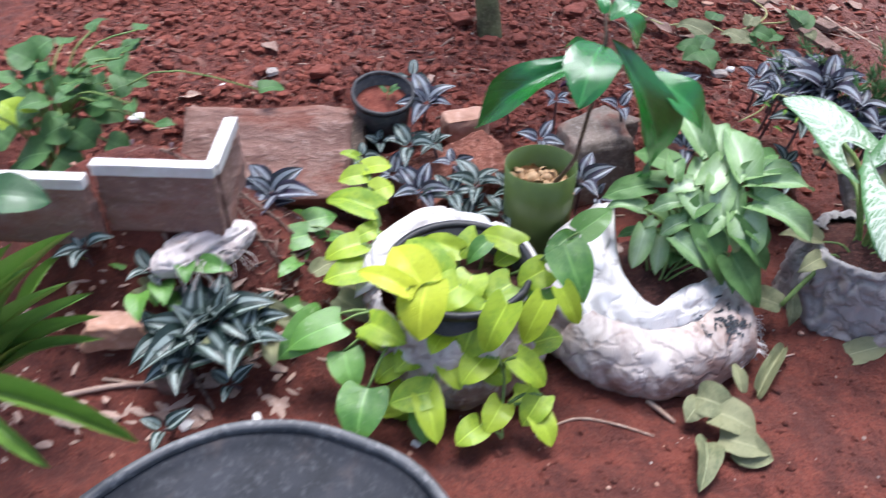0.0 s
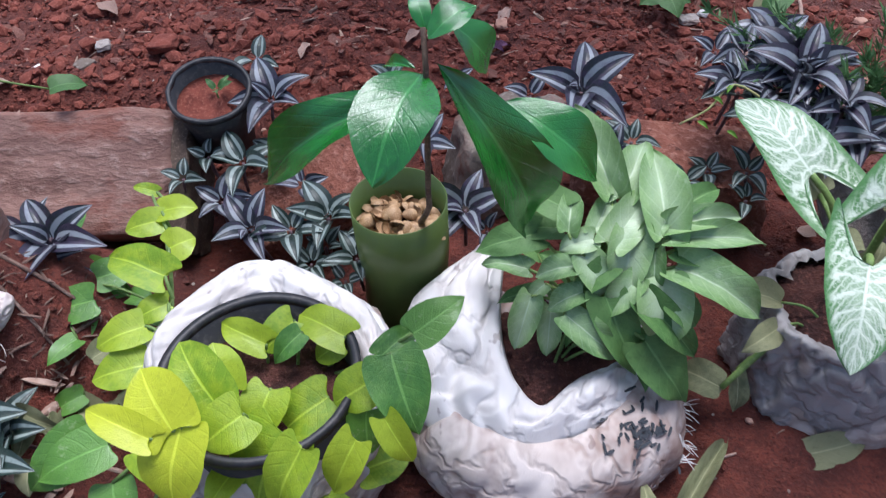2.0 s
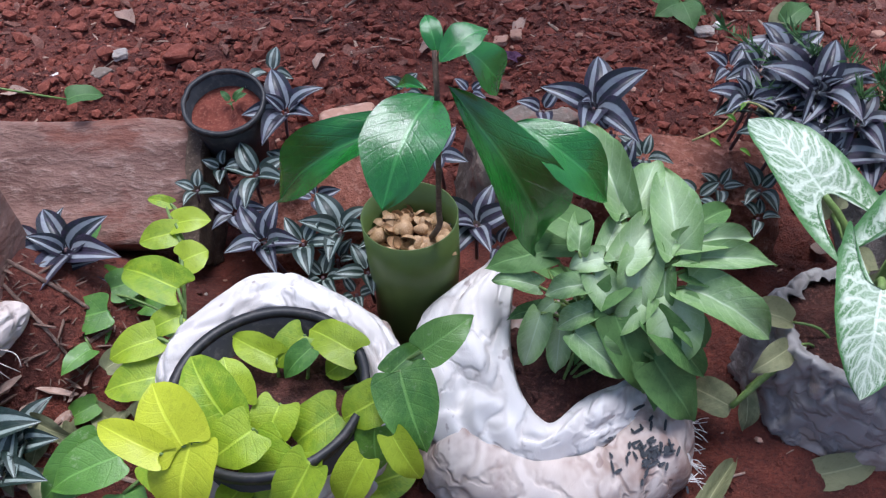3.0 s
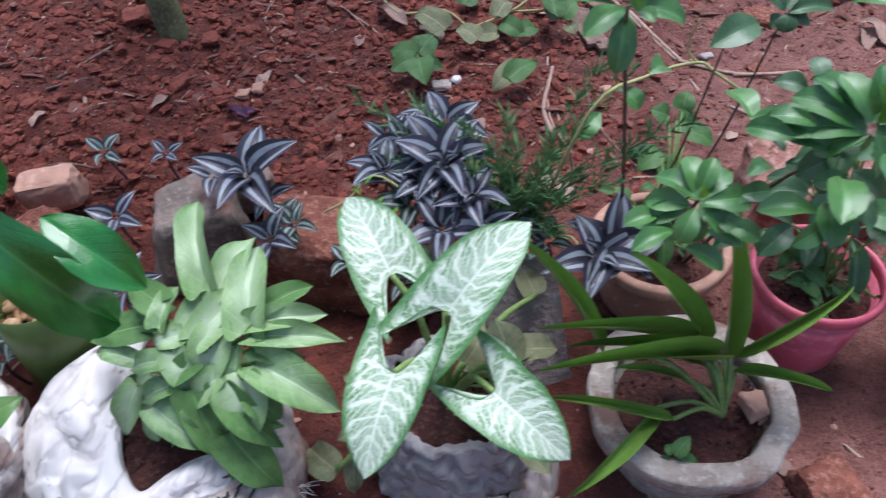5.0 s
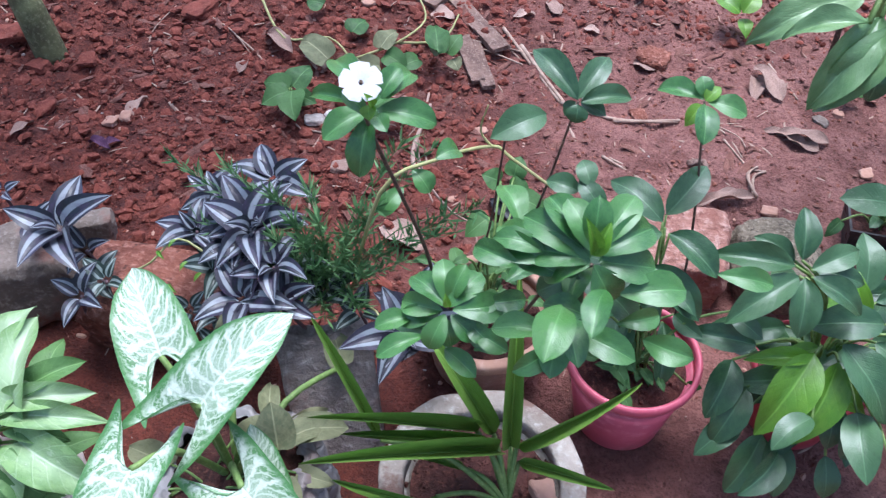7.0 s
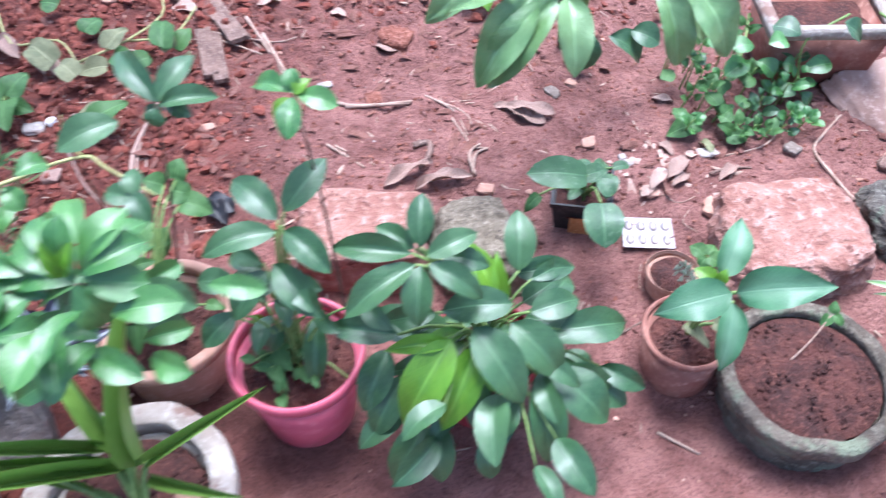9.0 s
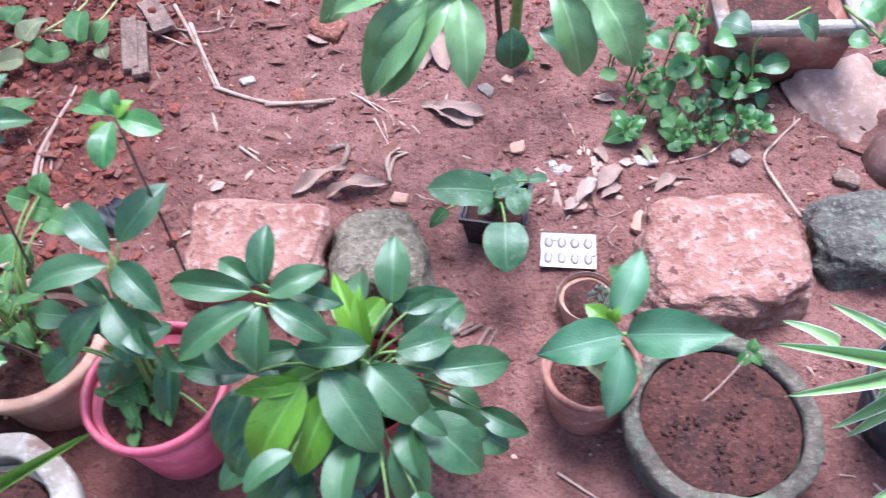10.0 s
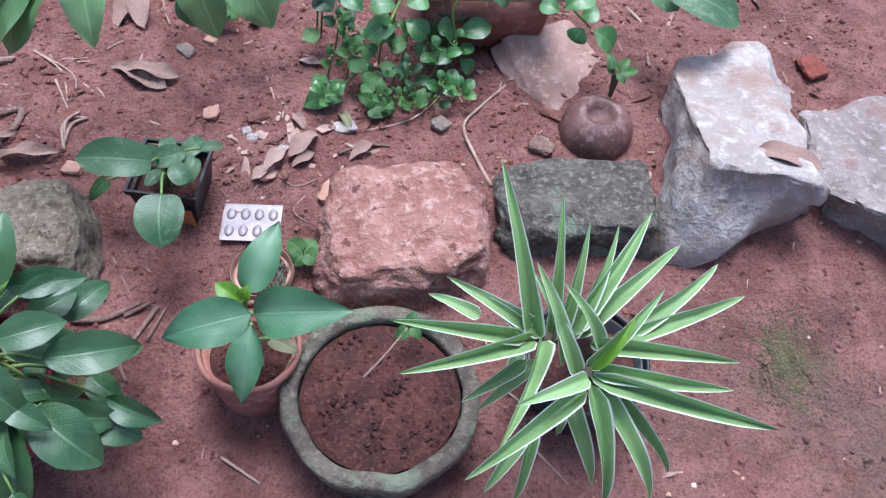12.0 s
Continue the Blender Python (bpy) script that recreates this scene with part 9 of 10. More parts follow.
fallen(1.467, 1.676, 0.111, 0.021, -80, DRY_PALE_LEAF, "long pale dry leaf lying by a stone")
fallen(1.273, 1.692, 0.030, 0.019, -48, DRY_PALE_LEAF, "small pale dry leaf on soil")
fallen(1.399, 2.112, 0.055, 0.047, -125, DRY_LEAF, "brown flat dead leaf on soil")
fallen(1.147, 1.640, 0.065, 0.031, 49, LEAF_BLACK, "blackened dead leaf on the soil")
fallen(1.914, 1.681, 0.055, 0.024, -216, DRY_PALE_LEAF, "pale dead leaf crumbling on soil")
fallen(1.960, 1.678, 0.045, 0.021, -232, DRY_LEAF, "curled brown dead leaf on the soil")
fallen(1.134, 1.615, 0.078, 0.035, 34, LEAF_BLACK, "blackened dead leaf on the soil")
fallen(0.976, 1.559, 0.097, 0.052, 60, DRY_PALE_LEAF, "large pale dead leaf on soil")
fallen(0.808, 1.336, 0.030, 0.027, -122, DRY_PALE_LEAF, "yellowed dead leaf with holes")
fallen(1.721, 1.828, 0.087, 0.033, 64, DRY_LEAF, "curled brown dead leaf on the soil")
fallen(1.676, 1.961, 0.125, 0.038, 14, DRY_LEAF, "brown flat dead leaf on soil")
fallen(1.188, 2.255, 0.058, 0.023, -250, DRY_PALE_LEAF, "small pale dry leaf on soil")
fallen(1.246, 2.268, 0.062, 0.035, 30, DRY_LEAF, "brown flat dead leaf on soil")
fallen(0.551, 2.029, 0.058, 0.023, -10, DRY_LEAF, "brown flat dead leaf on soil")
fallen(0.731, 2.046, 0.091, 0.049, 28, DRY_PALE_LEAF, "yellowed dead leaf with holes")
fallen(0.319, 1.777, 0.050, 0.021, -112, LEAF_PURPLE, "small purple fallen leaf on soil")
fallen(0.949, 2.255, 0.058, 0.048, -106, DRY_PALE_LEAF, "large pale dead leaf on soil")
fallen(1.331, 2.209, 0.040, 0.023, 66, DRY_PALE_LEAF, "small pale dry leaf on soil")
fallen(0.179, 1.750, 0.063, 0.018, -29, DRY_LEAF, "brown flat dead leaf on soil")
fallen(0.005, 1.646, 0.045, 0.016, -15, DRY_PALE_LEAF, "small pale dry leaf on soil")
fallen(0.339, 1.767, 0.046, 0.016, -66, LEAF_PURPLE, "small purple fallen leaf on soil")
fallen(-0.394, 1.821, 0.061, 0.032, -137, DRY_LEAF, "brown flat dead leaf on soil")
fallen(0.591, 2.162, 0.102, 0.039, -138, DRY_LEAF, "brown flat dead leaf on soil")
fallen(0.111, 2.065, 0.066, 0.027, -110, DRY_LEAF, "brown flat dead leaf on soil")
fallen(0.382, 1.938, 0.091, 0.024, -194, DRY_PALE_LEAF, "small pale dry leaf on soil")
fallen(-0.543, 1.574, 0.066, 0.020, -77, DRY_PALE_LEAF, "small pale dry leaf on soil")
fallen(0.542, 0.868, 0.136, 0.027, -37, FADED, "faded drooping leaf on the soil")
fallen(1.234, 1.052, 0.030, 0.024, 10, DRY_LEAF, "brown flat dead leaf on soil")
chip(0.334, 1.850, (0.036, 0.034, 0.018), TERRACOTTA, "small pale pebble on red soil", 0, 0)
chip(0.389, 2.083, (0.034, 0.037, 0.019), LATERITE, "small red pebble on soil", 1, 37)
chip(0.419, 2.244, (0.104, 0.090, 0.047), CLOD, "round red clod of earth", 2, 74)
chip(-0.347, 1.680, (0.035, 0.030, 0.016), QUARTZ, "grey-white crumbled chip on soil", 3, 111)
chip(-0.374, 1.635, (0.030, 0.039, 0.018), GREY_STONE, "small pale pebble on red soil", 4, 148)
chip(-0.514, 1.794, (0.028, 0.012, 0.006), WHITE, "thin white chip on soil", 5, 5)
chip(-0.451, 1.622, (0.022, 0.011, 0.006), WHITE, "thin white chip on soil", 6, 42)
chip(0.364, 1.863, (0.036, 0.031, 0.016), TERRACOTTA, "small pale pebble on red soil", 7, 79)
chip(-0.057, 1.598, (0.039, 0.038, 0.020), LATERITE, "small red pebble on soil", 8, 116)
chip(-0.245, 1.458, (0.025, 0.022, 0.012), LATERITE, "small red pebble on soil", 9, 153)
chip(0.736, 1.885, (0.045, 0.039, 0.020), QUARTZ, "heap of grey ash crumbs", 10, 10)
chip(0.769, 1.897, (0.030, 0.031, 0.016), WHITE, "pale crumb of ash on soil", 11, 47)
chip(0.805, 1.745, (0.038, 0.037, 0.019), DRY, "dark crumpled bit on the soil", 12, 84)
chip(1.747, 1.919, (0.039, 0.027, 0.014), GREY_STONE, "small dark pebble on soil", 13, 121)
chip(1.788, 1.942, (0.030, 0.027, 0.014), TERRACOTTA, "small pale pebble on red soil", 14, 158)
chip(1.851, 1.735, (0.020, 0.021, 0.011), QUARTZ, "white crumb on red soil", 15, 15)
chip(1.909, 1.683, (0.022, 0.019, 0.010), QUARTZ, "white crumb on red soil", 16, 52)
chip(1.796, 1.773, (0.033, 0.030, 0.015), TERRACOTTA, "small pale pebble on red soil", 17, 89)
chip(2.168, 1.730, (0.032, 0.032, 0.017), GREY_STONE, "dark bluish crumpled chip on soil", 18, 126)
chip(1.593, 1.666, (0.035, 0.028, 0.015), TERRACOTTA, "small pale pebble on red soil", 19, 163)
chip(1.883, 1.641, (0.044, 0.034, 0.018), TERRACOTTA, "pale crumbled debris on soil", 20, 20)
chip(2.325, 1.672, (0.041, 0.053, 0.025), BARK, "brown dry seed husk on soil", 21, 57)
chip(2.865, 1.830, (0.072, 0.059, 0.031), CLOD, "flat round clod of earth", 22, 94)
chip(1.986, 1.584, (0.052, 0.050, 0.026), TERRACOTTA, "pale crumbled debris on soil", 23, 131)
chip(1.980, 1.549, (0.034, 0.030, 0.015), TERRACOTTA, "pale crumbled debris on soil", 24, 168)
chip(1.296, 1.975, (0.032, 0.030, 0.016), QUARTZ, "white crumb on red soil", 25, 25)
chip(1.427, 2.118, (0.057, 0.065, 0.034), LATERITE, "small red stone on soil", 26, 62)
chip(2.012, 1.738, (0.033, 0.044, 0.020), QUARTZ, "small pale pebble on red soil", 27, 99)
chip(1.988, 1.587, (0.055, 0.042, 0.022), TERRACOTTA, "pale crumbled debris on soil", 28, 136)
chip(1.861, 1.721, (0.023, 0.020, 0.010), QUARTZ, "white crumb on red soil", 29, 173)
chip(1.072, 1.873, (0.028, 0.022, 0.012), TERRACOTTA, "small pale pebble on red soil", 30, 30)
chip(1.439, 2.115, (0.073, 0.070, 0.037), LATERITE, "small red stone on soil", 31, 67)
chip(1.390, 1.939, (0.057, 0.034, 0.018), LATERITE, "small red stone on soil", 32, 104)
chip(0.804, 2.282, (0.037, 0.036, 0.019), TERRACOTTA, "small pale pebble on red soil", 33, 141)
chip(-0.619, 1.540, (0.036, 0.047, 0.022), WHITE, "white flake on the soil", 34, 178)
chip(-0.557, 1.411, (0.034, 0.039, 0.020), WHITE, "white flake on the soil", 35, 35)
chip(-0.362, 0.806, (0.025, 0.022, 0.012), WHITE, "white flake on the soil", 36, 72)
chip(-0.254, 0.817, (0.030, 0.018, 0.010), WHITE, "white flake on the soil", 37, 109)
chip(-0.006, 0.768, (0.021, 0.014, 0.007), WHITE, "white flake on the soil", 38, 146)
chip(2.457, 1.125, (0.009, 0.009, 0.005), WHITE, "tiny white crumb on the soil", 39, 3)
chip(1.129, 1.307, (0.011, 0.010, 0.005), WHITE, "tiny white crumb on the soil", 40, 40)
single("chip", block((0.030, 0.034, 0.02), 41, 0.2, 0.3, 0.1, 6), TERRACOTTA, "pale lumpy chip on pot soil", "chip", (1.163, 1.086, 0.090), 20, (0, 0), "chips and pebbles")
chip(0.077, 2.039, (0.071, 0.081, 0.042), CLOD, "round red clod of earth", 42, 114)
chip(0.156, 1.977, (0.058, 0.053, 0.028), CLOD, "round red clod of earth", 43, 151)
chip(0.240, 2.018, (0.048, 0.049, 0.026), CLOD, "round red clod of earth", 44, 8)
chip(0.204, 1.862, (0.067, 0.057, 0.030), CLOD, "round red clod of earth", 45, 45)
chip(-0.235, 1.666, (0.060, 0.058, 0.030), CLOD, "round red clod of earth", 46, 82)
single("bark_strip", plank((0.232, 0.043, 0.012), 820, 0.004), BARK, "flat strip of dry fibrous bark", "bark", (1.055, 2.221, ground_z(1.055, 2.221) + 0.009), -61, group="bark strips")
single("bark_strip", plank((0.184, 0.032, 0.012), 850, 0.004), BARK, "flat strip of dry fibrous bark", "bark", (1.064, 2.087, ground_z(1.064, 2.087) + 0.009), -76, group="bark strips")
single("bark_strip", plank((0.069, 0.039, 0.012), 760, 0.004), BARK, "flat strip of dry fibrous bark", "bark", (0.947, 2.299, ground_z(0.947, 2.299) + 0.009), -37, group="bark strips")
single("bark_strip", plank((0.165, 0.029, 0.012), 225, 0.004), BARK, "flat strip of dry fibrous bark", "bark", (1.042, 2.094, ground_z(1.042, 2.094) + 0.009), -75, group="bark strips")
tree = thing("young_tree", "slim young tree with a mossy green trunk", "tree", (0.162, 2.025, 0.106))
part("trunk", tube([Vector((0, 0, -0.03)), Vector((-0.013, 0.01, 0.090)), Vector((-0.026, 0.02, 0.181)), Vector((-0.05, 0.05, 0.75)), Vector((0.02, 0.16, 1.35))], 0.034, 0.022, 12), TRUNK, tree)
rng = random.Random(41)
# crown added above the view, set off the trunk to shade the back soil
crown = bmesh.new()
for i in range(9):
    a = 2 * math.pi * i / 9 + rng.uniform(-0.2, 0.2)
    tip = Vector((0.42 + rng.uniform(0.35, 0.75) * math.cos(a), 0.55 + rng.uniform(0.3, 0.6) * math.sin(a), 2.1 + rng.uniform(-0.2, 0.35)))
    root = Vector((0.02, 0.16, 1.34))
    mid = root.lerp(tip, 0.5) + Vector((0, 0, 0.12))
    part("branch", tube([root, mid, tip], 0.014, 0.004, 7), TRUNK, tree)
    for k in range(38):
        t = rng.uniform(0.45, 1.05)
        c = root.lerp(mid, t * 2) if t < 0.5 else mid.lerp(tip, t * 2 - 1)
        c = c + Vector((rng.gauss(0, 0.10), rng.gauss(0, 0.10), rng.gauss(0, 0.08)))
        d = Vector((rng.uniform(-1, 1), rng.uniform(-1, 1), rng.uniform(-0.7, 0.2))).normalized() * rng.uniform(0.07, 0.12)
        s = d.cross(Vector((0, 0, 1))).normalized() * 0.36 * d.length
        up = Vector((0, 0, 0.15 * d.length))
        v = [crown.verts.new(q) for q in (c, c + 0.45 * d + s + up, c + d, c + 0.45 * d - s + up, c + 0.45 * d)]
        crown.faces.new((v[0], v[4], v[1]))
        crown.faces.new((v[1], v[4], v[2]))
        crown.faces.new((v[2], v[4], v[3]))
        crown.faces.new((v[3], v[4], v[0]))
part("crown", crown, L_WEED, tree, "open crown of small green leaves, added out of view for shade")


def frond(plant, foot, tip, seed, lift=0.05, needles=70, length=0.032):
    """A wiry arching branch set with fine needles, some of them forked."""
    rng = random.Random(seed)
    inv = plant.matrix_basis.inverted()
    a, b = inv @ Vector(foot), inv @ Vector(tip)
    mid = (a + b) / 2 + Vector((0, 0, lift))
    bm = tube([a, mid, b], 0.0011, 0.0005, 5)
    for i in range(needles):
        t = 0.22 + 0.78 * rng.random()
        p = a * (1 - t) ** 2 + mid * 2 * t * (1 - t) + b * t * t
        d = (b - a).normalized() * 0.7 + Vector((rng.uniform(-1, 1), rng.uniform(-1, 1), rng.uniform(-0.5, 0.9))) * 0.75
        d.normalize()
        q = p + d * length * rng.uniform(0.5, 1.2)
        s = d.cross(Vector((rng.uniform(-1, 1), rng.uniform(-1, 1), rng.uniform(-1, 1)))).normalized() * 0.0018
        m = (p + q) / 2 + s.cross(d) * 0.6
        v = [bm.verts.new(w) for w in (p, m + s, q, m - s)]
        bm.faces.new(v)
    return part("frond", bm, L_FERN, plant)


fern = thing("wispy_fern", "wispy fine-leaved fern with arching wiry stems", "fern", (0.852, 1.372, 0.140))
frond(fern, (0.852, 1.378, 0.140), (0.635, 1.455, 0.330), 1, 0.04, 80)
frond(fern, (0.868, 1.366, 0.140), (0.713, 1.437, 0.340), 2, 0.05, 100)
frond(fern, (0.844, 1.384, 0.140), (0.782, 1.395, 0.330), 3, 0.06, 60)
frond(fern, (0.860, 1.372, 0.140), (0.842, 1.378, 0.360), 4, 0.03, 80)
frond(fern, (0.836, 1.360, 0.140), (0.968, 1.405, 0.420), 5, 0.04, 100)
frond(fern, (0.852, 1.378, 0.140), (1.011, 1.401, 0.420), 6, 0.05, 60)
frond(fern, (0.868, 1.366, 0.140), (0.673, 1.384, 0.280), 7, 0.06, 80)
frond(fern, (0.844, 1.384, 0.140), (0.941, 1.352, 0.360), 8, 0.03, 100)
frond(fern, (0.860, 1.372, 0.140), (0.802, 1.278, 0.220), 9, 0.04, 60)
frond(fern, (0.836, 1.360, 0.140), (0.861, 1.286, 0.200), 10, 0.05, 80)
frond(fern, (0.852, 1.378, 0.140), (0.917, 1.311, 0.260), 11, 0.06, 100)
frond(fern, (0.868, 1.366, 0.140), (0.986, 1.310, 0.300), 12, 0.03, 60)
frond(fern, (0.844, 1.384, 0.140), (1.044, 1.326, 0.340), 13, 0.04, 80)
frond(fern, (0.860, 1.372, 0.140), (0.744, 1.344, 0.270), 14, 0.05, 100)
frond(fern, (0.836, 1.360, 0.140), (0.835, 1.332, 0.300), 15, 0.06, 60)
frond(fern, (0.852, 1.378, 0.140), (0.858, 1.346, 0.330), 16, 0.03, 80)
frond(fern, (0.868, 1.366, 0.140), (0.900, 1.319, 0.340), 17, 0.04, 100)
frond(fern, (0.844, 1.384, 0.140), (0.767, 1.320, 0.240), 18, 0.05, 60)
frond(fern, (0.860, 1.372, 0.140), (0.824, 1.303, 0.240), 19, 0.06, 80)
frond(fern, (0.836, 1.360, 0.140), (0.879, 1.320, 0.270), 20, 0.03, 100)
frond(fern, (0.852, 1.378, 0.140), (0.940, 1.327, 0.300), 21, 0.04, 60)
frond(fern, (0.868, 1.366, 0.140), (0.819, 1.354, 0.320), 22, 0.05, 80)
frond(fern, (0.844, 1.384, 0.140), (0.910, 1.283, 0.220), 23, 0.06, 100)
frond(fern, (0.860, 1.372, 0.140), (0.851, 1.310, 0.280), 24, 0.03, 60)
frond(fern, (0.836, 1.360, 0.140), (0.795, 1.340, 0.300), 25, 0.04, 80)
frond(fern, (0.852, 1.378, 0.140), (1.070, 1.309, 0.400), 26, 0.05, 100)
stalk(fern, [(0.879, 1.358, 0.140), (0.945, 1.332, 0.400), (1.013, 1.362, 0.430), (1.081, 1.379, 0.440), (1.106, 1.369, 0.430), (1.160, 1.348, 0.400)], 0.0028, 0.002, STEM_YELLOW)
stalk(fern, [(0.846, 1.367, 0.160), (0.717, 1.339, 0.250), (0.658, 1.352, 0.280), (0.621, 1.326, 0.260), (0.585, 1.321, 0.240)], 0.002, 0.0014, STEM_YELLOW)
stalk(fern, [(0.880, 1.355, 0.150), (0.933, 1.285, 0.220), (0.942, 1.257, 0.200)], 0.002, 0.0012, STEM_YELLOW)
stalk(fern, [(1.081, 1.379, 0.440), (1.067, 1.385, 0.460), (1.075, 1.384, 0.500)], 0.0018, 0.001, STEM_YELLOW)
stalk(fern, [(0.971, 1.547, 0.300), (0.985, 1.521, 0.250), (1.025, 1.500, 0.200), (1.071, 1.522, 0.140)], 0.0022, 0.0018, DRY_PALE)
leaf(fern, YOUNG, (0.628, 1.338, 0.270), (0.640, 1.327, 0.265), 0.006)
leaf(fern, YOUNG, (0.654, 1.351, 0.280), (0.645, 1.339, 0.275), 0.006)
leaf(fern, YOUNG, (0.606, 1.314, 0.250), (0.619, 1.302, 0.245), 0.006)
leaf(fern, YOUNG, (0.671, 1.329, 0.260), (0.662, 1.316, 0.255), 0.006)
leaf(fern, YOUNG, (0.645, 1.304, 0.240), (0.658, 1.293, 0.235), 0.006)
leaf(fern, YOUNG, (0.691, 1.318, 0.250), (0.682, 1.305, 0.245), 0.006)
leaf(fern, YOUNG, (0.942, 1.262, 0.200), (0.953, 1.251, 0.195), 0.006)
leaf(fern, YOUNG, (0.933, 1.271, 0.200), (0.923, 1.259, 0.195), 0.006)
fray = thing("frayed_threads", "frayed white threads at a sack corner", "threads", (0.561, 0.964, 0.040))
stalk(fray, [(0.558, 0.984, 0.045), (0.566, 0.983, 0.042), (0.574, 0.982, 0.035)], 0.0007, 0.0004, SACK, "thread")
stalk(fray, [(0.557, 1.000, 0.045), (0.571, 1.004, 0.038), (0.586, 1.008, 0.035)], 0.0007, 0.0004, SACK, "thread")
stalk(fray, [(0.546, 0.920, 0.045), (0.557, 0.921, 0.042), (0.568, 0.922, 0.035)], 0.0007, 0.0004, SACK, "thread")
stalk(fray, [(0.560, 0.992, 0.045), (0.572, 0.992, 0.043), (0.583, 0.992, 0.035)], 0.0007, 0.0004, SACK, "thread")
stalk(fray, [(0.548, 0.947, 0.045), (0.560, 0.946, 0.039), (0.572, 0.945, 0.035)], 0.0007, 0.0004, SACK, "thread")
stalk(fray, [(0.564, 1.003, 0.045), (0.571, 1.000, 0.045), (0.579, 0.996, 0.035)], 0.0007, 0.0004, SACK, "thread")
stalk(fray, [(0.553, 0.943, 0.045), (0.559, 0.939, 0.040), (0.566, 0.935, 0.035)], 0.0007, 0.0004, SACK, "thread")
stalk(fray, [(0.550, 0.925, 0.045), (0.556, 0.931, 0.038), (0.562, 0.937, 0.035)], 0.0007, 0.0004, SACK, "thread")
stalk(fray, [(0.546, 0.923, 0.045), (0.557, 0.926, 0.041), (0.567, 0.929, 0.035)], 0.0007, 0.0004, SACK, "thread")
stalk(fray, [(0.555, 0.971, 0.045), (0.565, 0.970, 0.045), (0.575, 0.969, 0.035)], 0.0007, 0.0004, SACK, "thread")
stalk(fray, [(0.554, 0.946, 0.045), (0.562, 0.939, 0.043), (0.571, 0.932, 0.035)], 0.0007, 0.0004, SACK, "thread")
stalk(fray, [(0.562, 0.991, 0.045), (0.572, 0.985, 0.042), (0.581, 0.979, 0.035)], 0.0007, 0.0004, SACK, "thread")
stalk(fray, [(0.549, 0.944, 0.045), (0.560, 0.943, 0.039), (0.572, 0.942, 0.035)], 0.0007, 0.0004, SACK, "thread")
stalk(fray, [(0.563, 1.000, 0.045), (0.576, 1.007, 0.044), (0.589, 1.014, 0.035)], 0.0007, 0.0004, SACK, "thread")
stalk(fray, [(0.553, 0.969, 0.045), (0.561, 0.965, 0.045), (0.570, 0.962, 0.035)], 0.0007, 0.0004, SACK, "thread")
stalk(fray, [(0.562, 1.002, 0.045), (0.567, 0.998, 0.039), (0.573, 0.995, 0.035)], 0.0007, 0.0004, SACK, "thread")
stalk(fray, [(0.551, 0.930, 0.045), (0.557, 0.923, 0.039), (0.563, 0.915, 0.035)], 0.0007, 0.0004, SACK, "thread")
stalk(fray, [(0.561, 0.999, 0.045), (0.568, 1.004, 0.040), (0.575, 1.009, 0.035)], 0.0007, 0.0004, SACK, "thread")
stalk(fray, [(0.550, 0.952, 0.045), (0.556, 0.947, 0.039), (0.563, 0.942, 0.035)], 0.0007, 0.0004, SACK, "thread")
stalk(fray, [(0.549, 0.923, 0.045), (0.556, 0.924, 0.041), (0.563, 0.925, 0.035)], 0.0007, 0.0004, SACK, "thread")
stalk(fray, [(0.552, 0.949, 0.045), (0.561, 0.948, 0.045), (0.570, 0.946, 0.035)], 0.0007, 0.0004, SACK, "thread")
stalk(fray, [(0.553, 0.961, 0.045), (0.565, 0.965, 0.039), (0.576, 0.970, 0.035)], 0.0007, 0.0004, SACK, "thread")


# ---- loose soil: pebbles, clods and chips too many to count ----
def scatter(name, label, category, count, box, sizes, material, seed, keep, flat=0.6, long_=1.0):
    """Crumbs lying on the ground as one mesh. keep(x, y): how likely a crumb lies there."""
    rng = random.Random(seed)
    base = bmesh.new()
    bmesh.ops.create_icosphere(base, subdivisions=1, radius=1.0)
    bv = [v.co.copy() for v in base.verts]
    bf = [[v.index for v in f.verts] for f in base.faces]
    base.free()
    verts, faces = [], []
    while count > 0:
        x, y = rng.uniform(box[0], box[1]), rng.uniform(box[2], box[3])
        count -= 1
        if rng.random() > keep(x, y):
            continue
        s = sizes[0] * (sizes[1] / sizes[0]) ** (rng.random() ** 2.2)
        turn = Euler((rng.uniform(-0.4, 0.4), rng.uniform(-0.4, 0.4), rng.uniform(0, 6.3))).to_matrix()
        kx, ky, kz = s * long_ * rng.uniform(0.7, 1.3), s * rng.uniform(0.6, 1.0) / (long_ ** 0.3), s * flat * rng.uniform(0.6, 1.2)
        at = Vector((x, y, ground_z(x, y) + kz * 0.35))
        k = len(verts)
        for v in bv:
            w = 1 + 0.35 * rng.uniform(-1, 1)
            verts.append(at + turn @ Vector((v.x * kx * w, v.y * ky * w, v.z * kz * w)))
        faces.extend([[i + k for i in f] for f in bf])
    me = bpy.data.meshes.new(name)
    me.from_pydata(verts, [], faces)
    me.materials.append(material)
    return tagged(new(name, me), label, category, kind="stuff")


def loose(x, y):
    back = step(y, 1.38, 1.6)
    left = 1 - step(x, 0.7, 1.2)
    return (1 - 0.30 * step(x, 1.0, 1.7)) * 0.5 + 0.5 * back * (0.12 + 0.75 * max(left, step(y, 1.9, 2.15)))


def dug(x, y):
    """How freshly dug the ground is: the bed behind the stones, and the far edge of the trodden part."""
    return min(1.0, step(y, 1.36, 1.55) * (1 - step(x, 0.8, 1.3)) + 0.5 * step(y, 2.05, 2.3))


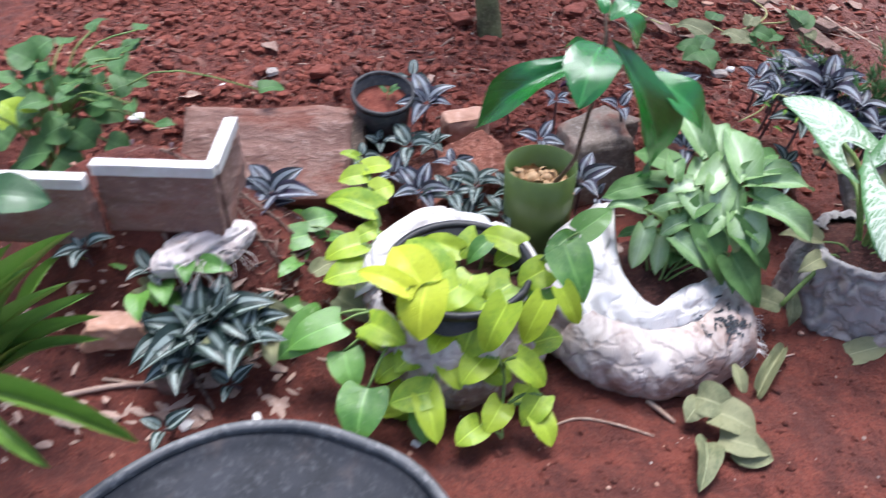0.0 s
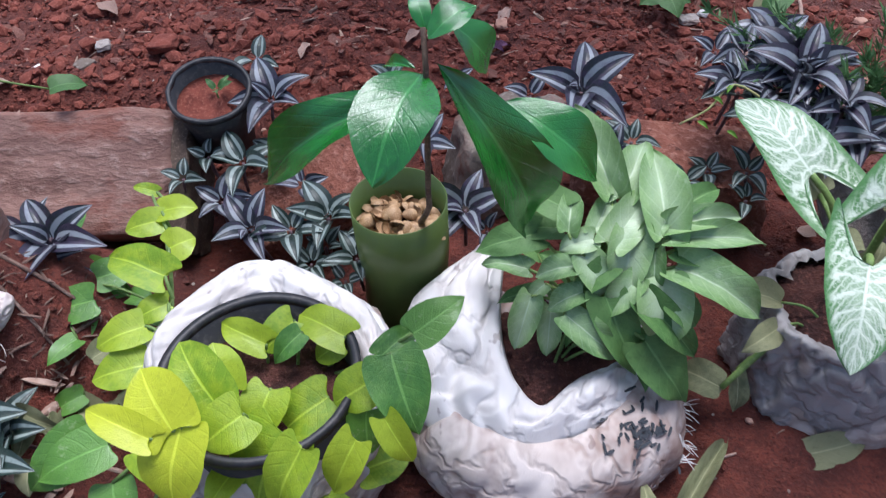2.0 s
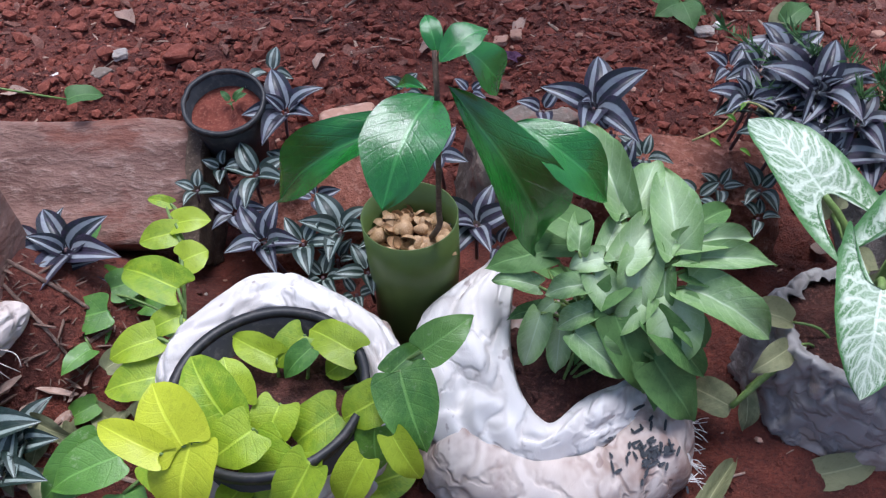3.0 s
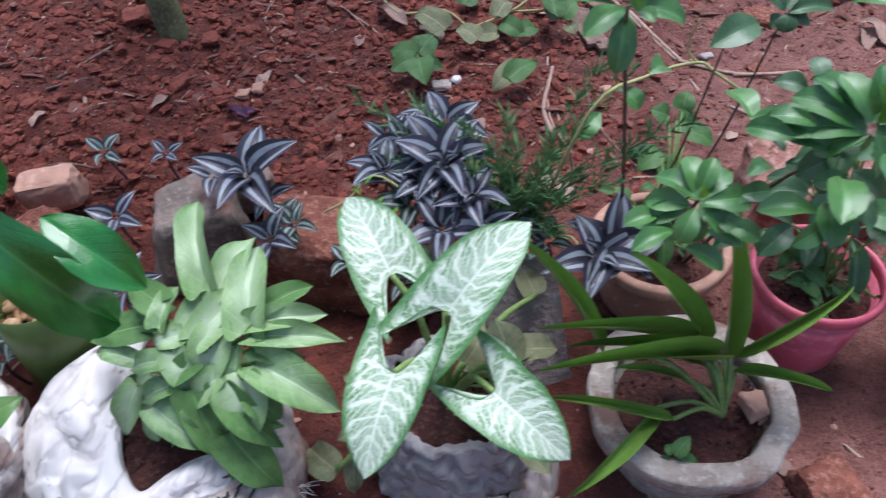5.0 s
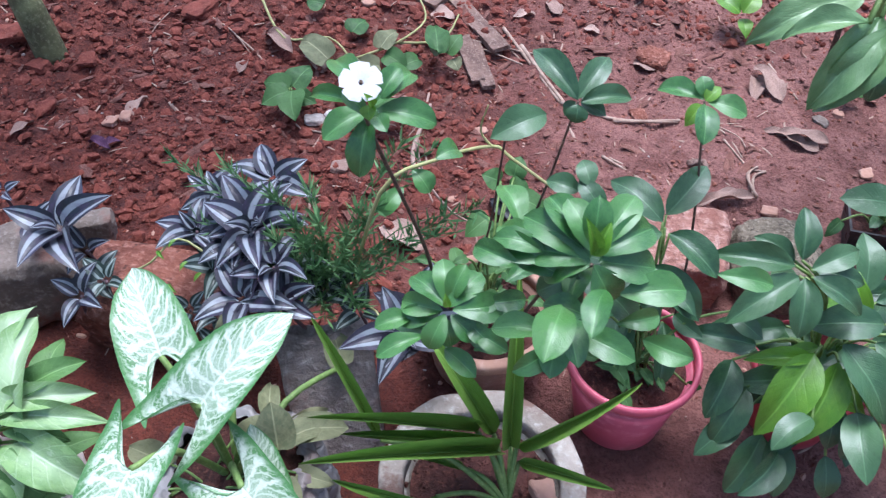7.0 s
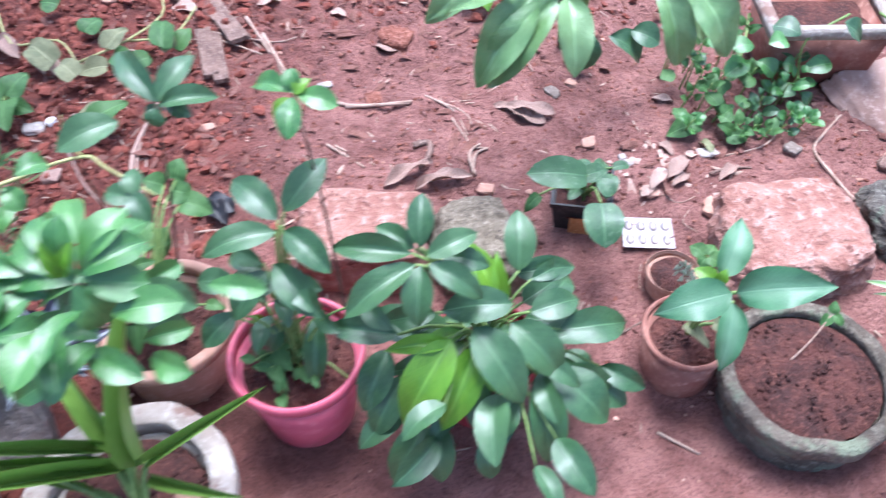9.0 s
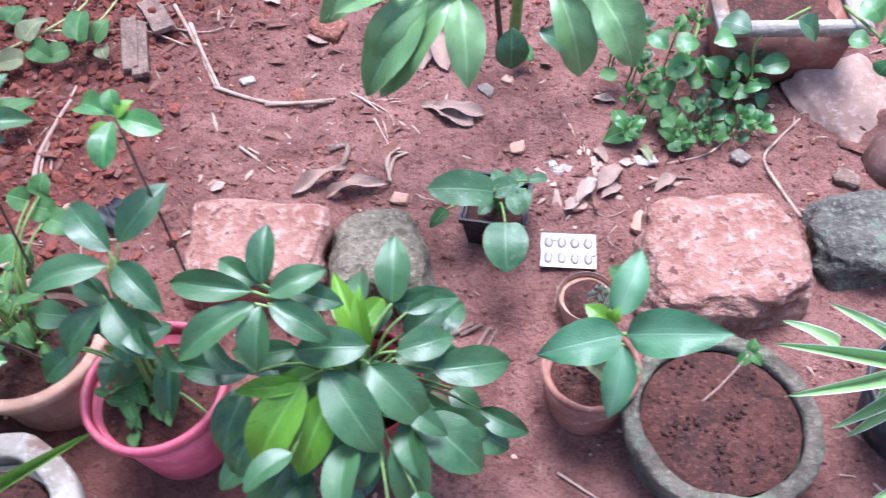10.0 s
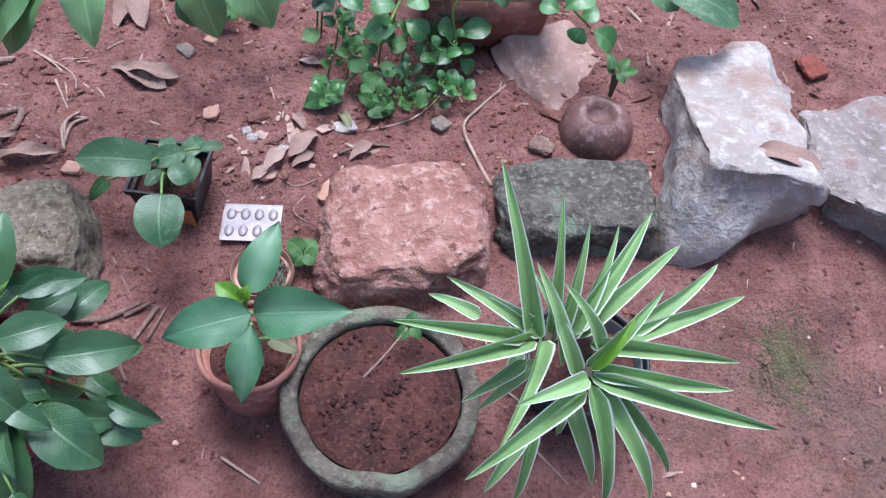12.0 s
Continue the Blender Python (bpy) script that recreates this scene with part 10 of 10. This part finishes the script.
scatter("soil_clods", "crumbly red soil clods scattered over the bed", "soil", 40000, (-1.0, 3.0, 1.3, 2.7), (0.0024, 0.016), CLOD, 1, dug, 0.65)
scatter("soil_crumbs", "fine crumbs of red soil on trodden ground", "soil", 42000, (-1.0, 3.0, 0.6, 2.7), (0.0014, 0.0075), SOIL, 15, lambda x, y: 0.25 + 0.5 * loose(x, y), 0.65)
scatter("pebbles", "small pale pebbles among the red soil", "gravel", 1600, (-1.0, 3.0, 0.6, 2.7), (0.002, 0.008), TERRACOTTA, 2, lambda x, y: 0.15 + 0.85 * loose(x, y), 0.7)
scatter("white_crumbs", "tiny whitish grit on the red soil", "gravel", 900, (-1.0, 3.0, 0.6, 2.7), (0.0012, 0.004), QUARTZ, 3, lambda x, y: 0.3 + 0.7 * loose(x, y), 0.7)
scatter("bark_chips", "brown bark chips and dry bits on soil", "bark chips", 5200, (-0.9, 2.9, 1.3, 2.7), (0.004, 0.017), BARK_BITS, 4, lambda x, y: loose(x, y) * step(y, 1.5, 1.75), 0.22, 2.0)
scatter("dry_straw", "thin dry straw and stalks on the soil", "straw", 1100, (-0.9, 2.9, 0.9, 2.7), (0.003, 0.007), TWIG, 5, lambda x, y: 0.25 + 0.75 * step(y, 1.4, 1.7), 0.3, 4.5)

scatter("fine_gravel", "fine reddish gravel on the trodden soil", "gravel", 9000, (0.9, 3.0, 1.3, 2.7), (0.0015, 0.006), LATERITE, 7, lambda x, y: 0.25 + 0.75 * step(y, 1.45, 1.7), 0.6)
scatter("dry_litter", "pale dry leaf litter beside the boards", "leaf litter", 170, (-0.78, -0.18, 0.74, 1.03), (0.005, 0.022), DRY_PALE, 8, lambda x, y: 1.0 if (x + 0.215) ** 2 + (y - 0.495) ** 2 > 0.115 else 0.0, 0.2, 1.7)
scatter("pale_litter", "pale crumbled dry leaf flakes on red soil", "leaf litter", 420, (1.70, 2.10, 1.48, 1.93), (0.004, 0.019), DRY_PALE, 12, lambda x, y: math.exp(-((x - 1.90) / 0.075) ** 2 - ((y - 1.68) / 0.085) ** 2), 0.16, 1.5)
scatter("root_fibres", "brown coir fibres and dead roots on soil", "fibres", 900, (-0.52, -0.07, 0.88, 1.26), (0.002, 0.006), BARK, 14, lambda x, y: math.exp(-((x - -0.27) / 0.11) ** 2 - ((y - 1.06) / 0.09) ** 2), 0.5, 5.5)
MOSS = surface("green_moss", (0.07, 0.062, 0.028), (0.13, 0.115, 0.05), (0.18, 0.165, 0.085), 60.0)
# ---- crumbs on the soil of the pots ----
def pot_crumbs(at, r, seed, n=130):
    rng = random.Random(seed)
    base = bmesh.new()
    bmesh.ops.create_icosphere(base, subdivisions=1, radius=1.0)
    bv = [v.co.copy() for v in base.verts]
    bf = [[v.index for v in f.verts] for f in base.faces]
    base.free()
    verts, faces = [], []
    for i in range(n):
        a, q = rng.uniform(0, 6.28), r * math.sqrt(rng.random())
        s = rng.uniform(0.0015, 0.005)
        k = len(verts)
        c = Vector((q * math.cos(a), q * math.sin(a), 0.012 * (1 - (q / r) ** 2) + 0.001))
        for v in bv:
            verts.append(c + v * s * rng.uniform(0.6, 1.2))
        faces.extend([[j + k for j in f] for f in bf])
    me = bpy.data.meshes.new("pot_crumbs")
    me.from_pydata(verts, [], faces)
    me.materials.append(DARK_SOIL)
    ob = new("soil_crumbs", me)
    ob.location = at
    return tagged(ob, "loose crumbs of red soil in a pot", "soil", kind="stuff")


pot_crumbs((2.036, 1.256, 0.043), 0.098, 1, 260)
pot_crumbs((1.293, 1.279, 0.118), 0.075, 2)
pot_crumbs((1.086, 1.371, 0.095), 0.085, 3)
pot_crumbs((1.082, 1.10, 0.08), 0.10, 4, 200)
pot_crumbs((1.868, 1.326, 0.045), 0.052, 5)
pot_crumbs((0.042, 0.988, 0.108), 0.09, 6)
pot_crumbs((0.40, 1.04, 0.098), 0.09, 7)

scatter("moss", "patch of short green moss on bare soil", "moss", 30000, (2.54, 2.76, 1.15, 1.45), (0.0012, 0.0028), MOSS, 6, lambda x, y: math.exp(-((x - 2.645) / 0.035) ** 2 - ((y - 1.295) / 0.05) ** 2) * 0.8, 0.6)
